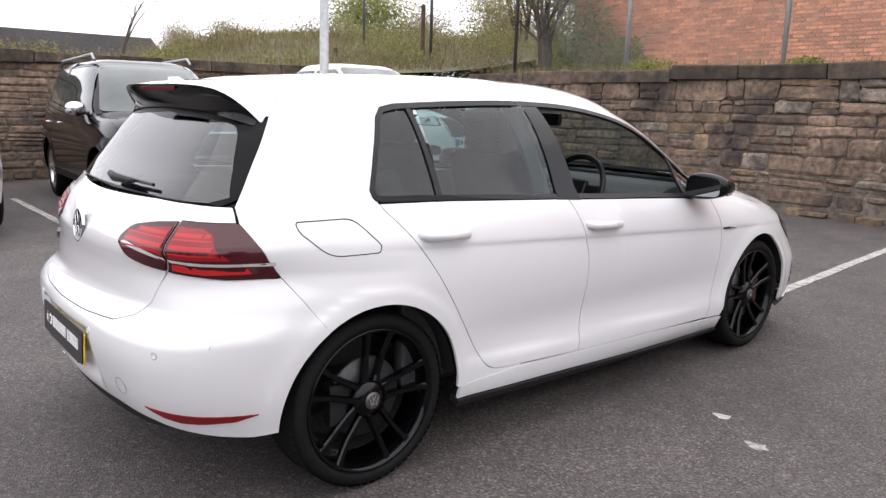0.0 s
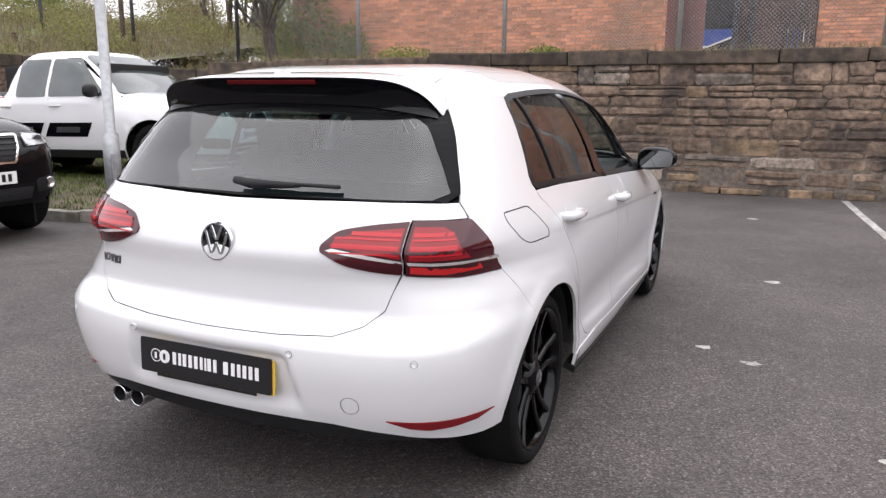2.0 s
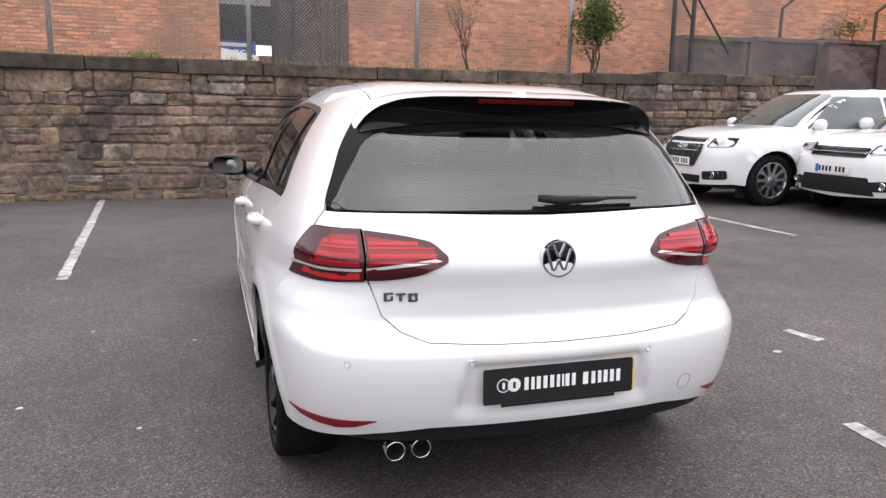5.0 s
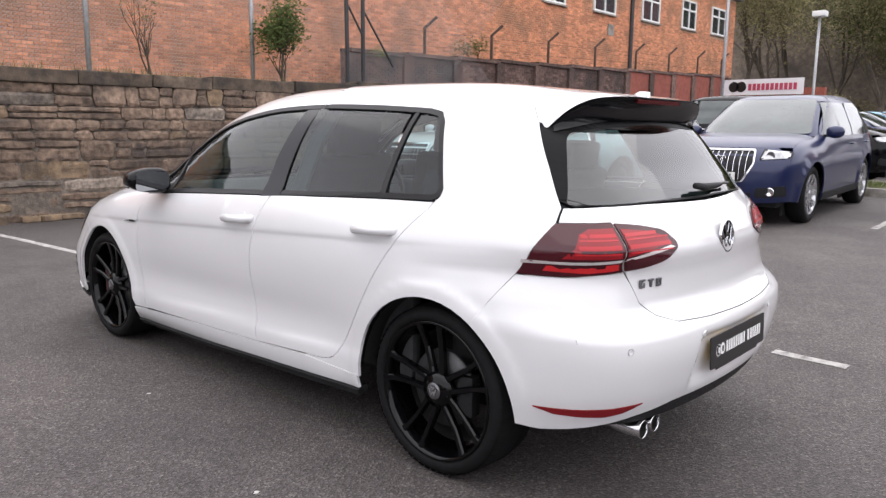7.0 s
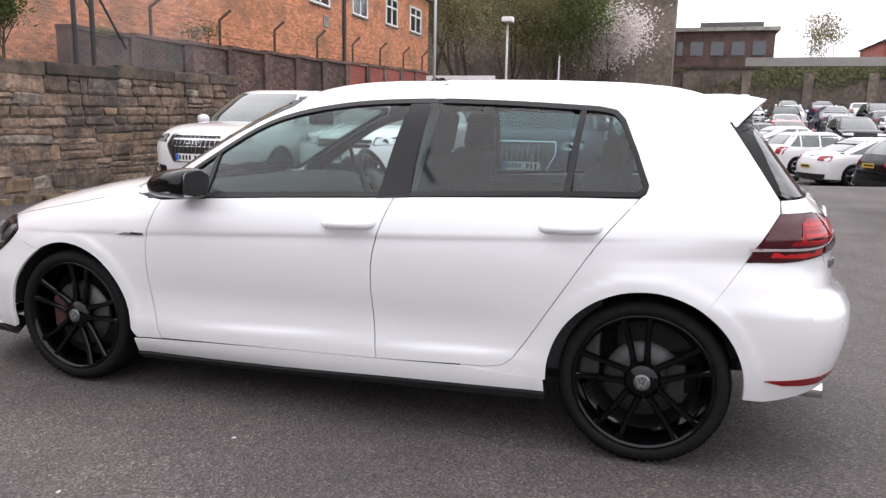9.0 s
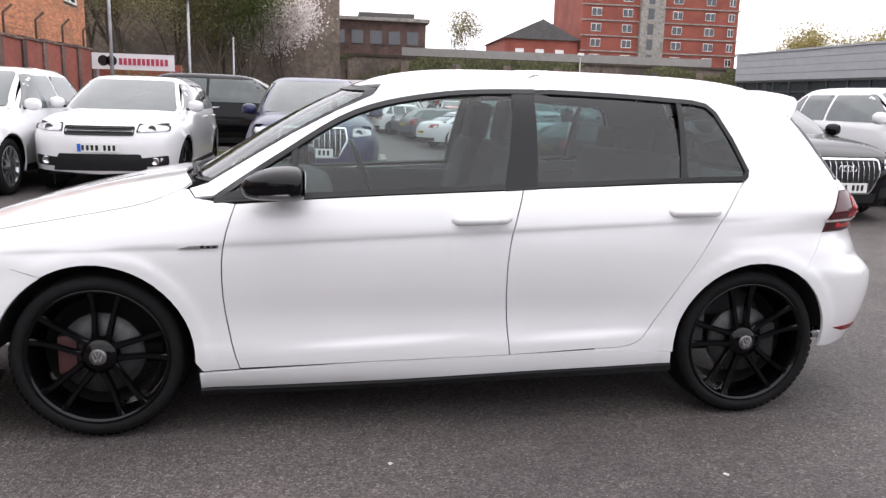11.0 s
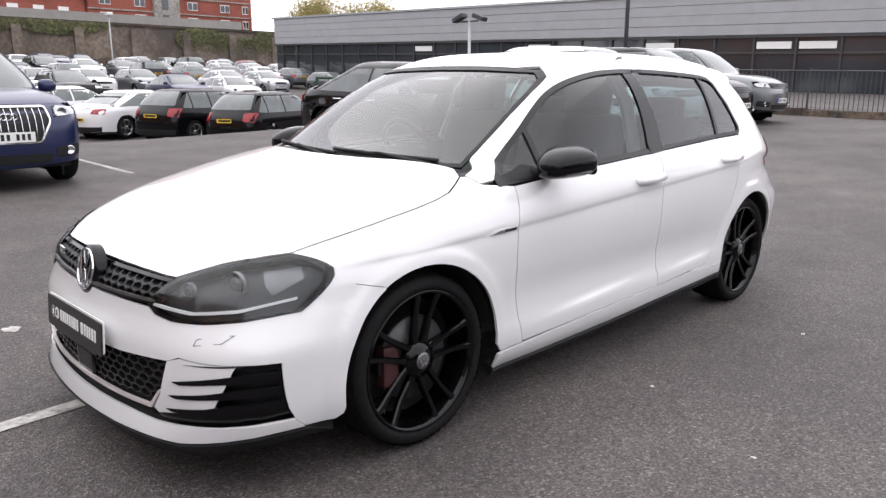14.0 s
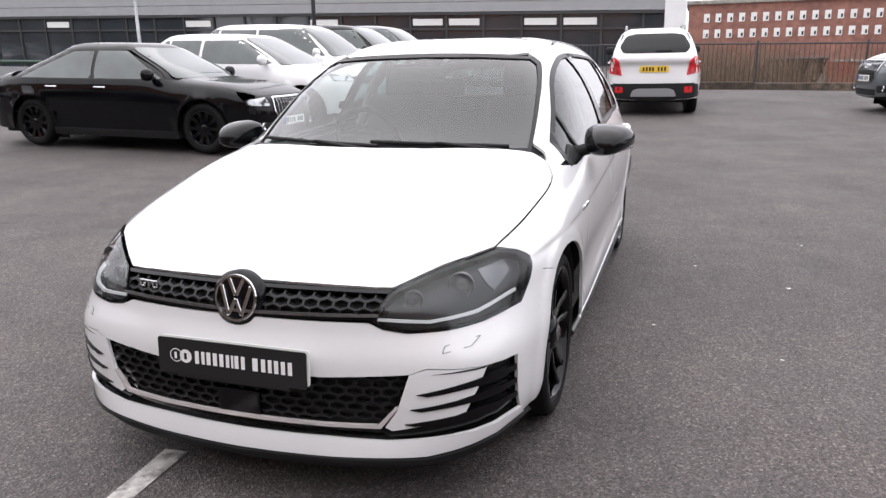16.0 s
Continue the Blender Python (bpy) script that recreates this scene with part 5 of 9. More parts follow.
def word_bars(x0, x1, y0, y1, widths, mt):
    tot = sum(abs(v) for v in widths)
    out, x = [], x0
    for v in widths:
        w = abs(v) / tot * (x1 - x0)
        if v > 0:
            out.append((x, x + w * 0.58, y0, y1, mt))
        x += w
    return out


TEXTBARS = word_bars(-0.125, 0.225, -0.018, 0.022, [1, 0.8, 1, 1, 1, 0.8, 0.5, 1, 0.9, -0.8, 1.3, 1, 0.9, 1, 1, 1], INK)
rear_m = Matrix.Translation((-0.012, -2.086, 0.495)) @ Matrix.Rotation(radians(90 - 3), 4, "X")
front_m = Matrix.Translation((0.0, 2.192, 0.462)) @ Matrix.Rotation(radians(180), 4, "Z") @ Matrix.Rotation(radians(90 - 4), 4, "X")
for nm, m, tag, backing in (("rear_plate", rear_m, "black dealer plate with white lettering", PLATEYELLOW), ("front_plate", front_m, "black dealer plate with white lettering", PLATEWHITE)):
    pl = plate(nm, 0.525, 0.114, m @ Matrix.Translation((0, 0, 0.006)), PLATEBLACK, hatch, TEXTBARS)
    pl["label"] = tag
    shift = Matrix.Translation((0.010, -0.004 if nm == "rear_plate" else 0.008, 0.001))
    part("registration_plate", bm_prism(rounded([(-0.26, -0.0555), (0.26, -0.0555), (0.26, 0.0555), (-0.26, 0.0555)], 0.008), 0.004, m @ shift), backing, pl)
    part("plate_strip", bm_box((0.40, 0.014, 0.004), (0, -0.063, 0.003)), PLATEBLACK, pl).data.transform(m)
    for cx, filled in ((-0.196, False), (-0.160, True)):
        bm = bm_lathe([(0.011, 0.0001 if filled else 0.019), (0.011, 0.022)], 28, axis="z")
        bm.transform(m @ Matrix.Translation((cx, 0.002, 0)))
        part("plate_roundel", bm, INK, pl)
        part("roundel_mark", bm_box((0.008, 0.020, 0.002), (cx, 0.002, 0.0125)), PLATEBLACK if filled else INK, pl).data.transform(m)
# badges
q = G.point("rear", [(0, 0.877)])[0]
emblem(0.061, hatch, Matrix.Translation(Vector(q) + Vector((0, -0.002, 0))) @ Matrix.Rotation(radians(90 - 5), 4, "X"))
for k in range(3):
    x0 = -0.560 + k * 0.036
    q = G.point("rear", [(x0 + 0.015, 0.768)])[0]
    bm = bmesh.new()
    bm_box((0.030, 0.008, 0.007), (x0 + 0.015, q[1] - 0.003, 0.768 + 0.0105), bevel=0.001, seg=1, bm=bm)
    bm_box((0.009, 0.008, 0.026), (x0 + (0.005, 0.015, 0.006)[k], q[1] - 0.003, 0.768), bevel=0.001, seg=1, bm=bm)
    if k != 1:
        bm_box((0.028, 0.008, 0.007), (x0 + 0.015, q[1] - 0.003, 0.768 - 0.0105), bevel=0.001, seg=1, bm=bm)
        bm_box((0.008, 0.008, 0.014 if k == 0 else 0.022), (x0 + 0.026, q[1] - 0.003, 0.768 - (0.005 if k == 0 else 0)), bevel=0.001, seg=1, bm=bm)
    part("model_badge", bm, DULLMETAL, hatch, "dark chrome badge block")
# rear wiper
wiper = part("rear_wiper", bm_tube([(-0.02, -1.892, 1.058), (0.05, -1.898, 1.050), (0.20, -1.893, 1.052), (0.235, -1.888, 1.054)], [0.012, 0.016, 0.010, 0.006], 10), MATTBLACK, hatch, smooth=True)
part("wiper_blade", bm_tube([(0.02, -1.882, 1.056), (0.20, -1.880, 1.054), (0.36, -1.868, 1.052)], 0.006, 8), TRIM, wiper)
# tow-eye cover and fuel flap lines
bm = bm_lathe([(0.001, 0.0275), (0.0015, 0.0285), (0.001, 0.0295)], 28, axis="z")
q = G.point("rear", [(0.49, 0.43)], "low")[0]
bm.transform(Matrix.Translation(Vector(q)) @ Vector(G.normal(np.array([q]))[0]).to_track_quat("Z", "Y").to_matrix().to_4x4())
part("tow_eye_cover", bm, DULLMETAL, hatch)
flap = rounded([(-1.585, 0.965), (-1.375, 0.965), (-1.290, 0.872), (-1.300, 0.846), (-1.478, 0.846), (-1.575, 0.930)], [0.03, 0.04, 0.02, 0.02, 0.04, 0.03], 6)
G.ribbon("fuel_flap_gap", dense(flap, 0.03), 0.0035, "side", TRIM, hatch, lift=0.0006, depth=0.002)
# twin tailpipes
for x in (-0.523, -0.437):
    bm = bm_lathe([(-2.02, 0.034), (-2.085, 0.0365), (-2.089, 0.0385), (-2.085, 0.0415), (-1.85, 0.040), (-1.85, 0.001)], 32, axis="y")
    bm.transform(Matrix.Translation((x, 0.105, 0.264)) @ Matrix.Diagonal((0.80, 1, 0.80, 1)))
    pipe = part("tailpipe", bm, CHROME, hatch, "chrome twin tailpipe", True)
    bm = bm_lathe([(-2.03, 0.0001), (-2.03, 0.034), (-2.08, 0.0355)], 24, axis="y")
    bm.transform(Matrix.Translation((x, 0.105, 0.264)) @ Matrix.Diagonal((0.80, 1, 0.80, 1)))
    part("pipe_bore", bm, UNDER, pipe)

# ---- nose ----
up_band = [(0.0, 0.596), (0.35, 0.596), (0.425, 0.596), (0.468, 0.577), (0.54, 0.566), (0.65, 0.569), (0.74, 0.579)] + lamp_in + [(NOSE, NOSE_Z), (NOSE, 0.455), (0.70, 0.462), (0.60, 0.470), (0.555, 0.452), (0.30, 0.434), (0.0, 0.430)]
up_band = up_band + [(-x, z) for x, z in up_band[::-1][1:-1]]
G.panel("front_bumper", up_band, "front", WHITE, hatch, 0.03, -0.0008, which="low")
low_band = [(0.0, 0.240), (0.30, 0.242), (0.49, 0.240), (0.65, 0.250), (NOSE, 0.258), (NOSE, 0.224), (0.60, 0.192), (0.30, 0.184), (0.0, 0.182)]
low_band = low_band + [(-x, z) for x, z in low_band[::-1][1:-1]]
G.panel("front_lip", low_band, "front", WHITE, hatch, 0.05, 0.0008, which="low", lift=0.006)
G.panel("front_splitter", [(NOSE, 0.220), (0.60, 0.188), (0.0, 0.178), (-0.60, 0.188), (-NOSE, 0.220), (-NOSE, 0.188), (-0.6, 0.152), (0, 0.142), (0.6, 0.152), (NOSE, 0.188)], "front", MATTBLACK, hatch, 0.05, which="low", lift=0.012, depth=0.10, label="black front splitter")
for s in (1, -1):
    cheek = [(s * x, z) for x, z in [(0.552, 0.450), (0.60, 0.466), (0.70, 0.459), (0.760, 0.456), (0.735, 0.385), (0.705, 0.318), (0.60, 0.288), (0.50, 0.268), (0.478, 0.280), (0.515, 0.335)]]
    G.panel("bumper_cheek", cheek, "front", WHITE, hatch, 0.04, 0.0008, which="low")
    G.panel("side_duct", [(s * x, z) for x, z in [(0.735, 0.455), (NOSE + 0.006, 0.445), (NOSE + 0.004, 0.262), (0.65, 0.252), (0.49, 0.243), (0.46, 0.262), (0.50, 0.280), (0.60, 0.300), (0.69, 0.325)]], "front", GLOSSBLACK, hatch, 0.04, which="low", lift=-0.020, depth=0.02, label="gloss black side duct")
    for k in range(3):
        z = 0.388 - k * 0.048
        x = 0.573 - k * 0.018
        G.panel("duct_fin", [(s * x, z), (s * 0.68, z + 0.022), (s * (0.762 - 0.012 * k), z + 0.038), (s * (NOSE - 0.004), z + 0.036), (s * (NOSE - 0.004), z + 0.018), (s * 0.70, z + 0.008), (s * (x + 0.03), z - 0.006)], "front", GLOSSBLACK, hatch, 0.04, which="low", lift=0.004, depth=0.02, label="gloss black duct fin")
    G.panel("duct_line", [(s * 0.615, 0.449), (s * 0.70, 0.455), (s * 0.77, 0.456), (s * 0.77, 0.451), (s * 0.70, 0.450)], "front", TRIM, hatch, 0.04, which="low", lift=0.001, depth=0.003)
    G.ribbon("washer_cover", [(s * x, z) for x, z in rounded([(0.640, 0.508), (0.715, 0.520), (0.735, 0.545), (0.645, 0.530)], 0.004)], 0.0022, "front", DULLMETAL, hatch, which="low", lift=0.0014, depth=0.002)
    # headlamp: dark bowl, projectors, bright strip, clear lens
    flank = [(float(q[0]), float(q[2])) for q in G.point("side", smooth_line(LAMP_SIDE, 0.02), "low")]
    lamp = rounded([(0.430, 0.602), (0.483, 0.682), (0.60, 0.729), (0.66, 0.745)], [0.006, 0.02, 0.06, 0.01]) + flank + [(0.74, 0.583), (0.65, 0.573), (0.54, 0.570), (0.47, 0.581)]
    lamp = [(s * x, z) for x, z in lamp]
    head = G.panel("headlamp", lamp, "front", LENS, hatch, 0.04, lift=0.004, depth=0, which="low", label="smoked headlamp with projector")
    head.visible_shadow = False
    G.panel("lamp_housing", lamp, "front", LAMPDARK, head, 0.05, lift=-0.030, depth=0, which="low")
    G.ribbon("lamp_edge", dense(lamp, 0.03), 0.009, "front", GLOSSBLACK, head, which="low", lift=0.003, depth=0.03)
    G.panel("daylight_strip", [(s * 0.452, 0.612), (s * 0.60, 0.603), (s * 0.72, 0.616), (s * 0.80, 0.642), (s * 0.80, 0.634), (s * 0.72, 0.606), (s * 0.60, 0.594), (s * 0.452, 0.604)], "front", INK, head, 0.05, lift=-0.002, which="low", label="bright daylight strip")
    for x, z, r in ((0.545, 0.652, 0.028), (0.665, 0.680, 0.038)):
        q = G.point("front", [(s * x, z)], "low")[0]
        nv = Vector((s * 0.25, 1, 0.05)).normalized()
        bm = bm_lathe([(-0.012, 0.0001), (-0.004, r * 0.45), (-0.014, r * 0.62), (-0.020, r * 0.66), (-0.004, r), (0.0, r * 1.05), (-0.02, r * 1.07)], 28, axis="z")
        bm.transform(Matrix.Translation(Vector(q) - nv * 0.022) @ nv.to_track_quat("Z", "Y").to_matrix().to_4x4())
        part("projector", bm, LAMPGREY, head, smooth=True)
    G.panel("lamp_reflector", [(s * x, z) for x, z in [(0.70, 0.730), (0.762, 0.738), (0.790, 0.70), (0.765, 0.655), (0.735, 0.69)]], "front", LAMPGREY, head, 0.05, lift=-0.028, which="low")
# grille: backing, honeycomb, bright strip, roundel
gr = [(0.0, 0.600), (0.452, 0.608), (0.480, 0.682), (0.30, 0.684), (0.0, 0.683)]
gr = gr + [(-x, z) for x, z in gr[::-1][1:-1]]
grille = G.panel("grille", gr, "front", UNDER, hatch, 0.05, which="low", lift=-0.030, label="black honeycomb grille")
inlet_poly = [(0.0, 0.284), (0.30, 0.284), (0.455, 0.286), (0.505, 0.335), (0.545, 0.445), (0.30, 0.428), (0.0, 0.424)]
inlet_poly = inlet_poly + [(-x, z) for x, z in inlet_poly[::-1][1:-1]]
inlet = G.panel("lower_inlet", [(0.0, 0.244), (0.30, 0.246), (0.47, 0.246), (0.48, 0.30), (0.512, 0.345), (0.548, 0.448), (0.30, 0.430), (0.0, 0.426), (-0.30, 0.430), (-0.548, 0.448), (-0.512, 0.345), (-0.48, 0.30), (-0.47, 0.246), (-0.30, 0.246)], "front", UNDER, hatch, 0.05, which="low", lift=-0.045, label="black honeycomb lower inlet")


def honeycomb(poly, cw, ch, thick, lift, parent, name):
    """Flattened six-sided cells over an outline on the nose."""
    xs, zs = [p[0] for p in poly], [p[1] for p in poly]
    bm = bmesh.new()
    rows = int((max(zs) - min(zs)) / (ch * 0.75)) + 2
    for j in range(rows):
        z = min(zs) + j * ch * 0.75
        for i in range(int((max(xs) - min(xs)) / cw) + 2):
            x = min(xs) + (i + 0.5 * (j % 2)) * cw
            if not inside_poly((x, z), poly):
                continue
            hexa = [(x + cw / 2 * a, z + ch / 2 * b) for a, b in ((-1, -0.5), (0, -1), (1, -0.5), (1, 0.5), (0, 1), (-1, 0.5))]
            hexa = [(min(max(a, min(xs)), max(xs)), min(max(b, min(zs)), max(zs))) for a, b in hexa]
            inn = [(x + (a - x) * (1 - thick / cw * 2), z + (b - z) * (1 - thick / ch * 2)) for a, b in hexa]
            P = G.point("front", [(x, z)], "low")
            nrm = G.normal(P)[0]
            dy = P[0][1]
            slope = [(-nrm[0] / nrm[1], -nrm[2] / nrm[1])]
            vo = [bm.verts.new((a, dy + (a - x) * slope[0][0] + (b - z) * slope[0][1] + lift, b)) for a, b in hexa]
            vi = [bm.verts.new((a, dy + (a - x) * slope[0][0] + (b - z) * slope[0][1] + lift, b)) for a, b in inn]
            vd = [bm.verts.new((v.co.x, v.co.y - 0.018, v.co.z)) for v in vi]
            for k in range(6):
                bm.faces.new((vo[k], vo[(k + 1) % 6], vi[(k + 1) % 6], vi[k]))
                bm.faces.new((vi[k], vi[(k + 1) % 6], vd[(k + 1) % 6], vd[k]))
    return tagged(part(name, bm, TRIM, parent), kind="stuff")


honeycomb(gr, 0.048, 0.030, 0.004, -0.010, grille, "honeycomb")
honeycomb(inlet_poly, 0.054, 0.034, 0.0045, -0.018, inlet, "honeycomb")
G.panel("grille_strip", [(0.455, 0.625), (0.0, 0.617), (-0.455, 0.625), (-0.455, 0.616), (0.0, 0.608), (0.455, 0.616)], "front", DULLMETAL, grille, 0.05, lift=0.004, which="low", label="dull chrome grille strip")
G.ribbon("grille_frame", dense(gr, 0.05), 0.008, "front", GLOSSBLACK, grille, which="low", lift=0.002, depth=0.03)
G.panel("inlet_strip", [(0.52, 0.345), (0.466, 0.276), (0.30, 0.273), (0.0, 0.273), (-0.30, 0.273), (-0.466, 0.276), (-0.52, 0.345), (-0.512, 0.348), (-0.458, 0.287), (-0.30, 0.283), (0.0, 0.283), (0.30, 0.283), (0.458, 0.287), (0.512, 0.348)], "front", CLEARBAR, inlet, 0.05, lift=0.002, which="low", label="pale lower trim strip")
part("radar_cover", bm_box((0.15, 0.02, 0.085), (0.0, 2.165, 0.318), bevel=0.008), GLOSSBLACK, inlet)
q = G.point("front", [(0, 0.648)], "low")[0]
bm = bm_lathe([(-0.03, 0.088), (0.004, 0.086), (0.010, 0.074)], 40, axis="z")
fm = Matrix.Translation((0, q[1] + 0.004, 0.648)) @ Matrix.Rotation(radians(180), 4, "Z") @ Matrix.Rotation(radians(90 - 12), 4, "X")
bm.transform(fm)
part("badge_surround", bm, GLOSSBLACK, grille, smooth=True)
emblem(0.074, hatch, fm @ Matrix.Translation((0, 0, 0.006)))
for k in range(3):
    gx_ = 0.385 - k * 0.027
    gy_ = G.point("front", [(gx_, 0.655)], "low")[0][1] + 0.004
    bm = bm_box((0.022, 0.006, 0.006), (gx_, gy_, 0.665), bevel=0.001, seg=1)
    bm_box((0.007, 0.006, 0.022), (gx_ + (0.007, 0.0, 0.007)[k], gy_, 0.655), bevel=0.001, seg=1, bm=bm)
    if k != 1:
        bm_box((0.022, 0.006, 0.005), (gx_, gy_, 0.6455), bevel=0.001, seg=1, bm=bm)
        bm_box((0.006, 0.006, 0.012 if k == 0 else 0.020), (gx_ - 0.008, gy_, 0.650 if k == 0 else 0.655), bevel=0.001, seg=1, bm=bm)
    part("grille_badge", bm, CHROME, grille)

# ---- wheels ----
def hero_wheel(parent, x, y, s, disc=0.145, caliper_side=1, turn=0.1):
    w = new("wheel")
    w.parent = parent
    w.location = (s * x, y, 0.318)
    w["label"] = "gloss black twin-spoke alloy wheel"
    # own axis x, outer face at +x
    R, r = 0.318, 0.262
    tyre = [(-0.215, 0.230), (-0.222, r), (-0.228, 0.278), (-0.222, 0.300), (-0.205, R - 0.004), (-0.16, R), (-0.06, R), (-0.02, R - 0.005), (-0.002, 0.301), (0.006, 0.284), (0.003, 0.268), (-0.004, r), (-0.02, 0.253)]
    m = Matrix.Scale(s, 4, (1, 0, 0))
    bm = bm_lathe(tyre, 72)
    bm.transform(m)
    t = part("tyre", bm, RUBBER, w, "black low-profile tyre", True)
    bm = bmesh.new()
    for k in range(64):
        for a, b, lean in ((-0.21, -0.150, 0.012), (-0.070, -0.008, -0.012)):
            a0, a1 = 2 * math.pi * (k + 0.12) / 64, 2 * math.pi * (k + 0.88) / 64
            vs = []
            for xx, rr in ((a, R - 0.002 if a > -0.1 else R - 0.007), (b, R - 0.007 if a > -0.1 else R + 0.002)):
                for ang in (a0 + (lean if xx == b else -lean) * 3, a1 + (lean if xx == b else -lean) * 3):
                    vs.append(bm.verts.new((xx, math.cos(ang) * (rr + 0.002), math.sin(ang) * (rr + 0.002))))
            bm.faces.new((vs[0], vs[1], vs[3], vs[2]))
    bm.transform(m)
    tagged(part("tread", bm, RUBBER, t), kind="stuff")
    bm = bm_lathe([(-0.005, 0.2615), (0.001, 0.259), (0.0, 0.252), (-0.012, 0.245), (-0.03, 0.238), (-0.20, 0.225), (-0.215, 0.251)], 72)
    bm.transform(m)
    rim = part("rim", bm, WHEELBLACK, w, "gloss black rim", True)
    for k in range(5):
        for side in (1, -1):
            bm = bmesh.new()
            secs = []
            for rr, off, wd, xo, th in ((0.040, 0.020, 0.016, -0.020, 0.030), (0.085, 0.026, 0.0125, -0.026, 0.026), (0.160, 0.034, 0.0115, -0.024, 0.024), (0.218, 0.044, 0.0125, -0.013, 0.024), (0.252, 0.054, 0.018, -0.005, 0.022)):
                c = off * side
                secs.append([bm.verts.new((xo + dx, c + dy, rr)) for dx, dy in ((0, -wd * 0.62), (0, wd * 0.62), (-0.007, wd), (-th, wd * 0.9), (-th, -wd * 0.9), (-0.007, -wd))])
            for a, b in zip(secs, secs[1:]):
                for j in range(6):
                    bm.faces.new((a[j], a[(j + 1) % 6], b[(j + 1) % 6], b[j]))
            bm.faces.new(secs[0])
            bm.faces.new(secs[-1])
            bm.transform(m @ Matrix.Rotation(2 * math.pi * k / 5 + turn, 4, "X"))
            part("spoke", bm, WHEELBLACK, rim)
        bm = bm_lathe([(-0.018, 0.0001), (-0.016, 0.007), (-0.03, 0.008)], 8)
        bm.transform(m @ Matrix.Rotation(2 * math.pi * (k + 0.5) / 5 + turn, 4, "X") @ Matrix.Translation((0, 0, 0.052)))
        part("wheel_bolt", bm, TRIM, rim)
    bm = bm_lathe([(-0.006, 0.030), (-0.010, 0.040), (-0.020, 0.066), (-0.050, 0.07)], 40)
    bm.transform(m)
    part("hub", bm, WHEELBLACK, rim, smooth=True)
    bm = bm_lathe([(-0.002, 0.0001), (-0.002, 0.025), (-0.005, 0.031), (-0.012, 0.032)], 32)
    bm.transform(m)
    cap = part("centre_cap", bm, DULLMETAL, rim, "silver centre cap")
    bm = bmesh.new()
    for x0, y0, x1, y1 in BARS:
        a, b = Vector((0.0, x0 * 0.026, y0 * 0.026)), Vector((0.0, x1 * 0.026, y1 * 0.026))
        bm_box((0.002, (b - a).length, 0.0045), (a + b) / 2, Matrix.Rotation(math.atan2(b.z - a.z, b.y - a.y), 4, "X"), 0, 1, bm)
    bm.transform(m)
    part("cap_mark", bm, CHROME, rim)
    bm = bm_lathe([(-0.060, 0.06), (-0.060, disc), (-0.080, disc), (-0.080, 0.06)], 48)
    bm.transform(m)
    part("brake_disc", bm, BRAKEMETAL, w, "grey brake disc", True)
    bm = bm_box((0.05, 0.07, 0.15), (-0.065, 0.118 * caliper_side, 0.0), bevel=0.014)
    bm.transform(m)
    part("brake_caliper", bm, CALIPER if y > 0 else MATTBLACK, w)
    bm = bm_lathe([(-0.225, 0.20), (-0.10, 0.215)], 40)
    bm.transform(m)
    part("inner_barrel", bm, UNDER, w, smooth=True)
    return w


for s in (1, -1):
    hero_wheel(hatch, 0.862, 1.3155, s, 0.156, 1, 0.14)
    hero_wheel(hatch, 0.855, -1.3155, s, 0.145, -1, -0.14)
    for y in (1.3155, -1.3155):
        bm = bmesh.new()
        rows = []
        for xx in (0.862, 0.56):
            rim_yz = [(y + math.cos(radians(a)) * 0.362, 0.318 + math.sin(radians(a)) * 0.362) for a in range(4, 180, 8)]
            lim = G.point("side", rim_yz, "low")[:, 0] - 0.016
            rows.append([bm.verts.new((s * (min(xx, lx) if xx > 0.6 else xx), b, c)) for lx, (b, c) in zip(lim, rim_yz)])
        for i in range(len(rows[0]) - 1):
            bm.faces.new((rows[0][i], rows[0][i + 1], rows[1][i + 1], rows[1][i]))
        part("arch_liner", bm, UNDER, hatch, smooth=True)
        part("arch_back", bm_box((0.02, 0.70, 0.36), (s * 0.56, y, 0.50)), UNDER, hatch)
# underbody and inner shell
part("floor_pan", bm_box((1.30, 3.30, 0.08), (0, 0.0, 0.265), bevel=0.02), UNDER, hatch)
part("engine_block", bm_box((1.10, 0.85, 0.42), (0, 1.55, 0.50), bevel=0.02), UNDER, hatch)
part("bulkhead", bm_box((1.46, 0.06, 0.66), (0, 1.02, 0.60), bevel=0.01), UNDER, hatch)
part("boot_floor", bm_box((1.10, 0.62, 0.30), (0, -1.62, 0.46), bevel=0.02), INTERIOR, hatch)
part("tailgate_lining", bm_box((1.05, 0.03, 0.30), (0, -1.86, 0.80), rot=Matrix.Rotation(radians(-4), 4, "X")), INTERIOR, hatch)
for s in (1, -1):
    part("door_card", bm_box((0.05, 2.10, 0.62), (s * 0.765, -0.10, 0.62), bevel=0.02), INTERIOR, hatch)
    part("quarter_lining", bm_box((0.04, 0.50, 0.60), (s * 0.60, -1.45, 0.68), bevel=0.02), INTERIOR, hatch)
    part("belt_guide", bm_tube([(s * 0.69, -0.31, 0.95), (s * 0.60, -0.35, 1.20), (s * 0.49, -0.36, 1.345)], 0.035, 8), HEADLINER, hatch)
part("headlining", bm_box((0.72, 1.70, 0.012), (0, -0.60, 1.392), bevel=0.004), HEADLINER, hatch)
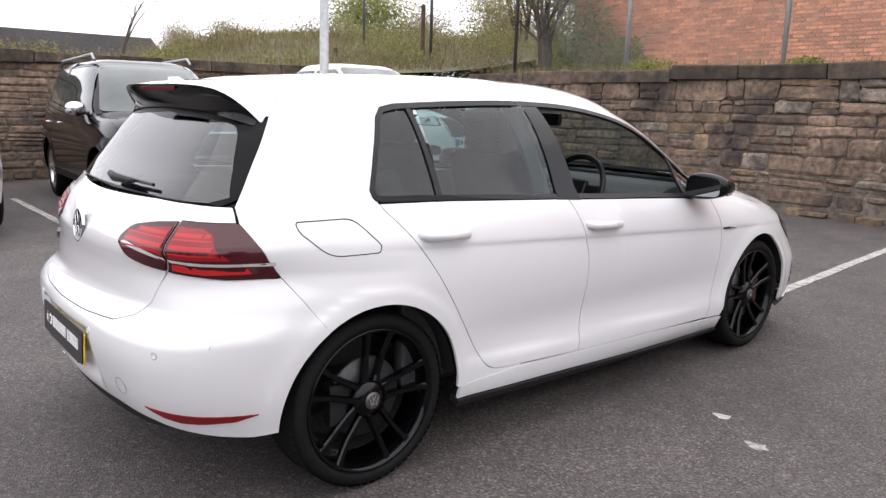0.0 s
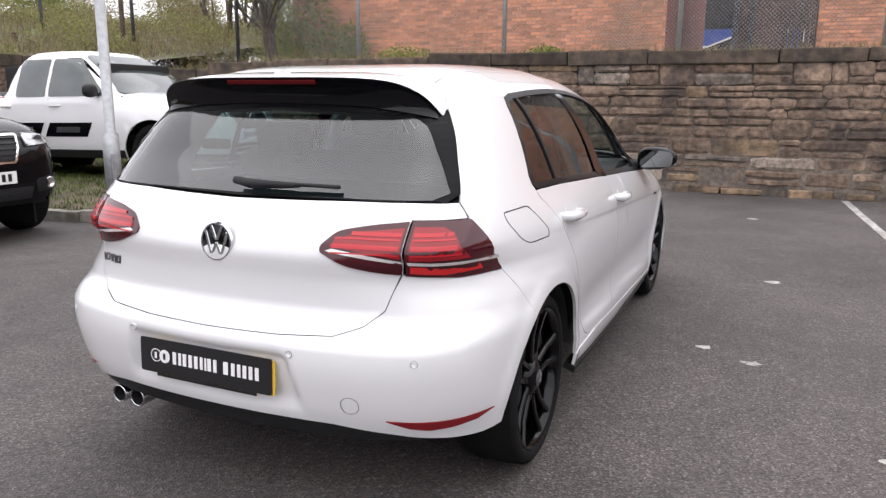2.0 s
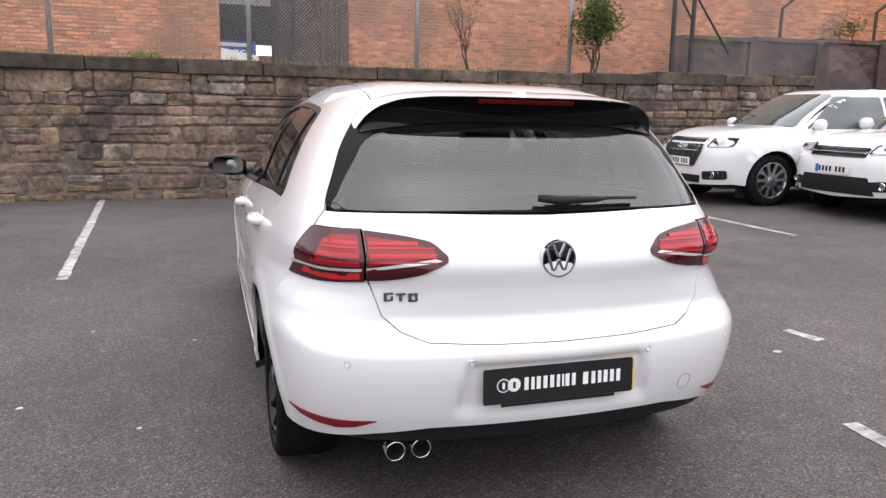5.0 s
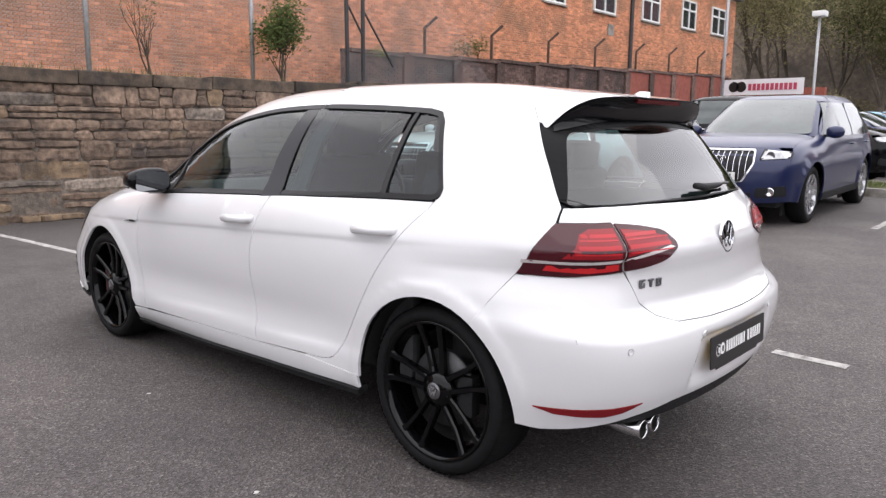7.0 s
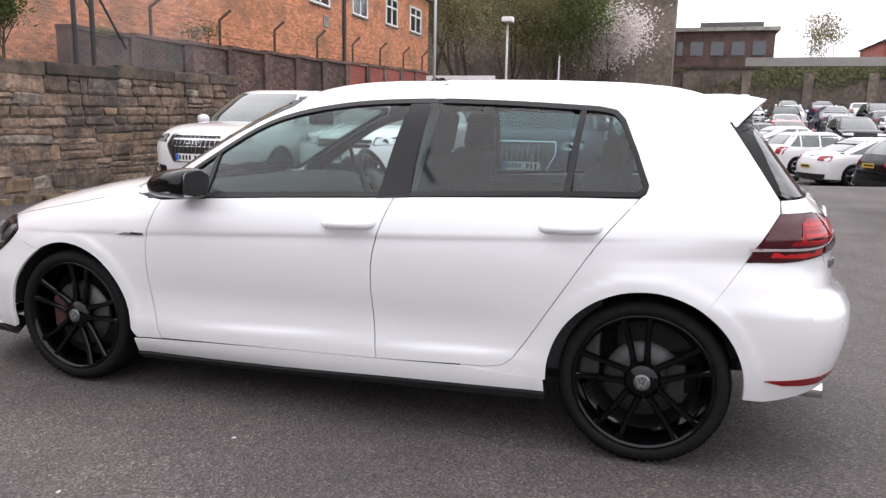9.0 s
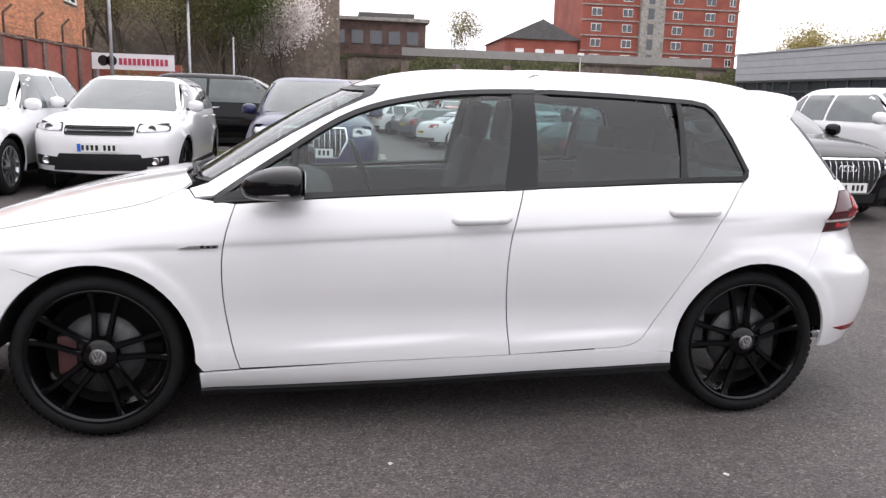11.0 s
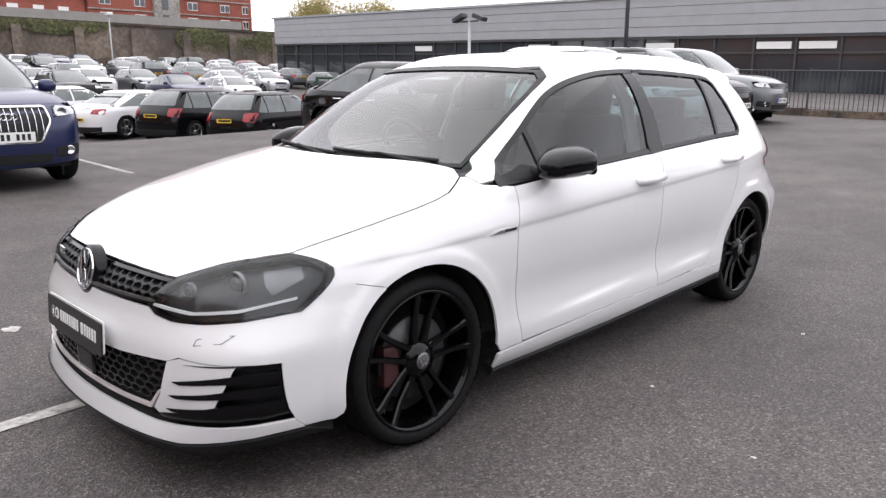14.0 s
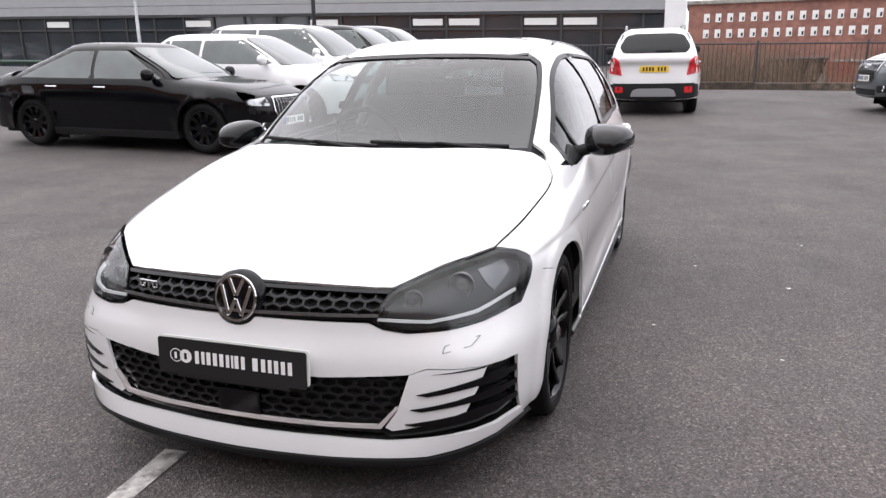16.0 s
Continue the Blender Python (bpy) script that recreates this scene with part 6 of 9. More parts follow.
part("dashboard", bm_prism(rounded([(0.38, 0.62), (0.46, 0.90), (0.62, 0.955), (1.00, 0.945), (1.00, 0.60)], 0.05), 1.44, Matrix.Translation((-0.72, 0, 0)) @ Matrix(((0, 0, 1, 0), (1, 0, 0, 0), (0, 1, 0, 0), (0, 0, 0, 1)))), INTERIOR, hatch)
bm = bm_lathe([(0.015 * math.cos(a), 0.18 + 0.016 * math.sin(a)) for a in np.linspace(0, 2 * math.pi, 11)], 36, axis="y")
bm_box((0.15, 0.03, 0.11), (0, 0.01, 0), bevel=0.02, bm=bm)
bm_box((0.34, 0.02, 0.045), (0, 0.01, 0.01), bevel=0.008, bm=bm)
bm.transform(Matrix.Translation((0.37, 0.27, 0.93)) @ Matrix.Rotation(radians(-24), 4, "X"))
part("steering_wheel", bm, TRIM, hatch, smooth=True)


def bm_seat(x, y):
    bm = bmesh.new()
    bm_box((0.50, 0.50, 0.16), (x, y + 0.05, 0.52), bevel=0.05, seg=3, bm=bm)
    bm_box((0.48, 0.14, 0.60), (x, y - 0.26, 0.84), Matrix.Rotation(radians(14), 4, "X"), 0.055, 3, bm)
    bm_box((0.27, 0.10, 0.19), (x, y - 0.345, 1.225), Matrix.Rotation(radians(10), 4, "X"), 0.04, 3, bm)
    bm_tube([(x - 0.07, y - 0.33, 1.08), (x - 0.07, y - 0.34, 1.18)], 0.008, 6, bm)
    bm_tube([(x + 0.07, y - 0.33, 1.08), (x + 0.07, y - 0.34, 1.18)], 0.008, 6, bm)
    return bm


for x in (0.37, -0.37):
    part("front_seat", bm_seat(x, 0.0), SEAT, hatch, smooth=True)
bm = bm_box((1.25, 0.48, 0.16), (0, -0.72, 0.54), bevel=0.05, seg=3)
bm_box((1.25, 0.14, 0.56), (0, -1.02, 0.82), Matrix.Rotation(radians(18), 4, "X"), 0.05, 3, bm)
for x in (0.38, -0.38):
    bm_box((0.25, 0.09, 0.13), (x, -1.13, 1.145), Matrix.Rotation(radians(10), 4, "X"), 0.03, 3, bm)
part("rear_seat", bm, SEAT, hatch, smooth=True)
part("rear_mirror", bm_box((0.24, 0.035, 0.07), (0.0, 0.43, 1.275), bevel=0.02), TRIM, hatch)
part("parcel_shelf", bm_box((1.10, 0.50, 0.03), (0, -1.46, 0.975), bevel=0.01), INTERIOR, hatch)
bm = bm_prism([(-0.06, -0.01), (0.05, -0.01), (-0.02, 0.028), (-0.055, 0.026)], 0.03, Matrix.Translation((-0.015, -1.615, 1.388)) @ Matrix(((0, 0, 1, 0), (1, 0, 0, 0), (0, 1, 0, 0), (0, 0, 0, 1))), bevel=0.006)
part("roof_aerial", bm, WHITE, hatch)

# ---- other parked vehicles ----
def wheel_simple(parent, x, y, z, s, R, rim_mat, width=0.20, spokes=5, detail=True):
    w = new("wheel")
    w.parent = parent
    w.location = (s * x, y, z)
    m = Matrix.Scale(s, 4, (1, 0, 0))
    r = R * 0.70
    n = 36 if detail else 20
    bm = bm_lathe([(-width, r), (-width, R * 0.94), (-width + 0.03, R), (-0.035, R), (-0.004, R * 0.94), (0.004, R * 0.85), (-0.004, r), (-0.03, r * 0.97)], n)
    bm.transform(m)
    part("tyre", bm, RUBBER, w, smooth=True)
    bm = bm_lathe([(-0.004, r), (0.0, r * 0.97), (-0.02, r * 0.92), (-0.10, r * 0.88)], n)
    bm.transform(m)
    rim = part("rim", bm, rim_mat, w, smooth=True)
    bm = bm_lathe([(-0.10, r * 0.9), (-0.10, 0.001)], n)
    bm.transform(m)
    part("backing", bm, UNDER, rim)
    bm = bm_lathe([(-0.012, 0.001), (-0.012, r * 0.17), (-0.03, r * 0.27), (-0.07, r * 0.28)], 16)
    bm.transform(m)
    part("hub", bm, rim_mat, rim, smooth=True)
    far_bm = bmesh.new()
    for k in range(spokes):
        bm = bmesh.new()
        secs = []
        for rr, wd, xo in ((r * 0.2, r * 0.13, -0.02), (r * 0.6, r * 0.085, -0.022), (r * 0.95, r * 0.13, -0.006)):
            secs.append([bm.verts.new((xo + dx, dy, rr)) for dx, dy in ((0, -wd), (0, wd), (-0.03, wd * 0.8), (-0.03, -wd * 0.8))])
        for a, b in zip(secs, secs[1:]):
            for j in range(4):
                bm.faces.new((a[j], a[(j + 1) % 4], b[(j + 1) % 4], b[j]))
        bm.transform(m @ Matrix.Rotation(2 * math.pi * k / spokes + 0.3, 4, "X"))
        if detail:
            part("spoke", bm, rim_mat, rim)
        else:
            me = bpy.data.meshes.new("spoke")
            bm.to_mesh(me)
            far_bm.from_mesh(me)
            bm.free()
            bpy.data.meshes.remove(me)
    if not detail:
        part("spider", far_bm, rim_mat, rim)
    return w


CHARS = [1, 1, 1, 1, -0.7, 1, 1, 1]


def vehicle(name, label, paint, at, heading, Lf, Lr, W, H, wb, R, hood_f, hood_r, belt, wsb, wst, rgb, rgt, kind="suv", rim=None, spokes=5, step=0.10, grille="bars", lamps=None, tail=None, plates=("white", "yellow"), trim_low=True, group="parked cars", clear=0.26, glass=None, category="car", rails=False, skirt=0.20, dz=0.0, decal=False, mirror=None, chin=0.16, rounded_tail=False):
    """A parked vehicle from its main sizes. Its own forward is +y; wsb, wst: foot and head of the windscreen; rgb, rgt: of the rear glass."""
    rim = rim or ALLOY
    glass = glass or CARGLASS
    w = W / 2
    hubs = ((wb / 2, R), (-wb / 2, R))
    fo, ro = Lf, Lr
    deck = belt + (0.13 if kind != "pickup" else 0.10)
    S = Shell(
        width=prof((clear - 0.1, w * 0.90), (clear + 0.02, w * 0.955), (0.5, w * 0.985), (0.75, w), (0.95, w * 0.985), (1.3, w * 0.93)),
        front=prof((clear - 0.1, fo - 0.09), (clear + 0.05, fo - 0.025), (0.5, fo), (hood_f - 0.12, fo - 0.02), (hood_f + 0.1, fo - 0.03), (1.6, fo - 0.03)),
        rear=prof((clear - 0.1, ro - 0.10), (clear + 0.06, ro - 0.02), (0.6, ro), (0.8, ro - 0.025), (belt, ro - 0.05), (1.8, ro - 0.10)),
        top=prof((-ro, deck), (wsb - 0.55, deck), (wsb, hood_r + 0.015), (wsb + 0.55 * (fo - wsb), hood_r * 0.45 + hood_f * 0.55 + 0.06), (fo - 0.12, hood_f + 0.05), (fo + 0.05, hood_f)),
        gz=belt - 0.05,
        gwidth=prof((belt - 0.1, w * 0.945), (belt + 0.1, w * 0.90), (belt + 0.3, w * 0.82), (H + 0.1, w * 0.70)),
        gfront=prof((belt - 0.1, wsb + 0.08), (hood_r, wsb), (H - 0.06, wst), (H + 0.1, wst - 0.14)),
        grear=prof((belt - 0.1, -rgb + 0.02), (belt, -rgb), (H - 0.07, -rgt), (H + 0.1, -rgt - 0.12)),
        roof=prof((-Lr, H - 0.02), (rgt, H - 0.005), ((rgt + wst) / 2, H + 0.012), (wst, H + 0.005), (wst + 0.5, H)),
        zb=min(0.62, hood_f - 0.16), yc=(wst + rgt) / 2, arch=R + 0.05, hubs=hubs, flare=0.02, gbow_r=0.06, bow_f=0.15, bow_r=0.10, nf=7.0, nr=8.0, gnf=6.6, gnr=8.0, gm=6.0, m=4.0,
    )
    c = w * 0.86
    root = tagged(new(name), label, category, group)
    kw = dict(step=step, depth=0.02)
    # side skin
    zs = np.linspace(belt - 0.02, clear + 0.05, 8)
    rc = [(float(p[1]), float(p[2])) for p in S.point("rear", [(c, z) for z in zs], "low")]
    fz = np.linspace(hood_f - 0.10, clear + 0.05, 7)
    fc = [(float(p[1]), float(p[2])) for p in S.point("front", [(c, z) for z in fz], "low")]
    gx = w * 0.60
    wz = np.linspace(hood_r + 0.0, H - 0.10, 6)
    wse = [(float(p[1]), float(p[2])) for p in S.point("front", [(w * (0.83 - 0.15 * (z - hood_r) / (H - hood_r)), z) for z in wz], "green")]
    rge = [(float(p[1]), float(p[2])) for p in S.point("rear", [(w * (0.83 - 0.15 * (z - belt) / (H - belt)), z) for z in np.linspace(belt + 0.02, H - 0.10, 6)], "green")]
    ry = list(np.linspace(rge[-1][0] + 0.04, wse[-1][0] - 0.04, 10))
    railp = [(float(p[1]), float(p[2])) for p in S.point("top", [(gx, y) for y in ry], "green")]
    hl = [(c * 0.97, y) for y in np.linspace(fo - 0.42, wsb - 0.02, 7)]
    hs = [(float(p[1]), float(p[2])) for p in S.point("top", hl, "low")]
    if kind in ("saloon", "pickup"):
        dk = [(c * 0.97, y) for y in np.linspace(rgb + 0.02, -ro + 0.32, 5)]
        dks = [(float(p[1]), float(p[2])) for p in S.point("top", dk, "low")]
        upper = dks[::-1] + rge + railp + wse[::-1]
    else:
        upper = rge + railp + wse[::-1]
    ar = R + 0.055
    if decal:
        for y0, y1 in ((0.52, -0.20), (-0.30, -0.98)):
            dec = S.panel("door_decal", [(y0, 0.62), (y0 + 0.10, 0.80), (y1 + 0.10, 0.80), (y1, 0.62)], "side", GLOSSBLACK, root, side=-1, lift=0.004, step=step, depth=0.002)
            S.panel("door_decal", [(y0, 0.62), (y0 + 0.10, 0.80), (y1 + 0.10, 0.80), (y1, 0.62)], "side", GLOSSBLACK, root, side=1, lift=0.004, step=step, depth=0.002)
            S.panel("decal_bar", [(y0 - 0.12, 0.675), (y0 - 0.10, 0.745), (y1 + 0.22, 0.745), (y1 + 0.20, 0.675)], "side", DULLMETAL, dec, side=1, lift=0.007, step=step, depth=0.002)
    for s in (1, -1):
        poly = upper + hs[::-1] + fc + [(wb / 2 + ar, clear + 0.03)] + arc(wb / 2, R, ar, -8, 188, 14) + [(wb / 2 - ar, clear), (-wb / 2 + ar, clear)] + arc(-wb / 2, R, ar, -8, 188, 14) + [(-wb / 2 - ar, clear + 0.03)] + rc[::-1]
        S.panel("body_side", poly, "side", paint, root, side=s, **kw)
        a, b = belt + 0.015, H - 0.115
        rear_lean = 0.75 * (rgb - rgt)
        dlo_f = [(wsb - 0.24, a), (wst - 0.10, b), (rgt + 0.22, b), (rgb + 0.30, a)] if kind != "pickup" else [(wsb - 0.24, a), (wst - 0.10, b), (rgt + 0.10, b), (rgb + 0.16, a)]
        ym = 0.5 * (wst + rgt) + 0.06
        d1 = [(wsb - 0.24, a), (wst - 0.10, b), (ym + 0.03, b), (ym + 0.03, a)]
        S.panel("front_window", rounded(d1, 0.03), "side", glass, root, side=s, lift=0.005, step=step, depth=0.006)
        y2 = dlo_f[3][0] + (0.42 if kind == "suv" else 0.22)
        d2 = [(ym - 0.03, a), (ym - 0.03, b), (max(y2, dlo_f[2][0]) if kind != "suv" else y2, b), (y2, a)]
        if kind == "saloon":
            d2 = [(ym - 0.03, a), (ym - 0.03, b), (dlo_f[2][0] + 0.1, b - 0.01), (dlo_f[3][0], a)]
        S.panel("rear_window", rounded(d2, 0.03), "side", glass, root, side=s, lift=0.005, step=step, depth=0.006)
        if kind == "suv":
            d3 = [(y2 - 0.05, a), (y2 - 0.05, b), (dlo_f[2][0], b), (dlo_f[3][0], a + 0.02)]
            S.panel("rear_quarter_light", rounded(d3, 0.04), "side", glass, root, side=s, lift=0.005, step=step, depth=0.006)
        for yy in () if step > 0.13 else (ym + 0.02, wst + 0.52, dlo_f[3][0] + 0.34):
            yy = min(yy, wb / 2 - ar - 0.06)
            S.ribbon("door_gap", [(yy, clear + 0.10), (yy + 0.01, belt - 0.02)], 0.010, "side", TRIM, root, closed=False, lift=0.002, depth=0.002, side=s)
        for yy in (ym + 0.16, ym - 0.72) if step < 0.13 else ():
            q = S.point("side", [(yy, belt - 0.10)])[0]
            part("door_handle", bm_tube([(s * (q[0] - 0.01), yy + 0.09, belt - 0.10), (s * (q[0] + 0.03), yy + 0.06, belt - 0.10), (s * (q[0] + 0.03), yy - 0.06, belt - 0.10), (s * (q[0] - 0.01), yy - 0.09, belt - 0.10)], 0.014, 6), CHROME if paint in (BLACKP,) else paint, root)
        if trim_low:
            S.panel("sill_trim", [(wb / 2 - ar, clear - 0.01), (wb / 2 - ar, clear + 0.09), (-wb / 2 + ar, clear + 0.09), (-wb / 2 + ar, clear - 0.01)], "side", MATTBLACK, root, side=s, lift=0.012, step=step, depth=0.05)
        bm = bmesh.new()
        bmesh.ops.create_uvsphere(bm, u_segments=14, v_segments=10, radius=1)
        my, mz = wsb - 0.36, belt + 0.08
        mx = S.point("side", [(my, belt + 0.02)])[0][0] + 0.13
        for v in bm.verts:
            v.co = (s * (mx + v.co.x * 0.115), my + v.co.y * (0.05 if v.co.y < 0 else 0.08), mz + math.copysign(abs(v.co.z) ** 0.7, v.co.z) * 0.085)
        mir = part("door_mirror", bm, mirror or paint, root, smooth=True)
        if step < 0.13:
            part("mirror_arm", bm_box((0.12, 0.05, 0.035), (s * (mx - 0.12), my, mz - 0.05), bevel=0.01), TRIM, mir)
        for hy, hz in hubs:
            wheel_simple(root, w * 0.965, hy, hz, s, R, rim, 0.22, spokes, step < 0.12)
    # centre strips of skin
    hood = [(c * 0.97, y) for y in np.linspace(fo - 0.42, wsb - 0.02, 7)] + [(0.5 * c, wsb + 0.03), (0, wsb + 0.05)]
    nose = [(x, float(S.point("front", [(x, hood_f - 0.02)], "low")[0][1]) - 0.01) for x in np.linspace(0, c * 0.80, 6)]
    full = nose + hood
    S.panel("bonnet", full + [(-x, y) for x, y in full[::-1][1:-1]], "top", paint, root, which="low", **kw)
    fy = float(S.point("front", [(0, H - 0.06)], "green")[0][1])
    by_ = -float(abs(S.point("rear", [(0, H - 0.06)], "green")[0][1]))
    rp = [(float(q[0]), float(q[1])) for q in S.point("side", [(y, H - 0.10) for y in np.linspace(by_ + 0.02, fy - 0.02, 14)], "green")]
    rp = [(x, y) for x, y in rp if x > 0.05]
    S.panel("roof", rp + [(0, fy)] + [(-x, y) for x, y in rp[::-1]] + [(0, by_)], "top", paint, root, which="green", lift=-0.003, **kw)
    if kind in ("saloon", "pickup"):
        d = [(c * 0.97, y) for y in np.linspace(rgb + 0.04, -ro + 0.30, 5)]
        S.panel("boot_lid" if kind == "saloon" else "load_bed_cover", d + [(0, -ro + 0.09)] + [(-x, y) for x, y in d[::-1]] + [(0, rgb + 0.02)], "top", paint if kind == "saloon" else MATTBLACK, root, which="low", **kw)
    # windscreen and rear screen with painted pillars under the glass
    for nm, view, z0, z1 in (("windscreen", "front", hood_r + 0.005, H - 0.055), ("rear_screen", "rear", belt + 0.10, H - 0.07)):
        pil = [(w * 0.845, z0 - 0.03), (w * 0.64, z1 + 0.005), (0, z1 + 0.02), (-w * 0.64, z1 + 0.005), (-w * 0.845, z0 - 0.03)]
        S.panel("glass_surround", pil, view, paint, root, which="green", lift=-0.004, **kw)
        k = 0.06
        if rounded_tail and view == "rear":
            S.panel(nm, rounded([(w * 0.66, z0 - 0.01), (w * 0.74, z0 + 0.10), (w * 0.60, z1 - 0.06), (w * 0.40, z1 - 0.03), (-w * 0.40, z1 - 0.03), (-w * 0.60, z1 - 0.06), (-w * 0.74, z0 + 0.10), (-w * 0.66, z0 - 0.01)], 0.05), view, glass, root, which="green", lift=0.006, step=step, depth=0.008)
            q = S.point("rear", [(0, z0 + 0.03)], "green")[0]
            part("rear_wiper", bm_tube([(0.02, q[1] - 0.03, z0 + 0.03), (0.16, q[1] - 0.035, z0 + 0.035), (0.30, q[1] - 0.03, z0 + 0.03)], 0.012, 6), TRIM, root)
            continue
        S.panel(nm, rounded([(w * 0.77, z0), (w * 0.60, z1 - 0.015), (-w * 0.60, z1 - 0.015), (-w * 0.77, z0)], k), view, glass, root, which="green", lift=0.006, step=step, depth=0.008)
    zt = belt + (0.10 if kind == "suv" else 0.05)
    fpoly = [(c, clear + 0.05), (c, hood_f - 0.10), (c * 0.80, hood_f - 0.01), (0, hood_f), (-c * 0.80, hood_f - 0.01), (-c, hood_f - 0.10), (-c, clear + 0.05), (0, clear)]
    S.panel("front_bumper", fpoly, "front", paint, root, which="low", **kw)
    S.panel("tailgate", [(c, clear + 0.05), (c, belt - 0.02), (w * 0.83, zt), (-w * 0.83, zt), (-c, belt - 0.02), (-c, clear + 0.05), (0, clear + 0.02)], "rear", paint, root, which="both" if kind == "suv" else "low", **kw)
    # nose details
    gz0, gz1 = lamps or (hood_f - 0.17, hood_f - 0.03)
    for s in (1, -1):
        li = 0.62 if grille == "tall" else 0.54
        hp = rounded([(s * c * li, gz0 + 0.015), (s * c * (li + 0.02), gz1 - 0.005), (s * c * 1.0, gz1 - 0.035), (s * c * 1.0, gz0 + 0.035)], 0.02)
        lamp = S.panel("headlamp", hp, "front", CLEARLAMP, root, which="low", lift=0.010, step=step, depth=0.03)
        if step < 0.13:
            S.ribbon("lamp_edge", hp, 0.014, "front", TRIM, lamp, which="low", lift=0.013)
            bm = bm_lathe([(0.0, 0.001), (0.004, 0.035), (0.012, 0.045), (0.0, 0.052)], 16, axis="y")
            q = S.point("front", [(s * c * 0.76, (gz0 + gz1) / 2)], "low")[0]
            bm.transform(Matrix.Translation((q[0], q[1] + 0.006, q[2])))
            part("projector", bm, DULLMETAL, lamp, smooth=True)
            S.panel("side_inlet", rounded([(s * c * 0.60, clear + 0.10), (s * c * 0.60, clear + 0.22), (s * c * 0.98, clear + 0.25), (s * c * 0.98, clear + 0.12)], 0.03), "front", MATTBLACK, root, which="low", lift=0.005, step=step, depth=0.01)
            fog = bm_lathe([(0.0, 0.001), (0.004, 0.04), (0.01, 0.048), (0.0, 0.055)], 16, axis="y")
            q = S.point("front", [(s * c * 0.80, clear + 0.175)], "low")[0]
            fog.transform(Matrix.Translation((q[0], q[1] + 0.008, q[2])))
            part("fog_lamp", fog, CHROME, root, smooth=True)
        tz0, tz1 = tail or ((belt - 0.24, belt + 0.02) if kind != "saloon" else (belt - 0.20, belt - 0.04))
        if rounded_tail:
            tp = rounded([(s * c * 0.78, tz0 + 0.01), (s * c * 0.86, tz1 - 0.07), (s * c * 0.97, tz1), (s * c * 1.07, tz1 - 0.05), (s * c * 1.09, tz0 + 0.05)], 0.03)
            tl = S.panel("rear_lamp", tp, "rear", BRIGHTRED, root, which="both", lift=0.012, step=step, depth=0.03)
            S.panel("lamp_segment", rounded([(s * c * 0.83, tz0 + 0.04), (s * c * 0.88, tz0 + 0.17), (s * c * 1.0, tz0 + 0.17), (s * c * 1.0, tz0 + 0.05)], 0.02), "rear", RED, tl, which="both", lift=0.016, step=step)
            S.panel("fog_reflector", rounded([(s * c * 0.74, clear + 0.17), (s * c * 0.74, clear + 0.28), (s * c * 0.93, clear + 0.28), (s * c * 0.93, clear + 0.17)], 0.02), "rear", BRIGHTRED, root, which="low", lift=0.014, step=step)
            S.panel("corner_trim", [(-Lr + 0.02, clear + 0.06), (-Lr + 0.02, clear + skirt), (-Lr + 0.34, clear + skirt - 0.04), (-wb / 2 - ar, clear + 0.08)], "side", MATTBLACK, root, side=s, lift=0.010, step=step, depth=0.02)
            continue
        tp = rounded([(s * c * (0.62 if kind != "suv" else 0.74), tz0 + 0.03), (s * c * 0.70, tz1), (s * c * 1.04, tz1), (s * c * 1.06, tz0)], 0.03)
        tl = S.panel("rear_lamp", tp, "rear", RED, root, which="both" if kind == "suv" else "low", lift=0.010, step=step, depth=0.03)
        if step < 0.13:
            S.panel("lamp_segment", [(s * c * 0.80, tz0 + 0.08), (s * c * 0.82, tz0 + 0.13), (s * c * 1.0, tz0 + 0.13), (s * c * 1.0, tz0 + 0.08)], "rear", BRIGHTRED, tl, which="both" if kind == "suv" else "low", lift=0.013, step=step)
    gw = c * (0.57 if grille == "tall" else 0.46)
    q = S.point("front", [(0, (gz0 + gz1) / 2)], "low")[0]
    if grille == "tall":
        gp = rounded([(gw * 0.95, hood_f - 0.035), (-gw * 0.95, hood_f - 0.035), (-gw * 1.0, hood_f - 0.20), (-gw * 0.72, hood_f - 0.44), (gw * 0.72, hood_f - 0.44), (gw * 1.0, hood_f - 0.20)], 0.04)
    elif grille == "split":
        gp = rounded([(gw * 1.15, hood_f - 0.04), (-gw * 1.15, hood_f - 0.04), (-gw * 0.80, hood_f - 0.30), (gw * 0.80, hood_f - 0.30)], 0.03)
    else:
        gp = rounded([(gw * 1.12, hood_f - 0.05), (-gw * 1.12, hood_f - 0.05), (-gw * 1.10, hood_f - 0.16), (gw * 1.10, hood_f - 0.16)], 0.02)
    gr_ = S.panel("grille", gp, "front", MATTBLACK, root, which="low", lift=0.004, step=step, depth=0.01)
    S.ribbon("grille_frame", dense(gp, 0.08), 0.020 if grille != "bars" else 0.010, "front", CHROME if grille != "bars" else GLOSSBLACK, gr_, which="low", lift=0.014)
    z0, z1 = min(p[1] for p in gp), max(p[1] for p in gp)
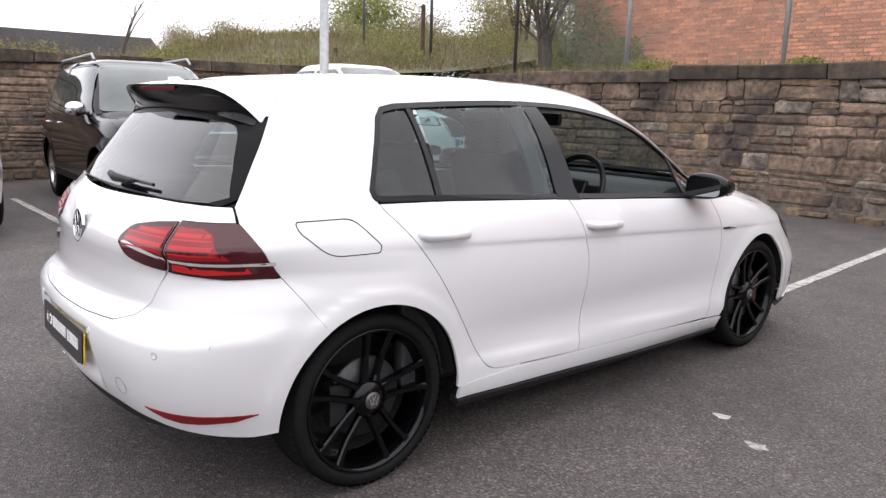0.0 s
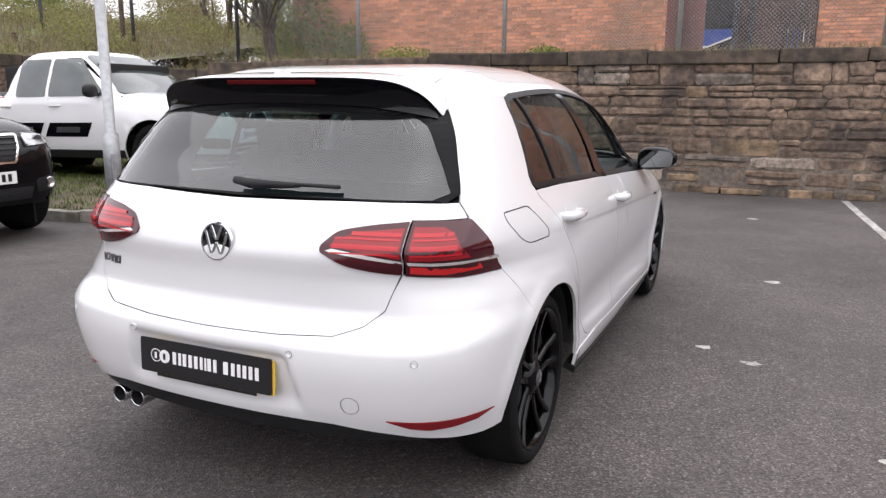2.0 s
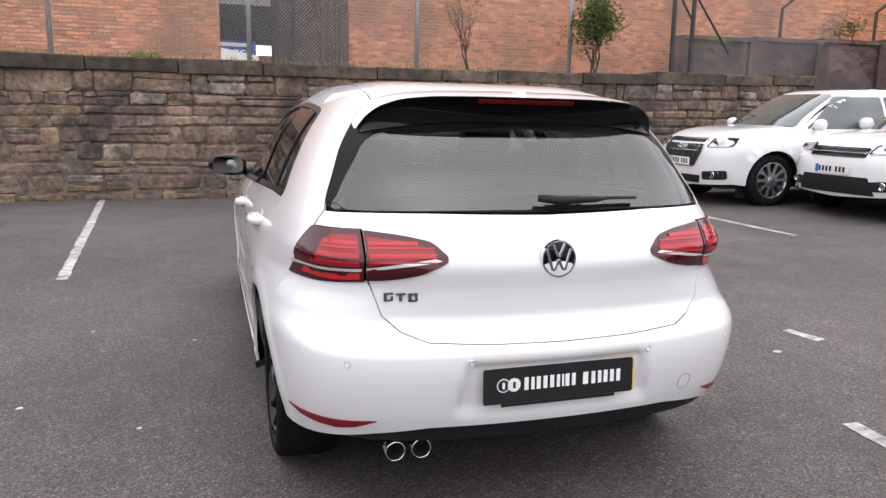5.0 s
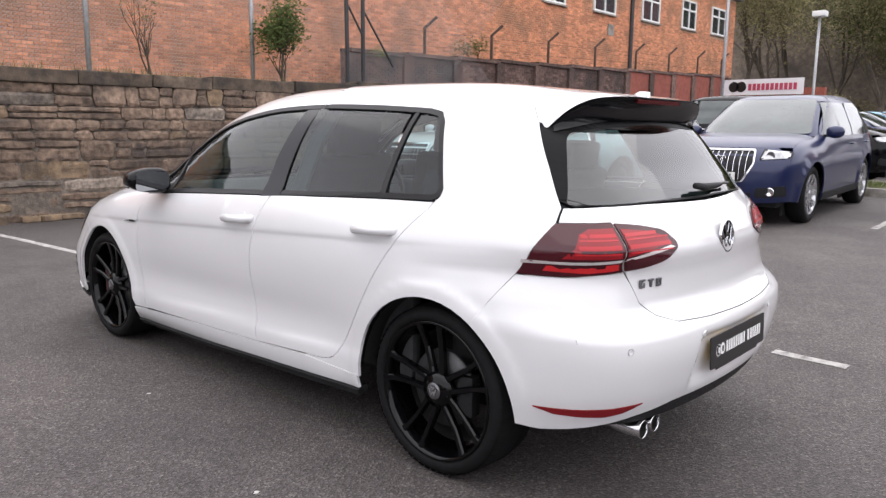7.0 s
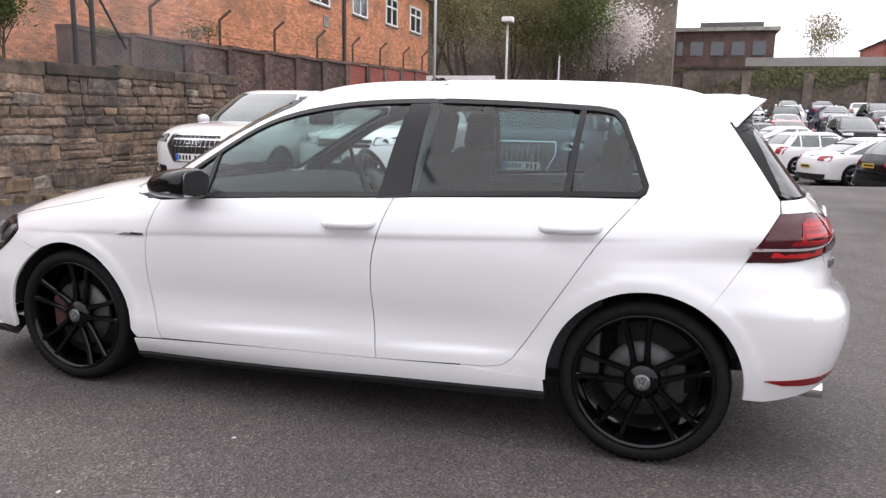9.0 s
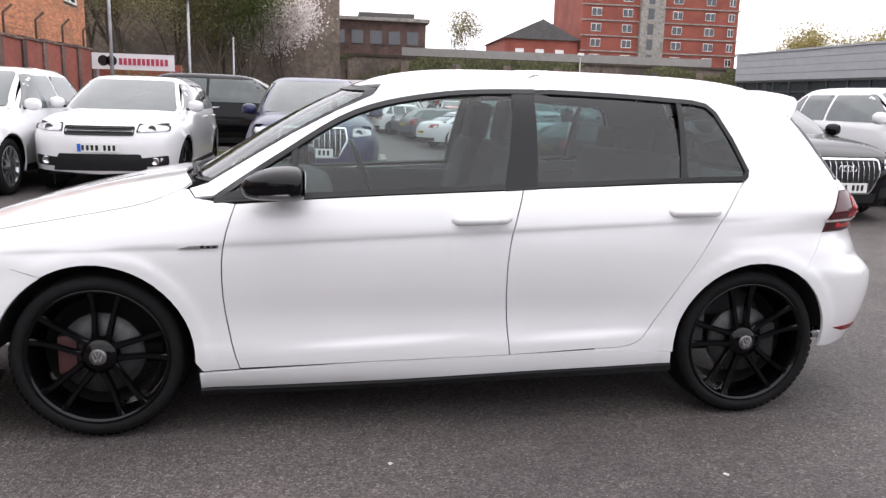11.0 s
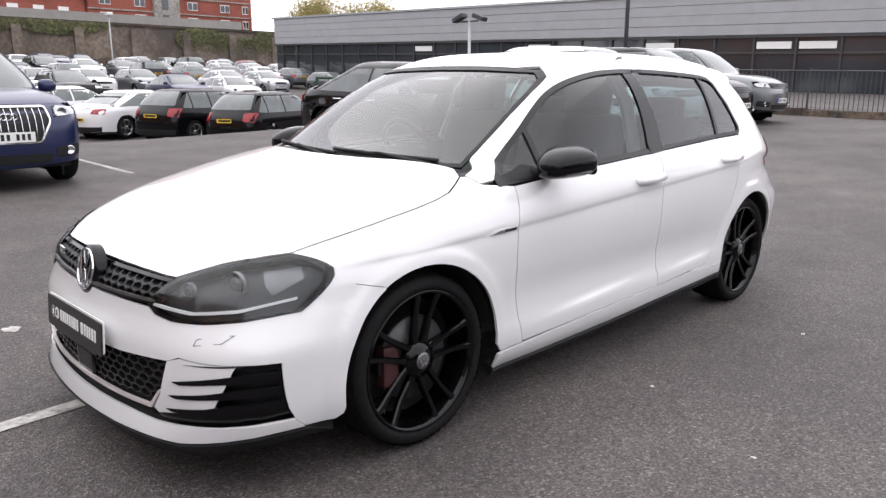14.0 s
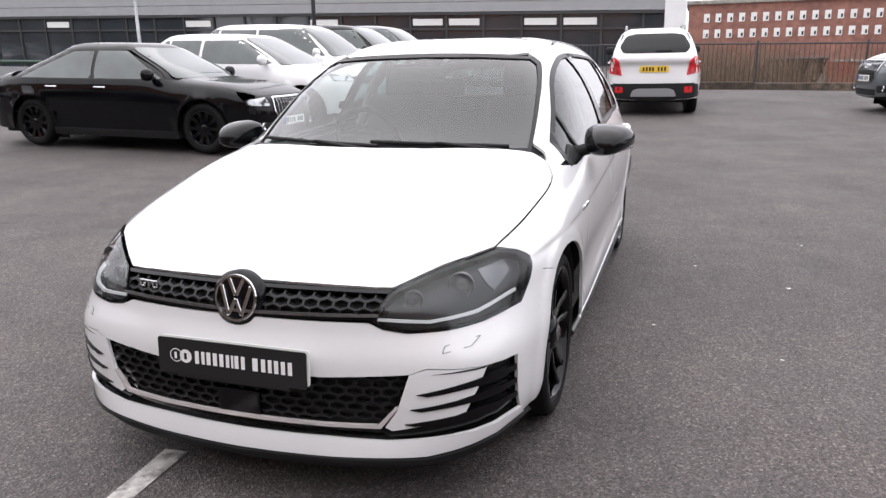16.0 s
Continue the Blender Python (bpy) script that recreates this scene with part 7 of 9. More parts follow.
    if step < 0.13:
        if grille == "tall":
            for i in range(11):
                x = (-1 + 2 * (i + 0.5) / 11) * gw * 0.86
                S.panel("grille_bar", [(x - 0.0032, z0 + 0.04 + 0.15 * max(0, abs(x) - gw * 0.6)), (x - 0.0032, z1 - 0.03), (x + 0.0032, z1 - 0.03), (x + 0.0032, z0 + 0.04 + 0.15 * max(0, abs(x) - gw * 0.6))], "front", CHROME, gr_, which="low", lift=0.014, step=0.06, depth=0.01)
            for i in range(4):
                bm = bm_lathe([(0.0, 0.030), (0.006, 0.034), (0.0, 0.038)], 20, axis="y")
                bm.transform(Matrix.Translation(((i - 1.5) * 0.052, float(S.point("front", [(0, z1 - 0.11)], "low")[0][1]) + 0.016, z1 - 0.11)))
                part("badge_ring", bm, CHROME, gr_)
        else:
            for i in range(4 if grille == "bars" else 5):
                z = z0 + (z1 - z0) * (i + 0.7) / (4.4 if grille == "bars" else 5.4)
                gw2 = gw * (0.76 + 0.34 * (z - z0) / (z1 - z0)) if grille == "split" else gw * 1.04
                S.panel("grille_bar", [(gw2, z - 0.006), (-gw2, z - 0.006), (-gw2, z + 0.006), (gw2, z + 0.006)], "front", GLOSSBLACK if grille == "bars" else TRIM, gr_, which="low", lift=0.012, step=0.2, depth=0.01)
            if grille == "split":
                bm = bm_lathe([(0.0, 0.055), (0.01, 0.062), (0.0, 0.07)], 24, axis="y")
                bm.transform(Matrix.Translation((0, float(S.point("front", [(0, (z0 + z1) / 2)], "low")[0][1]) + 0.02, (z0 + z1) / 2)))
                part("badge_ring", bm, CHROME, gr_)
    S.panel("lower_inlet", rounded([(c * (0.52 if chin < 0.2 else 0.70), clear + 0.05), (c * (0.55 if chin < 0.2 else 0.60), clear + chin), (-c * (0.55 if chin < 0.2 else 0.60), clear + chin), (-c * (0.52 if chin < 0.2 else 0.70), clear + 0.05)], 0.02), "front", MATTBLACK, root, which="low", lift=0.006, step=step, depth=0.01)
    S.panel("rear_diffuser", [(c * 0.96, clear + 0.06), (c * 0.99, clear + skirt), (-c * 0.99, clear + skirt), (-c * 0.96, clear + 0.06), (0, clear + 0.02)], "rear", MATTBLACK, root, which="low", lift=0.008, step=step, depth=0.03)
    if rounded_tail:
        S.panel("skid_plate", rounded([(c * 0.56, clear + 0.10), (c * 0.50, clear + 0.22), (c * 0.36, clear + 0.25), (-c * 0.36, clear + 0.25), (-c * 0.50, clear + 0.22), (-c * 0.56, clear + 0.10)], 0.03), "rear", SILVERP, root, which="low", lift=0.016, step=step, depth=0.02)
        S.panel("chrome_strip", rounded([(c * 0.46, belt - 0.085), (c * 0.46, belt - 0.055), (-c * 0.46, belt - 0.055), (-c * 0.46, belt - 0.085)], 0.01), "rear", CHROME, root, which="low", lift=0.014, step=step)
    pz = z0 + 0.075 if grille == "tall" else clear + max(0.26, chin + 0.08)
    for nm, sgn, zz, colour in (("front_plate", 1, pz, plates[0]), ("rear_plate", -1, belt - 0.20 if kind == "suv" else 0.62, plates[1])):
        q = S.point("front" if sgn > 0 else "rear", [(0, zz)], "low")[0]
        m = Matrix.Translation((0, q[1] + sgn * 0.022, zz)) @ Matrix.Rotation(radians(180 if sgn > 0 else 0), 4, "Z") @ Matrix.Rotation(radians(90), 4, "X")
        plate(nm, 0.52, 0.111, m, PLATEWHITE if colour == "white" else PLATEYELLOW, root, word_bars(-0.205, 0.235, -0.034, 0.034, CHARS, PLATEBLACK) if step < 0.13 else [(-0.2, 0.23, -0.03, 0.03, PLATEBLACK)])
        if sgn > 0 and step < 0.13:
            part("plate_band", bm_box((0.045, 0.10, 0.002), (-0.235, 0, 0.005)), PLATEBLUE, root).data.transform(m)
    if rails:
        for s in (1, -1):
            zt_ = H + 0.045
            part("roof_rail", bm_tube([(s * gx * 1.05, wst - 0.25, H - 0.03), (s * gx * 1.05, wst - 0.38, zt_), (s * gx * 1.05, rgt + 0.35, zt_), (s * gx * 1.05, rgt + 0.22, H - 0.03)], 0.018, 8), STEEL, root, smooth=True)
    part("underbody", bm_box((W * 0.74, Lf + Lr - 0.5, 0.30), (0, (Lf - Lr) / 2, clear + 0.12), bevel=0.03), UNDER, root)
    part("cabin_core", bm_box((W * 0.62, wb * 0.6, H - belt - 0.16), (0, (wst + rgt) / 2 - 0.05, (H + belt) / 2 - 0.10), bevel=0.03), UNDER, root)
    for s in (1, -1) if step < 0.13 else ():
        for hy, hz in hubs:
            part("arch_liner", bm_box((0.02, ar * 2, ar * 1.7), (s * W * 0.36, hy, hz + 0.1)), UNDER, root)
    hd = radians(heading)
    a, b = lay(at[0] + 1.3 * math.cos(hd), at[1] + 1.3 * math.sin(hd)), lay(at[0] - 1.3 * math.cos(hd), at[1] - 1.3 * math.sin(hd))
    root.matrix_basis = Matrix.Translation((at[0], at[1], (a + b) / 2 + dz)) @ Matrix.Rotation(hd - math.pi / 2, 4, "Z") @ Matrix.Rotation(math.atan2(a - b, 2.6), 4, "X")
    return root


SUV = dict(Lf=2.32, Lr=2.31, W=1.90, H=1.66, wb=2.81, R=0.37, hood_f=0.99, hood_r=1.12, belt=1.07, wsb=1.05, wst=0.30, rgb=-2.12, rgt=-1.68, kind="suv", clear=0.27)
EVO = dict(Lf=2.16, Lr=2.20, W=1.96, H=1.60, wb=2.66, R=0.365, hood_f=0.95, hood_r=1.09, belt=1.09, wsb=0.98, wst=0.22, rgb=-2.0, rgt=-1.62, kind="suv", clear=0.28, grille="bars", chin=0.27, lamps=(0.815, 0.945))
RRS = dict(Lf=2.36, Lr=2.44, W=2.00, H=1.78, wb=2.92, R=0.385, hood_f=1.00, hood_r=1.16, belt=1.15, wsb=1.08, wst=0.40, rgb=-2.30, rgt=-1.95, kind="suv", clear=0.30, grille="bars")
PICK = dict(Lf=2.42, Lr=2.78, W=1.87, H=1.86, wb=3.10, R=0.39, hood_f=1.04, hood_r=1.20, belt=1.15, wsb=1.02, wst=0.36, kind="suv", clear=0.36)
SAL = dict(Lf=2.38, Lr=2.52, W=1.87, H=1.49, wb=2.97, R=0.345, hood_f=0.80, hood_r=1.00, belt=0.98, wsb=1.05, wst=0.25, rgb=-1.98, rgt=-1.08, kind="saloon", clear=0.20)
HATCHB = dict(Lf=2.10, Lr=2.05, W=1.78, H=1.46, wb=2.60, R=0.31, hood_f=0.78, hood_r=0.98, belt=0.95, wsb=1.0, wst=0.30, rgb=-1.90, rgt=-1.50, kind="suv", clear=0.20)

# row nose-on beyond the hatchback's flank
vehicle("suv", "dark metallic blue suv with a tall chrome grille", BLUEP, (8.85, 0.70), 181, grille="tall", spokes=10, **SUV)
vehicle("suv", "white compact suv with black lower trim", WHITE, (8.75, 3.42), 180, rim=GLOSSBLACK, **EVO)
vehicle("suv", "white suv with a tall chrome grille beside the stone wall", WHITE, (8.05, 5.40), 179, grille="tall", spokes=10, **SUV)
vehicle("suv", "black luxury suv parked side-on behind the front row", BLACKP, (14.3, 2.35), 268, rim=GLOSSBLACK, **RRS)
# pickups by the grass island
vehicle("pickup", "black double-cab pickup with a hardtop and roof bars", BLACKP, (-7.15, 0.62), -4, rgb=-2.62, rgt=-2.35, grille="split", rails=True, mirror=CHROME, group="parked pickups", category="pickup truck", **PICK)
vehicle("pickup", "white double-cab pickup with an open load bed", WHITE, (-7.15, 3.98), 4, rgb=-1.12, rgt=-0.86, grille="split", dz=0.24, decal=True, mirror=MATTBLACK, spokes=6, group="parked pickups", category="pickup truck", **{**PICK, "kind": "pickup", "H": 1.74, "belt": 1.12, "hood_r": 1.16, "hood_f": 1.0})
vehicle("suv", "white suv with grey alloy wheels beside a bay line", WHITE, (-7.30, -2.25), 0, grille="bars", **SUV)
# row behind
vehicle("saloon", "gloss black saloon with black alloy wheels", BLACKP, (6.55, -5.55), 180, rim=GLOSSBLACK, spokes=10, grille="tall", **SAL)
vehicle("suv", "white compact suv with black wheels in the far row", WHITE, (6.15, -7.95), 180, rim=GLOSSBLACK, **EVO)
vehicle("suv", "white large suv in the far row", WHITE, (6.5, -10.35), 180, **RRS)
vehicle("suv", "black large suv with a bright grille in the far row", BLACKP, (6.6, -12.9), 180, **RRS)
vehicle("suv", "dark grey large suv at the end of the far row", GREYP, (6.8, -15.4), 180, rim=GLOSSBLACK, **RRS)
vehicle("suv", "white small suv with dark bumpers seen from behind", WHITE, (-0.42, -12.75), 274, tail=(0.74, 1.09), skirt=0.34, rails=True, glass=SMOKEGLASS, mirror=MATTBLACK, rounded_tail=True, **{**SUV, "W": 1.73, "H": 1.60, "Lf": 2.10, "Lr": 2.14, "wb": 2.55})
vehicle("suv", "dark grey suv with a chrome grille near the railing", GREYP, (-6.6, -12.4), 10, grille="tall", **SUV)

# ---- brick buildings behind the stone wall ----
def wall_box(name, x0, x1, y0, y1, z0, z1, material, parent):
    return part(name, bm_box((x1 - x0, y1 - y0, z1 - z0), ((x0 + x1) / 2, (y0 + y1) / 2, (z0 + z1) / 2)), material, parent)


def brick_face(parent, x0, x1, y, z0, z1, material, near=0, holes=(), L=0.225, H=0.0755, seed=3, proud=0.008):
    """Stretcher bricks on a face towards -y: the first few single, the rest in one piece."""
    rnd = random.Random(seed)
    v_, f_ = [], []
    proto = None
    rows = int((z1 - z0) / H)
    items = []
    for r in range(rows):
        z = z0 + r * H
        x = x0 - (L / 2 if r % 2 else 0)
        while x < x1:
            a, b = max(x, x0), min(x + L - 0.011, x1)
            if b - a > 0.03 and not any(h[0] < (a + b) / 2 < h[1] and h[2] < z + H / 2 < h[3] for h in holes):
                items.append((a, b, z))
            x += L
    items.sort(key=lambda q: q[2] * 3 + abs(q[0] + 3) * 0.2)
    for i, (a, b, z) in enumerate(items):
        if i < near and abs((b - a) - (L - 0.011)) < 1e-6:
            if proto is None:
                proto = bpy.data.meshes.new("brick")
                w, h, d = (L - 0.011) / 2, H - 0.011, proud
                vv = [(-w, 0, 0), (w, 0, 0), (w, 0, h), (-w, 0, h), (-w + 0.003, -d, 0.003), (w - 0.003, -d, 0.003), (w - 0.003, -d, h - 0.003), (-w + 0.003, -d, h - 0.003)]
                proto.from_pydata(vv, [], [(4, 5, 6, 7), (0, 1, 5, 4), (1, 2, 6, 5), (2, 3, 7, 6), (3, 0, 4, 7)])
                proto.materials.append(material)
            ob = new("brick", proto)
            ob.parent = parent
            ob.location = ((a + b) / 2, y + rnd.uniform(-0.0015, 0.0015), z)
            continue
        k = len(v_)
        d = proud + rnd.uniform(-0.002, 0.002)
        v_ += [(a, y, z), (b, y, z), (b, y, z + H - 0.011), (a, y, z + H - 0.011), (a + 0.003, y - d, z + 0.003), (b - 0.003, y - d, z + 0.003), (b - 0.003, y - d, z + H - 0.014), (a + 0.003, y - d, z + H - 0.014)]
        f_ += [tuple(q + k for q in g) for g in ((4, 5, 6, 7), (0, 1, 5, 4), (1, 2, 6, 5), (2, 3, 7, 6), (3, 0, 4, 7))]
    tagged(mesh_ob("brickwork", v_, f_, material, parent), kind="stuff")


left_b = tagged(new("brick_building"), "orange brick building with a plain blank wall", "building")
wall_box("wall", -9.9, -0.74, 12.32, 20.0, 1.6, 6.4, BRICKMORTAR, left_b)
wall_box("side_wall", -0.74, -0.73, 12.34, 20.0, 1.6, 6.4, REDBRICK, left_b)
wall_box("roof", -10.1, -0.5, 12.1, 20.2, 6.4, 6.6, SLATE, left_b)
brick_face(left_b, -9.9, -0.74, 12.315, 1.9, 5.2, BRICK, 190, seed=4)
right_b = tagged(new("brick_building"), "long orange brick building with white framed windows", "building")
WINS = [(20.4, 21.8), (23.95, 25.6), (28.0, 29.6), (32.0, 33.5), (35.5, 37.2)]
wall_box("wall", 2.06, 38.6, 13.0, 22.0, 1.6, 8.2, BRICKMORTAR, right_b)
wall_box("roof", 1.8, 38.9, 12.7, 22.3, 8.2, 8.5, SLATE, right_b)
brick_face(right_b, 2.06, 16.0, 12.995, 1.9, 5.4, BRICK, 190, seed=5)
brick_face(right_b, 16.0, 38.6, 12.995, 2.9, 8.15, BRICK, 0, holes=[(a - 0.1, b + 0.1, 5.85 + 0.010 * (a - 20), 7.6) for a, b in WINS], seed=6)
for a, b in WINS:
    z0 = 5.92 + 0.020 * (a - 20)
    win = new("window")
    win.parent = right_b
    part("pane", bm_box((b - a, 0.02, 1.25), ((a + b) / 2, 12.99, z0 + 0.63)), DARKGLASS, win)
    for x in (a, (a + b) / 2, b):
        part("window_frame", bm_box((0.08, 0.07, 1.3), (x, 12.97, z0 + 0.63), bevel=0.01), WHITEFRAME, win)
    for z in (z0, z0 + 0.85, z0 + 1.27):
        part("window_frame", bm_box((b - a, 0.07, 0.08), ((a + b) / 2, 12.968, z), bevel=0.01), WHITEFRAME, win)
    part("window_sill", bm_box((b - a + 0.2, 0.14, 0.06), ((a + b) / 2, 12.95, z0 - 0.07), bevel=0.01), CONCRETE, win)
part("drainpipe", bm_tube([(27.0, 12.93, 2.5), (27.0, 12.93, 8.1)], 0.09, 10), DARKSTEEL, right_b)
part("wall_vent", bm_box((0.45, 0.06, 0.45), (25.3, 12.97, 5.35), bevel=0.01), CONCRETE, right_b)
# timber-clad recess between the two blocks
shed = tagged(new("timber_lean_to"), "dark brown timber and brick lean-to between the buildings", "lean-to")
wall_box("wall", 0.52, 1.45, 12.9, 15.0, 1.6, 6.0, DARKBRICK, shed)
for k in range(6):
    part("plank", bm_box((0.088, 0.04, 4.2), (1.50 + k * 0.096, 12.85 + 0.02 * (k % 2), 3.9), bevel=0.005), TIMBER, shed)
part("post", bm_box((0.10, 0.10, 4.2), (0.56, 12.82, 3.9), bevel=0.01), DARKSTEEL, shed)
part("post", bm_box((0.07, 0.07, 4.2), (0.86, 12.84, 3.9), bevel=0.01), DARKSTEEL, shed)

# tyre shop far down the alley
shop = tagged(new("tyre_shop"), "low tyre shop with a blue fascia sign", "shop")
sx, sy = -1.0, 46.0
part("wall", bm_box((16, 5, 4.0), (sx, sy + 2.6, 2.6)), REDBRICK, shop)
part("roof", bm_prism([(-8.3, 0), (8.3, 0), (8.3, 2.0), (-6.5, 2.0)], 4.0, Matrix.Translation((sx, sy + 0.2, 5.25)) @ Matrix.Rotation(radians(60), 4, "X")), SLATE, shop)
sign = part("fascia_sign", bm_box((9.0, 0.15, 1.5), (sx - 1.4, sy - 0.1, 4.7), bevel=0.02), BLUESIGN, shop, "blue fascia sign with white word")
txt = bpy.data.curves.new("sign_text", "FONT")
txt.body, txt.size, txt.extrude, txt.align_x = "TYRES", 0.95, 0.01, "CENTER"
txt.materials.append(INK)
tob = new("sign_text", txt)
tob.parent = sign
tob.matrix_basis = Matrix.Translation((sx + 1.2, sy - 0.2, 4.25)) @ Matrix.Rotation(radians(90), 4, "X")
for x0, x1, z in ((-5.4, -3.6, 4.35), (-3.2, -1.6, 4.35), (-5.4, -2.4, 4.95), (-0.2, 2.6, 5.2)):
    part("sign_bar", bm_box((x1 - x0, 0.04, 0.22), (sx + (x0 + x1) / 2, sy - 0.19, z)), INK, sign)
part("chimney", bm_box((1.2, 1.0, 1.6), (sx - 4.5, sy + 3.5, 7.6), bevel=0.02), REDBRICK, shop)
part("chimney", bm_box((1.4, 1.0, 1.2), (sx - 1.2, sy + 3.5, 7.4), bevel=0.02), REDBRICK, shop)
van = tagged(new("white_van"), "white van with a sloping nose beside the shop", "van")
part("body", bm_prism(rounded([(0, 0), (0, 1.6), (2.2, 2.0), (4.2, 1.2), (4.9, 0.9), (4.9, 0)], 0.2), 1.9, Matrix.Translation((-1.5, 36.0, 2.2)) @ Matrix.Rotation(radians(90), 4, "X") @ Matrix.Scale(-1, 4, (1, 0, 0)) @ Matrix.Translation((-3, 0, 0))), WHITEWALL, van)
part("window", bm_prism([(2.3, 1.15), (2.35, 1.85), (3.9, 1.25)], 0.02, Matrix.Translation((-1.5, 34.05, 2.2)) @ Matrix.Rotation(radians(90), 4, "X") @ Matrix.Scale(-1, 4, (1, 0, 0)) @ Matrix.Translation((-3, 0, 0))), DARKGLASS, van)

# ---- sooty boundary wall with cranked posts ----
bw = tagged(new("wall_boundary"), "sooty red brick boundary wall with piers", "brick wall", kind="structure")


def bw_top(x):
    return 3.14 + 0.026 * (x - 10.4) + 0.0002 * (x - 10.4) ** 2


for k in range(12):
    x0, x1 = 9.9 + 2.05 * k, 9.9 + 2.05 * (k + 1)
    mt = REDBRICK if x0 > 24 else DARKBRICK
    zt = bw_top((x0 + x1) / 2)
    part("wall_core", bm_box((2.05, 0.35, zt + 0.2), ((x0 + x1) / 2, 11.75, zt / 2 - 0.1)), BRICKMORTAR if x0 < 0 else DARKBRICK, bw)
    if x0 < 24:
        brick_face(bw, x0, x1, 11.57, 0.35, zt - 0.1, DARKBRICK, 24 if k < 3 else 0, seed=20 + k)
    else:
        part("red_panel", bm_box((2.05, 0.03, zt - 0.3), ((x0 + x1) / 2, 11.56, zt / 2 + 0.15)), REDBRICK, bw)
    part("pier", bm_box((0.36, 0.46, zt + 0.05), (x1, 11.70, zt / 2)), DARKBRICK, bw)
    part("coping", bm_box((2.05, 0.46, 0.10), ((x0 + x1) / 2, 11.72, zt + 0.05), bevel=0.01), DARKBRICK, bw)
for k, x in enumerate((12.9, 15.95, 19.1, 22.2, 25.4, 28.4, 31.4, 34.2)):
    z = bw_top(x)
    bm = bm_tube([(x, 11.8, z - 0.1), (x, 11.8, z + 0.85), (x + 0.28, 11.6, z + 1.16)], 0.045, 8)
    tagged(part("fence_post", bm, RUST), "rusty cranked fence post on the boundary wall", "fence post", "cranked posts")
wires = bmesh.new()
for dz in (0.35, 0.75):
    bm_tube([(12.0, 11.78, bw_top(12) + dz), (34.2, 11.78, bw_top(34.2) + dz)], 0.006, 4, wires)
tagged(part("fence_wire", wires, RUST), "thin rusty strands between the cranked posts", "wire", kind="stuff")

# ---- mesh fence on the bank ----
for k, x in enumerate((-16.9, -13.6, -10.3, -7.0, -3.62, -0.25, 3.02, 6.42)):
    tagged(part("fence_post", bm_tube([(x, 10.65, 1.6), (x, 10.65, 5.6)], 0.045, 10), STEEL if x > -8 else DARKSTEEL, smooth=True), "tall grey steel fence post behind the wall", "fence post", "fence posts")
strut = tagged(new("fence_stay"), "paired dark steel posts with slanting stays", "fence post")
for pts in (((8.75, 10.3, 1.9), (8.72, 10.3, 4.15), (8.95, 10.3, 4.5)), ((9.22, 10.3, 1.9), (9.22, 10.3, 4.3), (9.05, 10.3, 4.6)), ((9.2, 10.3, 4.0), (10.3, 10.4, 2.75)), ((8.78, 10.3, 4.0), (9.2, 10.3, 3.4))):
    part("post", bm_tube(pts, 0.05 if len(pts) > 2 else 0.025, 8), DARKSTEEL, strut)
v_, f_ = [], []


def strand(a, b, r=0.0022):
    k = len(v_)
    d = (b - a).normalized()
    n = Vector((d.z, 0, -d.x)) * r
    v_.extend([a - n, a + n, b + n, b - n])
    f_.append((k, k + 1, k + 2, k + 3))


for i in range(330):
    x = -9.5 + i * 0.07
    strand(Vector((x - 1.6, 10.64, 1.9)), Vector((x + 1.6, 10.64, 5.1)))
    strand(Vector((x + 1.6, 10.645, 1.9)), Vector((x - 1.6, 10.645, 5.1)))
tagged(mesh_ob("fence_mesh", v_, f_, STEEL), "thin grey chain-link fence mesh", "fence mesh", kind="stuff")
# wire fence posts far left
for x, y, z0, z1 in ((-13.9, 10.6, 1.6, 4.0), (-15.4, 4.7 + 4.0, 1.4, 2.75), (-19.1, 11.0, 1.6, 3.3), (-21.5, 6.9, 1.2, 2.9), (-23.5, 8.2, 1.2, 3.2)):
    tagged(part("fence_post", bm_tube([(x, y, z0), (x, y, z1)], 0.06, 8), RUST), "dark weathered fence post behind the pickups", "fence post", "wire fence posts")

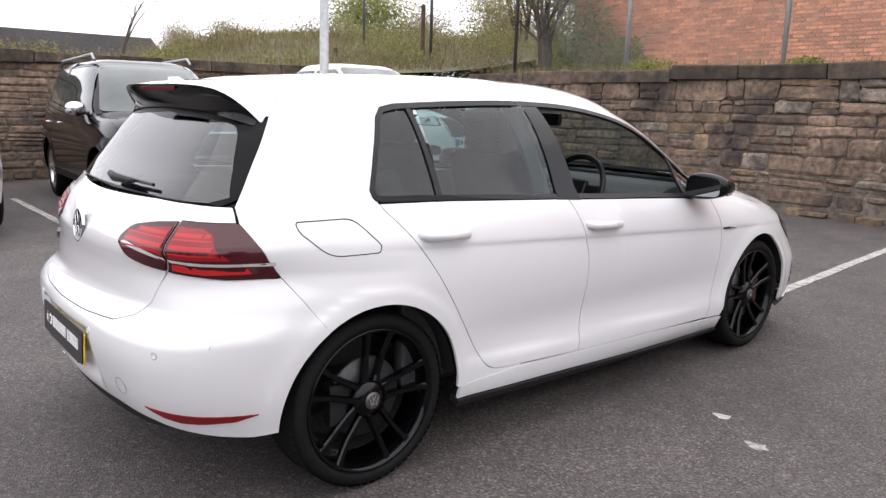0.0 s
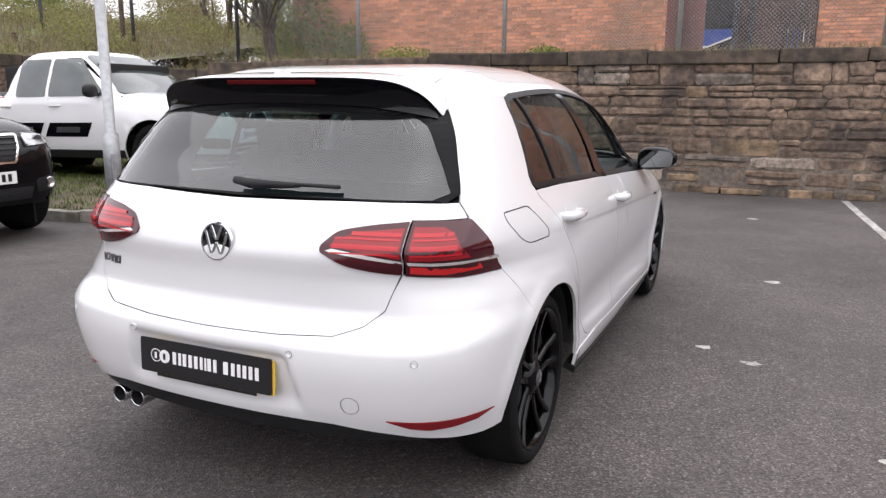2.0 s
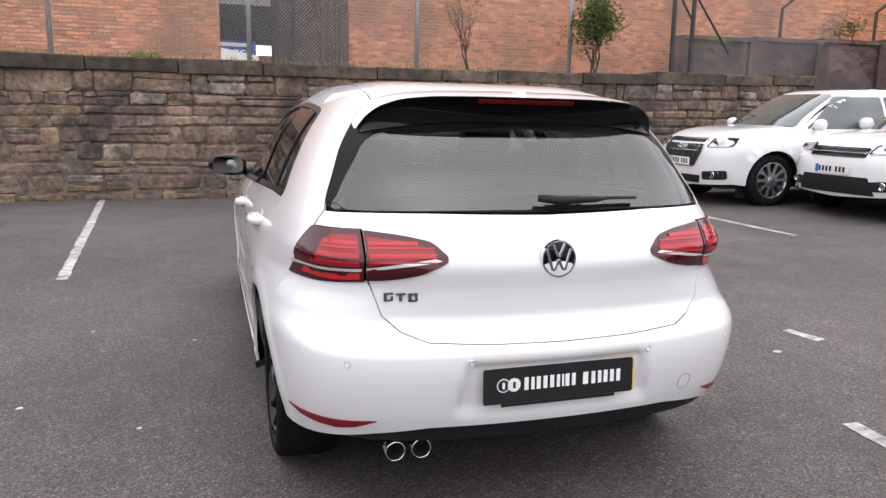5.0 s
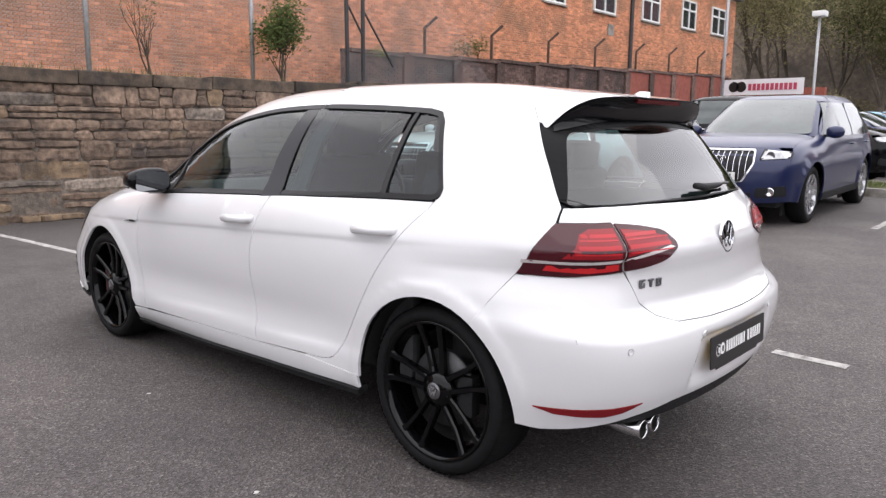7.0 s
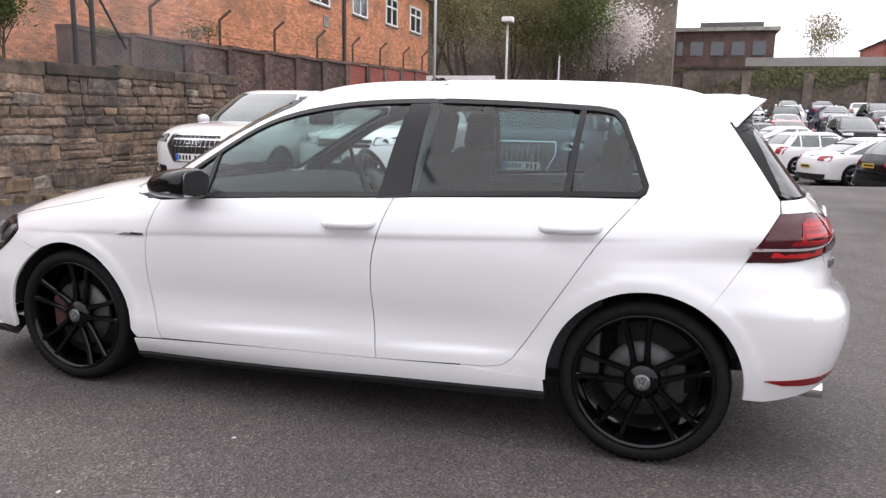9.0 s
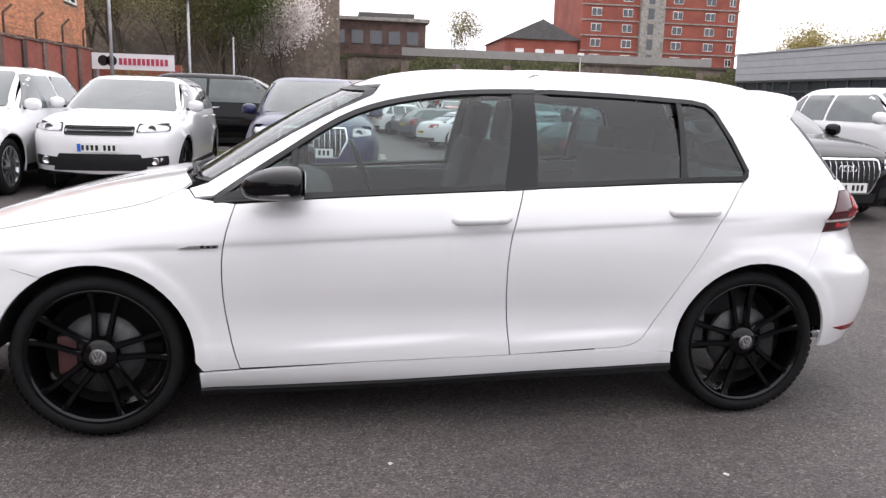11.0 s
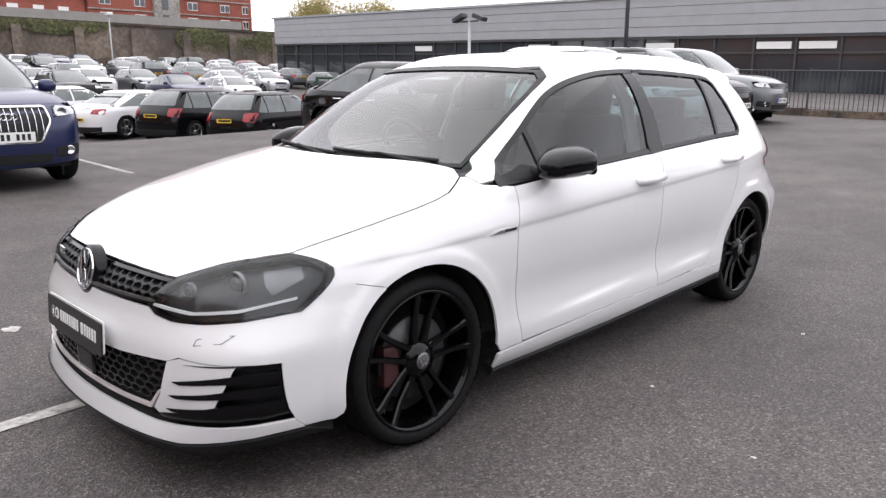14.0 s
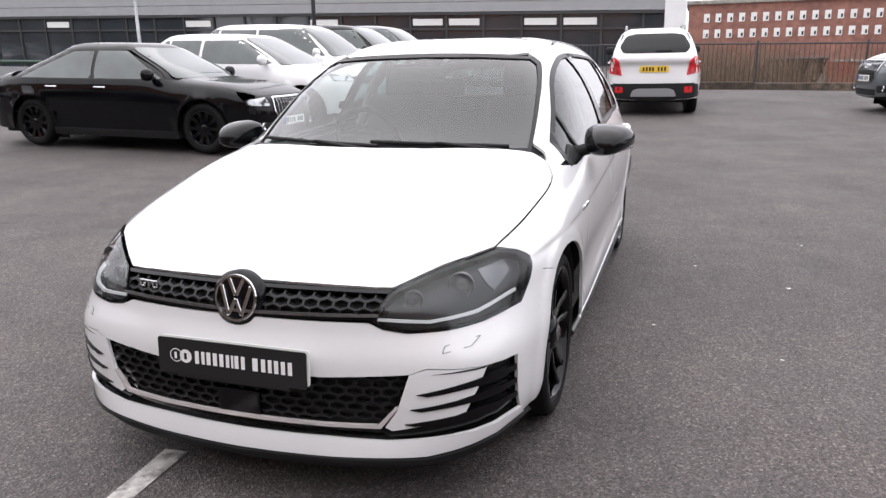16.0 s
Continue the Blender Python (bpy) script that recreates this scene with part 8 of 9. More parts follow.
# ---- street lamps and poles ----
lamp = tagged(new("lamp_post"), "tall pale grey steel lamp post in the grass", "lamp post")
part("pole", bm_tube([(-4.93, 1.98, -0.05), (-4.93, 1.98, 0.9), (-4.925, 1.98, 0.93), (-4.90, 1.98, 7.0)], [0.085, 0.085, 0.055, 0.045], 16), STEEL, lamp, smooth=True)
part("hatch", bm_box((0.02, 0.08, 0.30), (-4.86, 1.94, 0.55), bevel=0.004), STEEL, lamp)
for x, y, h, heads in ((26.0, 8.4, 9.5, 0), (30.5, 6.4, 6.0, 1), (46.0, 6.4, 5.9, 0), (17.0, -17.8, 3.75, 2), (9.9, -17.2, 9.0, 0), (62.0, -22.0, 7.0, 1)):
    lp = tagged(new("lamp_post"), "slim grey steel lamp post in the car park", "lamp post", "car park lamps")
    part("pole", bm_tube([(x, y, -0.8), (x, y, h - 0.1)], [0.07, 0.05], 12), STEEL if heads or h < 9 else (STEEL if x > 20 else DARKSTEEL), lp, smooth=True)
    if heads == 2:
        for s in (-1, 1):
            part("floodlight", bm_box((0.55, 0.30, 0.16), (x + s * 0.42, y + s * 0.1, h - 0.02), Matrix.Rotation(s * 0.35, 4, "Y"), 0.03), DARKSTEEL, lp)
        part("arm", bm_tube([(x - 0.45, y, h - 0.15), (x + 0.45, y, h - 0.15)], 0.03, 8), DARKSTEEL, lp)
    elif heads:
        part("lantern", bm_box((0.5, 0.5, 0.22), (x, y, h), bevel=0.05), WHITEFRAME, lp)

# dealer banner
banner = tagged(new("banner"), "long white banner board with dark roundel and red lettering", "banner")
part("board", bm_box((0.05, 3.6, 0.72), (32.9, 9.3, 3.30)), WHITEWALL, banner)
for y, r in ((10.6, 0.24), (10.25, 0.24)):
    bm = bm_lathe([(0.0, 0.001), (0.0, r)], 20, axis="x")
    bm.transform(Matrix.Translation((32.86, y, 3.32)))
    part("roundel", bm, PLATEBLACK, banner)
for k in range(11):
    part("sign_bar", bm_box((0.02, 0.14, 0.30), (32.86, 9.85 - k * 0.20, 3.30)), SIGNRED, banner)
for y in (7.7, 10.9):
    part("post", bm_box((0.1, 0.1, 3.2), (33.0, y, 1.6)), STEEL, banner)

# ---- far side: retaining wall, flats, roofs ----
ret = tagged(new("wall_retaining"), "old brick retaining wall with blind arches and ivy", "retaining wall", kind="structure")
RX = 72.0
part("wall_core", bm_box((1.5, 90, 9.0), (RX, -22, 2.4)), OLDWALL, ret)
for k in range(13):
    y = 6 - k * 5.2
    part("arch_recess", bm_prism([(-1.7, 0), (1.7, 0), (1.7, 2.0)] + [(1.7 * math.cos(a), 2.0 + 0.9 * math.sin(a)) for a in np.linspace(0.1, 3.04, 9)] + [(-1.7, 2.0)], 0.06, Matrix.Translation((RX - 0.75, y, 0.9)) @ Matrix.Rotation(radians(-90), 4, "Z") @ Matrix.Rotation(radians(90), 4, "X")), STONECAP, ret)
    part("pier", bm_box((0.5, 0.8, 7.6), (RX - 0.9, y + 2.6, 2.6)), OLDWALL, ret)
part("coping", bm_box((1.9, 90, 0.25), (RX, -22, 6.9)), STONECAP, ret)
part("parapet", bm_box((0.3, 34, 0.9), (RX + 2, -24, 7.6)), PARAPET, ret)
rnd = random.Random(8)
v_, f_ = [], []
for k in range(15000):
    y, z = rnd.uniform(-60, 2), 6.9 - abs(rnd.gauss(0, 0.9))
    if noise.noise((y * 0.12, z * 0.3, 1)) < -0.05:
        continue
    q = Vector((RX - 0.85 - rnd.random() * 0.3, y, z))
    a = rnd.uniform(0, 6.28)
    n = len(v_)
    u, w_ = Vector((0.1, math.cos(a), math.sin(a))) * 0.15, Vector((-0.1, -math.sin(a), math.cos(a))) * 0.13
    v_ += [q - u, q + w_ * 0.6, q + u, q - w_ * 0.6]
    f_.append((n, n + 1, n + 2, n + 3))
tagged(mesh_ob("ivy", v_, f_, IVY), "patchy ivy hanging over the retaining wall", "ivy", kind="stuff")

flats = tagged(new("tower_block"), "red brick tower block with pale floor bands", "tower block")
TX, T0, T1, TZ0, TZ1 = 131.0, -76.2, -45.5, 4.0, 34.0
part("wall", bm_box((18, T1 - T0, TZ1 + 3), (TX + 9, (T0 + T1) / 2, (TZ1 - 3) / 2)), REDBRICK, flats)
part("stair_core", bm_box((1.2, 4.6, TZ1 - TZ0 + 1), (TX - 0.3, -58.8, (TZ0 + TZ1) / 2)), CONCRETE, flats)
for k in range(11):
    z = TZ0 + 1.6 + k * 2.75
    part("floor_band", bm_box((0.25, T1 - T0 + 0.4, 0.22), (TX - 0.1, (T0 + T1) / 2, z)), CONCRETE, flats)
    for y in (-48.2, -54.2, -64.0, -70.5, -74.8):
        wd = 1.9 if y > -74 else 1.2
        win = part("window", bm_box((0.12, wd, 1.45), (TX - 0.05, y, z + 1.45)), WHITEFRAME, flats)
        for s in (-1, 1):
            part("pane", bm_box((0.05, wd / 2 - 0.16, 1.2), (TX - 0.14, y + s * wd / 4, z + 1.45)), DARKGLASS, win)
    part("stair_window", bm_box((0.1, 1.1, 1.9), (TX - 0.92, -58.4, z + 1.4)), DARKGLASS, flats)
house = tagged(new("brick_house"), "red brick gabled house beyond the retaining wall", "house")
part("wall", bm_box((16, 14, 17), (140, -38.3, 7.0)), REDBRICK, house)
part("roof", bm_prism([(-7.6, 0), (7.6, 0), (0, 3.6)], 17, Matrix.Translation((131.5, -38.3, 15.5)) @ Matrix(((0, 0, 1, 0), (1, 0, 0, 0), (0, 1, 0, 0), (0, 0, 0, 1)))), SLATE, house)
for k in range(3):
    part("window", bm_box((0.1, 1.6, 1.6), (131.95, -34.2 - k * 3.8, 13.0)), WHITEFRAME, house)
part("balcony_wall", bm_box((6, 26, 1.0), (118, -46, 9.9)), PARAPET, house)
hall = tagged(new("old_warehouse"), "dark flat-roofed brick warehouse on the retaining wall", "warehouse")
part("wall", bm_box((14, 10.5, 12.6), (82, -4.3, 4.4)), DARKBRICK, hall)
part("roof", bm_box((15, 11.2, 0.35), (82, -4.3, 10.8)), CONCRETE, hall)
part("upper_storey", bm_box((10, 6.0, 1.2), (84, -5.8, 11.4)), SLATE, hall)
for k in range(5):
    part("window", bm_box((0.1, 1.2, 1.3), (74.95, -0.6 - k * 1.9, 9.0)), DARKGLASS, hall)
yard = tagged(new("brick_arch_building"), "sooty brick building with arched openings below the trees", "building")
part("wall", bm_box((10, 25, 15.0), (66, 12.0, 6.9)), OLDWALL, yard)
part("coping", bm_box((10.4, 25.4, 0.35), (66, 12.0, 14.55)), CONCRETE, yard)
# no holes: flat black slabs give the openings their dark, unlit inside
for k in range(3):
    part("opening", bm_prism([(-1.3, 0), (1.3, 0), (1.3, 2.2)] + [(1.3 * math.cos(a), 2.2 + 0.9 * math.sin(a)) for a in np.linspace(0.1, 3.04, 9)] + [(-1.3, 2.2)], 0.1, Matrix.Translation((60.96, 6.5 + k * 6, 0.3)) @ Matrix.Rotation(radians(-90), 4, "Z") @ Matrix.Rotation(radians(90), 4, "X")), UNDER, yard)
part("low_wall", bm_box((0.4, 12, 2.6), (40, 14.5, 2.3)), REDBRICK, yard)

# ---- clad showroom ----
GA, GB = Vector((52.0, -31.5)), Vector((0.2, -33.2))
dirv = (GB - GA).normalized()
glen = (GB - GA).length
show = tagged(new("showroom"), "long grey clad showroom with a band of dark glazing", "showroom")
gm = Matrix.Translation((GA.x, GA.y, 0)) @ Matrix.Rotation(math.atan2(dirv.y, dirv.x), 4, "Z")


def gz(u):
    """Foot of the cladding along the front: it steps down with the ground."""
    return 4.55 - 1.25 * u / glen


def slab(name, u0, u1, v0, v1, w0, w1, mt, parent=None, bev=0.0):
    """Box along the showroom front: u along, v out from the face (towards the car park), heights over the sloping foot."""
    bm = bm_box((u1 - u0, v1 - v0, w1 - w0), ((u0 + u1) / 2, (v0 + v1) / 2, (w0 + w1) / 2), bevel=bev)
    for p in bm.verts:
        p.co.z += gz(p.co.x)
    bm.transform(gm @ Matrix.Scale(-1, 4, (0, 1, 0)))
    bmesh.ops.reverse_faces(bm, faces=bm.faces)
    return part(name, bm, mt, parent or show)


slab("core", 0, glen, -16, -0.3, -5, 1.9, CLAD)
for k in range(4):
    slab("cladding_strip", 0, glen, -0.3, 0.06 + 0.015 * (k % 2), 0.02 + k * 0.49, 0.02 + k * 0.49 + 0.475, CLAD, bev=0.01)
slab("roof_edge", -0.2, glen + 0.2, -16, 0.16, 1.98, 2.10, STEEL)
slab("glazing", 0, glen, -0.3, -0.12, -4.4, 0.0, DARKGLASS)
slab("soffit", 0, glen, -0.3, 0.05, -0.12, 0.0, DARKSTEEL)
for k in range(27):
    u = glen * (k + 0.5) / 27
    slab("mullion", u - 0.05, u + 0.05, -0.12, -0.02, -4.4, -0.1, DARKSTEEL)
    if k in (8, 13, 17, 20, 21, 23, 24):
        slab("blind", u + 0.12, u + 1.70, -0.11, -0.06, -0.62, -0.30, WHITEFRAME)
slab("transom", 0, glen, -0.12, -0.03, -0.85, -0.75, DARKSTEEL)
slab("plinth", 0, glen, -0.12, 0.05, -4.6, -2.9, CLAD)
slab("parapet_plant", 22, 31, -8, -5, 2.05, 2.6, CLAD)
slab("parapet_plant", 44, 48, -6, -3, 2.05, 2.9, CLAD)
pillar = tagged(part("white_pillar", bm_box((0.95, 1.0, 4.5), (-0.28, -33.4, 2.6), bevel=0.02), WHITEWALL), "tall plain white sign pillar by the showroom", "sign pillar")
mill = tagged(new("brick_mill"), "long red brick mill with rows of white windows", "mill")
# the haze over the far mill is only in its brick colour
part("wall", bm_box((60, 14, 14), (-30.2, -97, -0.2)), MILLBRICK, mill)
part("roof_edge", bm_box((60.6, 14.6, 0.4), (-30.2, -97, 6.95)), CONCRETE, mill)
for r in range(2):
    for k in range(30):
        x = -2.2 - k * 1.26
        win = part("window", bm_box((0.62, 0.1, 0.95), (x, -89.98, 5.2 - r * 1.75)), WHITEFRAME, mill)
        part("pane", bm_box((0.20, 0.05, 0.40), (x - 0.12, -89.92, 5.05 - r * 1.75)), DARKGLASS, win)

# ---- railings ----
def railing(name, a, b, h, gap, label, material=DARKSTEEL, post_every=2.6):
    root = tagged(new(name), label, "railing")
    a, b = Vector(a), Vector(b)
    n = int((b - a).length / post_every)
    for i in range(n + 1):
        p = a + (b - a) * i / n
        part("post", bm_box((0.05, 0.05, h + 0.06), (p.x, p.y, lay(p.x, p.y) + h / 2), bevel=0.005), material, root)
    for zz in (0.16, h - 0.05):
        part("rail", bm_tube([(p.x, p.y, lay(p.x, p.y) + zz) for p in (a + (b - a) * i / n for i in range(n + 1))], 0.022, 6), material, root)
    bars = bmesh.new()
    m = int((b - a).length / gap)
    for i in range(m):
        p = a + (b - a) * (i + 0.5) / m
        z = lay(p.x, p.y)
        bm_box((0.016, 0.016, h - 0.2), (p.x, p.y, z + h / 2 + 0.05), bm=bars)
    tagged(part("railing_infill", bars, material, root), kind="stuff")
    kerb = bmesh.new()
    for i in range(n):
        p, q = a + (b - a) * i / n, a + (b - a) * (i + 1) / n
        c = (p + q) / 2
        bm_box(((q - p).length, 0.30, 0.24), (c.x, c.y + 0.05, lay(c.x, c.y) + 0.06), Matrix.Rotation(math.atan2(q.y - p.y, q.x - p.x), 4, "Z"), 0.02, 2, kerb)
    tagged(part("railing_kerb", kerb, STONECAP), "low dark stone kerb under the railing", "kerb", kind="structure")
    return root


railing("railing", (10.2, -18.94), (-13.3, -17.64), 1.25, 0.12, "black vertical bar steel railing on a kerb")
rl = tagged(new("barrier_rail"), "dark green tubular barrier at the edge of the upper park", "barrier")
for p, q in (((12.1, -7.4), (12.4, -9.8)),):
    part("rail", bm_tube([(p[0], p[1], 1.45), (q[0], q[1], 1.42)], 0.035, 8), GREENFENCE, rl)
    part("post", bm_tube([(p[0], p[1], 0.1), (p[0], p[1], 1.45)], 0.04, 8), GREENFENCE, rl)
    part("post", bm_tube([(q[0], q[1], 0.1), (q[0], q[1], 1.42)], 0.04, 8), GREENFENCE, rl)

# ---- trees, hedges and far greenery ----
def tree(name, label, at, h, spread, leaf, count, seed, bare=False, stems=1, size=0.10, trunk_r=0.12, levels=4, clump=0.35):
    """A tapered trunk with limbs, and a crown of many small leaves in uneven clumps."""
    rnd = random.Random(seed)
    root = tagged(new(name), label, "tree" if h > 2.6 else "shrub")
    wood = bmesh.new()
    tips = []

    def limb(p, d, length, r, lev):
        pts, rad = [p], [r]
        k = 3
        for i in range(k):
            d = (d + Vector((rnd.uniform(-1, 1), rnd.uniform(-1, 1), rnd.uniform(-0.4, 0.7))) * 0.22).normalized()
            pts.append(pts[-1] + d * length / k)
            rad.append(r * (1 - 0.45 * (i + 1) / k))
        bm_tube(pts, rad, 7 if lev > 1 else 5, wood, False)
        if lev == 0:
            tips.append(pts[-1])
            tips.append(pts[-2])
            return
        for i in range(rnd.choice((2, 3, 3)) if lev < levels else 4):
            a = rnd.uniform(0, 6.28)
            out = Vector((math.cos(a) * spread, math.sin(a) * spread, rnd.uniform(0.45, 1.1))).normalized()
            limb(pts[rnd.choice((-1, -2))], (d * 0.55 + out).normalized(), length * rnd.uniform(0.55, 0.78), rad[-1] * 0.72, lev - 1)

    base = Vector((at[0], at[1], at[2]))
    for s in range(stems):
        lean = Vector((rnd.uniform(-1, 1), rnd.uniform(-1, 1), 0)) * (0.15 if stems == 1 else 0.5)
        limb(base + lean * 0.3, (Vector((0, 0, 1)) + lean).normalized(), h * 0.36, trunk_r, levels)
    part("trunk", wood, BARK, root)
    v_, f_ = [], []
    for _ in range(count):
        q = rnd.choice(tips) + Vector((rnd.gauss(0, 1), rnd.gauss(0, 1), rnd.gauss(0, 0.8))) * clump
        u = Vector((rnd.uniform(-1, 1), rnd.uniform(-1, 1), rnd.uniform(-1, 1))).normalized() * size * rnd.uniform(0.5, 1.2)
        w = u.orthogonal().normalized() * size * rnd.uniform(0.3, 0.6)
        k = len(v_)
        v_ += [q - u, q + w, q + u, q - w]
        f_.append((k, k + 1, k + 2, k + 3))
    part_ob = mesh_ob("crown", v_, f_, leaf, root)
    tagged(part_ob, kind="stuff")
    return root


def thicket(name, label, spots, leaf, count, size, seed, category="hedge"):
    """Brushwood as stuff: leaves and twigs filling rough mounds."""
    rnd = random.Random(seed)
    v_, f_ = [], []
    for _ in range(count):
        x, y, z, rx, ry, rz = rnd.choice(spots)
        d = Vector((rnd.gauss(0, 1), rnd.gauss(0, 1), rnd.gauss(0, 1)))
        d = d.normalized() * rnd.random() ** 0.45
        q = Vector((x + d.x * rx, y + d.y * ry, z + abs(d.z) * rz))
        u = Vector((rnd.uniform(-1, 1), rnd.uniform(-1, 1), rnd.uniform(-0.3, 1.2))).normalized() * size * rnd.uniform(0.5, 1.5)
        w = u.orthogonal().normalized() * size * rnd.uniform(0.15, 0.5)
        k = len(v_)
        v_ += [q - u, q + w, q + u, q - w]
        f_.append((k, k + 1, k + 2, k + 3))
    return tagged(mesh_ob(name, v_, f_, leaf), label, category, kind="stuff")


# beyond the pickups
rnd = random.Random(21)
tree("tree", "many-stemmed shrub tree with fresh green leaves by the brick corner", (-9.4, 10.9, 1.7), 4.6, 0.7, LEAF, 2600, 1, stems=4, trunk_r=0.10, size=0.07)
tree("tree", "bare spring tree with thin pale twigs", (-14.5, 15.5, 1.8), 6.5, 0.55, LEAFDRY, 1500, 2, stems=3, size=0.06)
tree("tree", "bare spring tree with thin pale twigs", (-17.5, 19.0, 2.0), 7.5, 0.6, LEAFDRY, 2200, 3, stems=2, size=0.08)
for k in range(15):
    x = -15 - k * 3.2 + rnd.uniform(-1, 1)
    y = 17 + rnd.uniform(-3, 12) + k * 0.5
    tree("tree", "young woodland tree in olive green spring leaf", (x, y, 1.3), rnd.uniform(4.6, 6.2), rnd.uniform(0.5, 0.8), rnd.choice((LEAF, LEAFDRY, LEAFDRY)), 7500, 40 + k, size=0.055, levels=4, trunk_r=0.11, clump=0.5)
thicket("scrub", "olive green scrub on the bank behind the low wall", [(-10 - k * 1.6 + rnd.uniform(-0.5, 0.5), 11.5 + rnd.uniform(-1.2, 4), 1.6, 1.4, 1.1, rnd.uniform(0.8, 1.9)) for k in range(26)], LEAFDRY, 70000, 0.045, 5)
thicket("scrub", "fresh green scrub mixed through the bank", [(-11 - k * 2.3 + rnd.uniform(-0.5, 0.5), 13.0 + rnd.uniform(-1, 5), 1.6, 1.3, 1.1, rnd.uniform(1.0, 2.4)) for k in range(20)], LEAF, 40000, 0.045, 6)
thicket("scrub", "leafy shoots hiding the corner of the brick building", [(-10.0, 11.9, 1.8, 0.7, 0.4, 3.2), (-9.0, 12.0, 1.8, 0.9, 0.25, 2.2), (-8.0, 12.0, 1.8, 0.6, 0.2, 1.3)], LEAF, 6500, 0.06, 7)
tree("tree", "small cherry tree with sparse white blossom", (-18.1, 3.7, hill(-18.1, 3.7) - 0.1), 3.6, 0.9, BLOSSOM, 1500, 9, size=0.075, levels=4, trunk_r=0.06, clump=0.10)
hill_spots = []
for k in range(150):
    x, y = rnd.uniform(-36, -12.5), rnd.uniform(0.5, 26)
    hill_spots.append((x, y, hill(x, y) - 0.15, rnd.uniform(0.7, 1.6), rnd.uniform(0.7, 1.6), rnd.uniform(0.35, 0.9)))
thicket("scrub", "low brambles and rough grass over the hillside", hill_spots, LEAFDRY, 60000, 0.05, 51)
thicket("scrub", "fresh green growth among the brambles on the hillside", hill_spots[::2], LEAF, 36000, 0.045, 52)
thicket("scrub", "tall olive thicket closing the view behind the bank", [(-11.5 - k * 1.7 + rnd.uniform(-0.6, 0.6), 18.0 + rnd.uniform(-2.0, 5.0), 2.6, 1.9, 1.6, rnd.uniform(2.2, 4.4)) for k in range(30)], LEAFDRY, 80000, 0.055, 18)
thicket("far_wood", "hazy far woodland and hedges", [(-70 - 3 * k, 10 + 5.5 * k, 1.0, 7, 7, 3.5 + 2 * rnd.random()) for k in range(18)], LEAFDRY, 36000, 0.32, 8, "wood")
far = tagged(new("far_shed"), "long low dark shed roofs in the distance", "shed")
for x, y, w in ((-62, 16.0, 16), (-66, 34, 14), (-60, 2, 12)):
    part("roof", bm_prism([(-w / 2, 0), (w / 2, 0), (w / 2 - 1.5, 2.2), (-w / 2 + 1.5, 2.2)], 6, Matrix.Translation((x - 14, y, 4.3)) @ Matrix.Rotation(radians(90), 4, "Z") @ Matrix.Rotation(radians(90), 4, "X")), SLATE, far)
    part("wall", bm_box((5, w * 0.9, 7.0), (x - 11, y, 2.2)), DARKBRICK, far)
# shrubs on the bank by the long building
tree("shrub", "leafy evergreen shrub growing behind the coping", (6.42, 9.6, 1.9), 2.1, 0.45, LEAFDARK, 3000, 12, stems=3, size=0.055, trunk_r=0.03, levels=3, clump=0.16)
tree("shrub", "thin bare climbing shrub against the bricks", (4.2, 10.4, 1.9), 2.6, 0.6, LEAFDRY, 160, 13, stems=3, size=0.04, trunk_r=0.022, levels=3, clump=0.12)
tree("shrub", "small green shoot on the boundary wall", (15.0, 11.6, 3.2), 0.9, 0.5, LEAFDARK, 500, 14, stems=2, size=0.05, trunk_r=0.02, levels=2, clump=0.15)
thicket("ivy_tuft", "tufts of yellow green weeds on the coping", [(9.2, 7.9, 1.95, 0.8, 0.2, 0.16), (10.8, 11.5, 3.1, 0.4, 0.2, 0.25), (-1.9, 7.75, 1.98, 0.3, 0.15, 0.14), (-4.4, 7.7, 1.98, 0.6, 0.2, 0.18)], LEAF, 1800, 0.03, 15, "weeds")
# big trees past the end of the long building
for k, (x, y, h) in enumerate(((44, 11.5, 14), (47, 16, 16), (50, 9.0, 15), (54, 12.5, 16), (57, 7.5, 13), (56, 17, 17), (42, 19, 15), (52, 6.0, 13))):
    tree("tree", "tall woodland tree in thin green spring leaf", (x, y, -0.5), h, 0.42, (LEAFDRY, LEAF, LEAFDRY, LEAFDARK)[k % 4], 11000, 60 + k, size=0.10, levels=4, trunk_r=0.26, clump=1.1)
thicket("scrub", "dark green undergrowth below the tall trees", [(38 + 2.6 * k, 11.5 + rnd.uniform(-2, 4), 0.4, 2.2, 2.0, 3.4) for k in range(11)], LEAFDRY, 30000, 0.11, 16)
tree("tree", "white blossom tree in full spring flower", (57, 4.2, -0.5), 13.0, 0.55, BLOSSOM, 15000, 31, size=0.14, levels=4, trunk_r=0.2, clump=0.9)
tree("tree", "bare round tree on the retaining wall", (80, -14.5, 2.0), 12.5, 0.75, LEAFDRY, 2600, 32, size=0.12, levels=5, trunk_r=0.2, clump=0.5)
tree("tree", "yellow green willow beside the tower block", (120, -84, -1.0), 21.0, 0.6, WILLOW, 9000, 33, size=0.26, levels=4, trunk_r=0.4, clump=1.7)
tree("tree", "yellow green willow beside the tower block", (112, -92, -1.0), 18.0, 0.6, WILLOW, 8000, 34, size=0.26, levels=4, trunk_r=0.4, clump=1.6)
green = tagged(new("green_fence"), "dark green steel fence on the lower boundary", "fence")
for k in range(16):
    part("panel", bm_box((0.06, 2.4, 2.1), (62.0, -26 - k * 2.5, 0.5)), GREENFENCE, green)
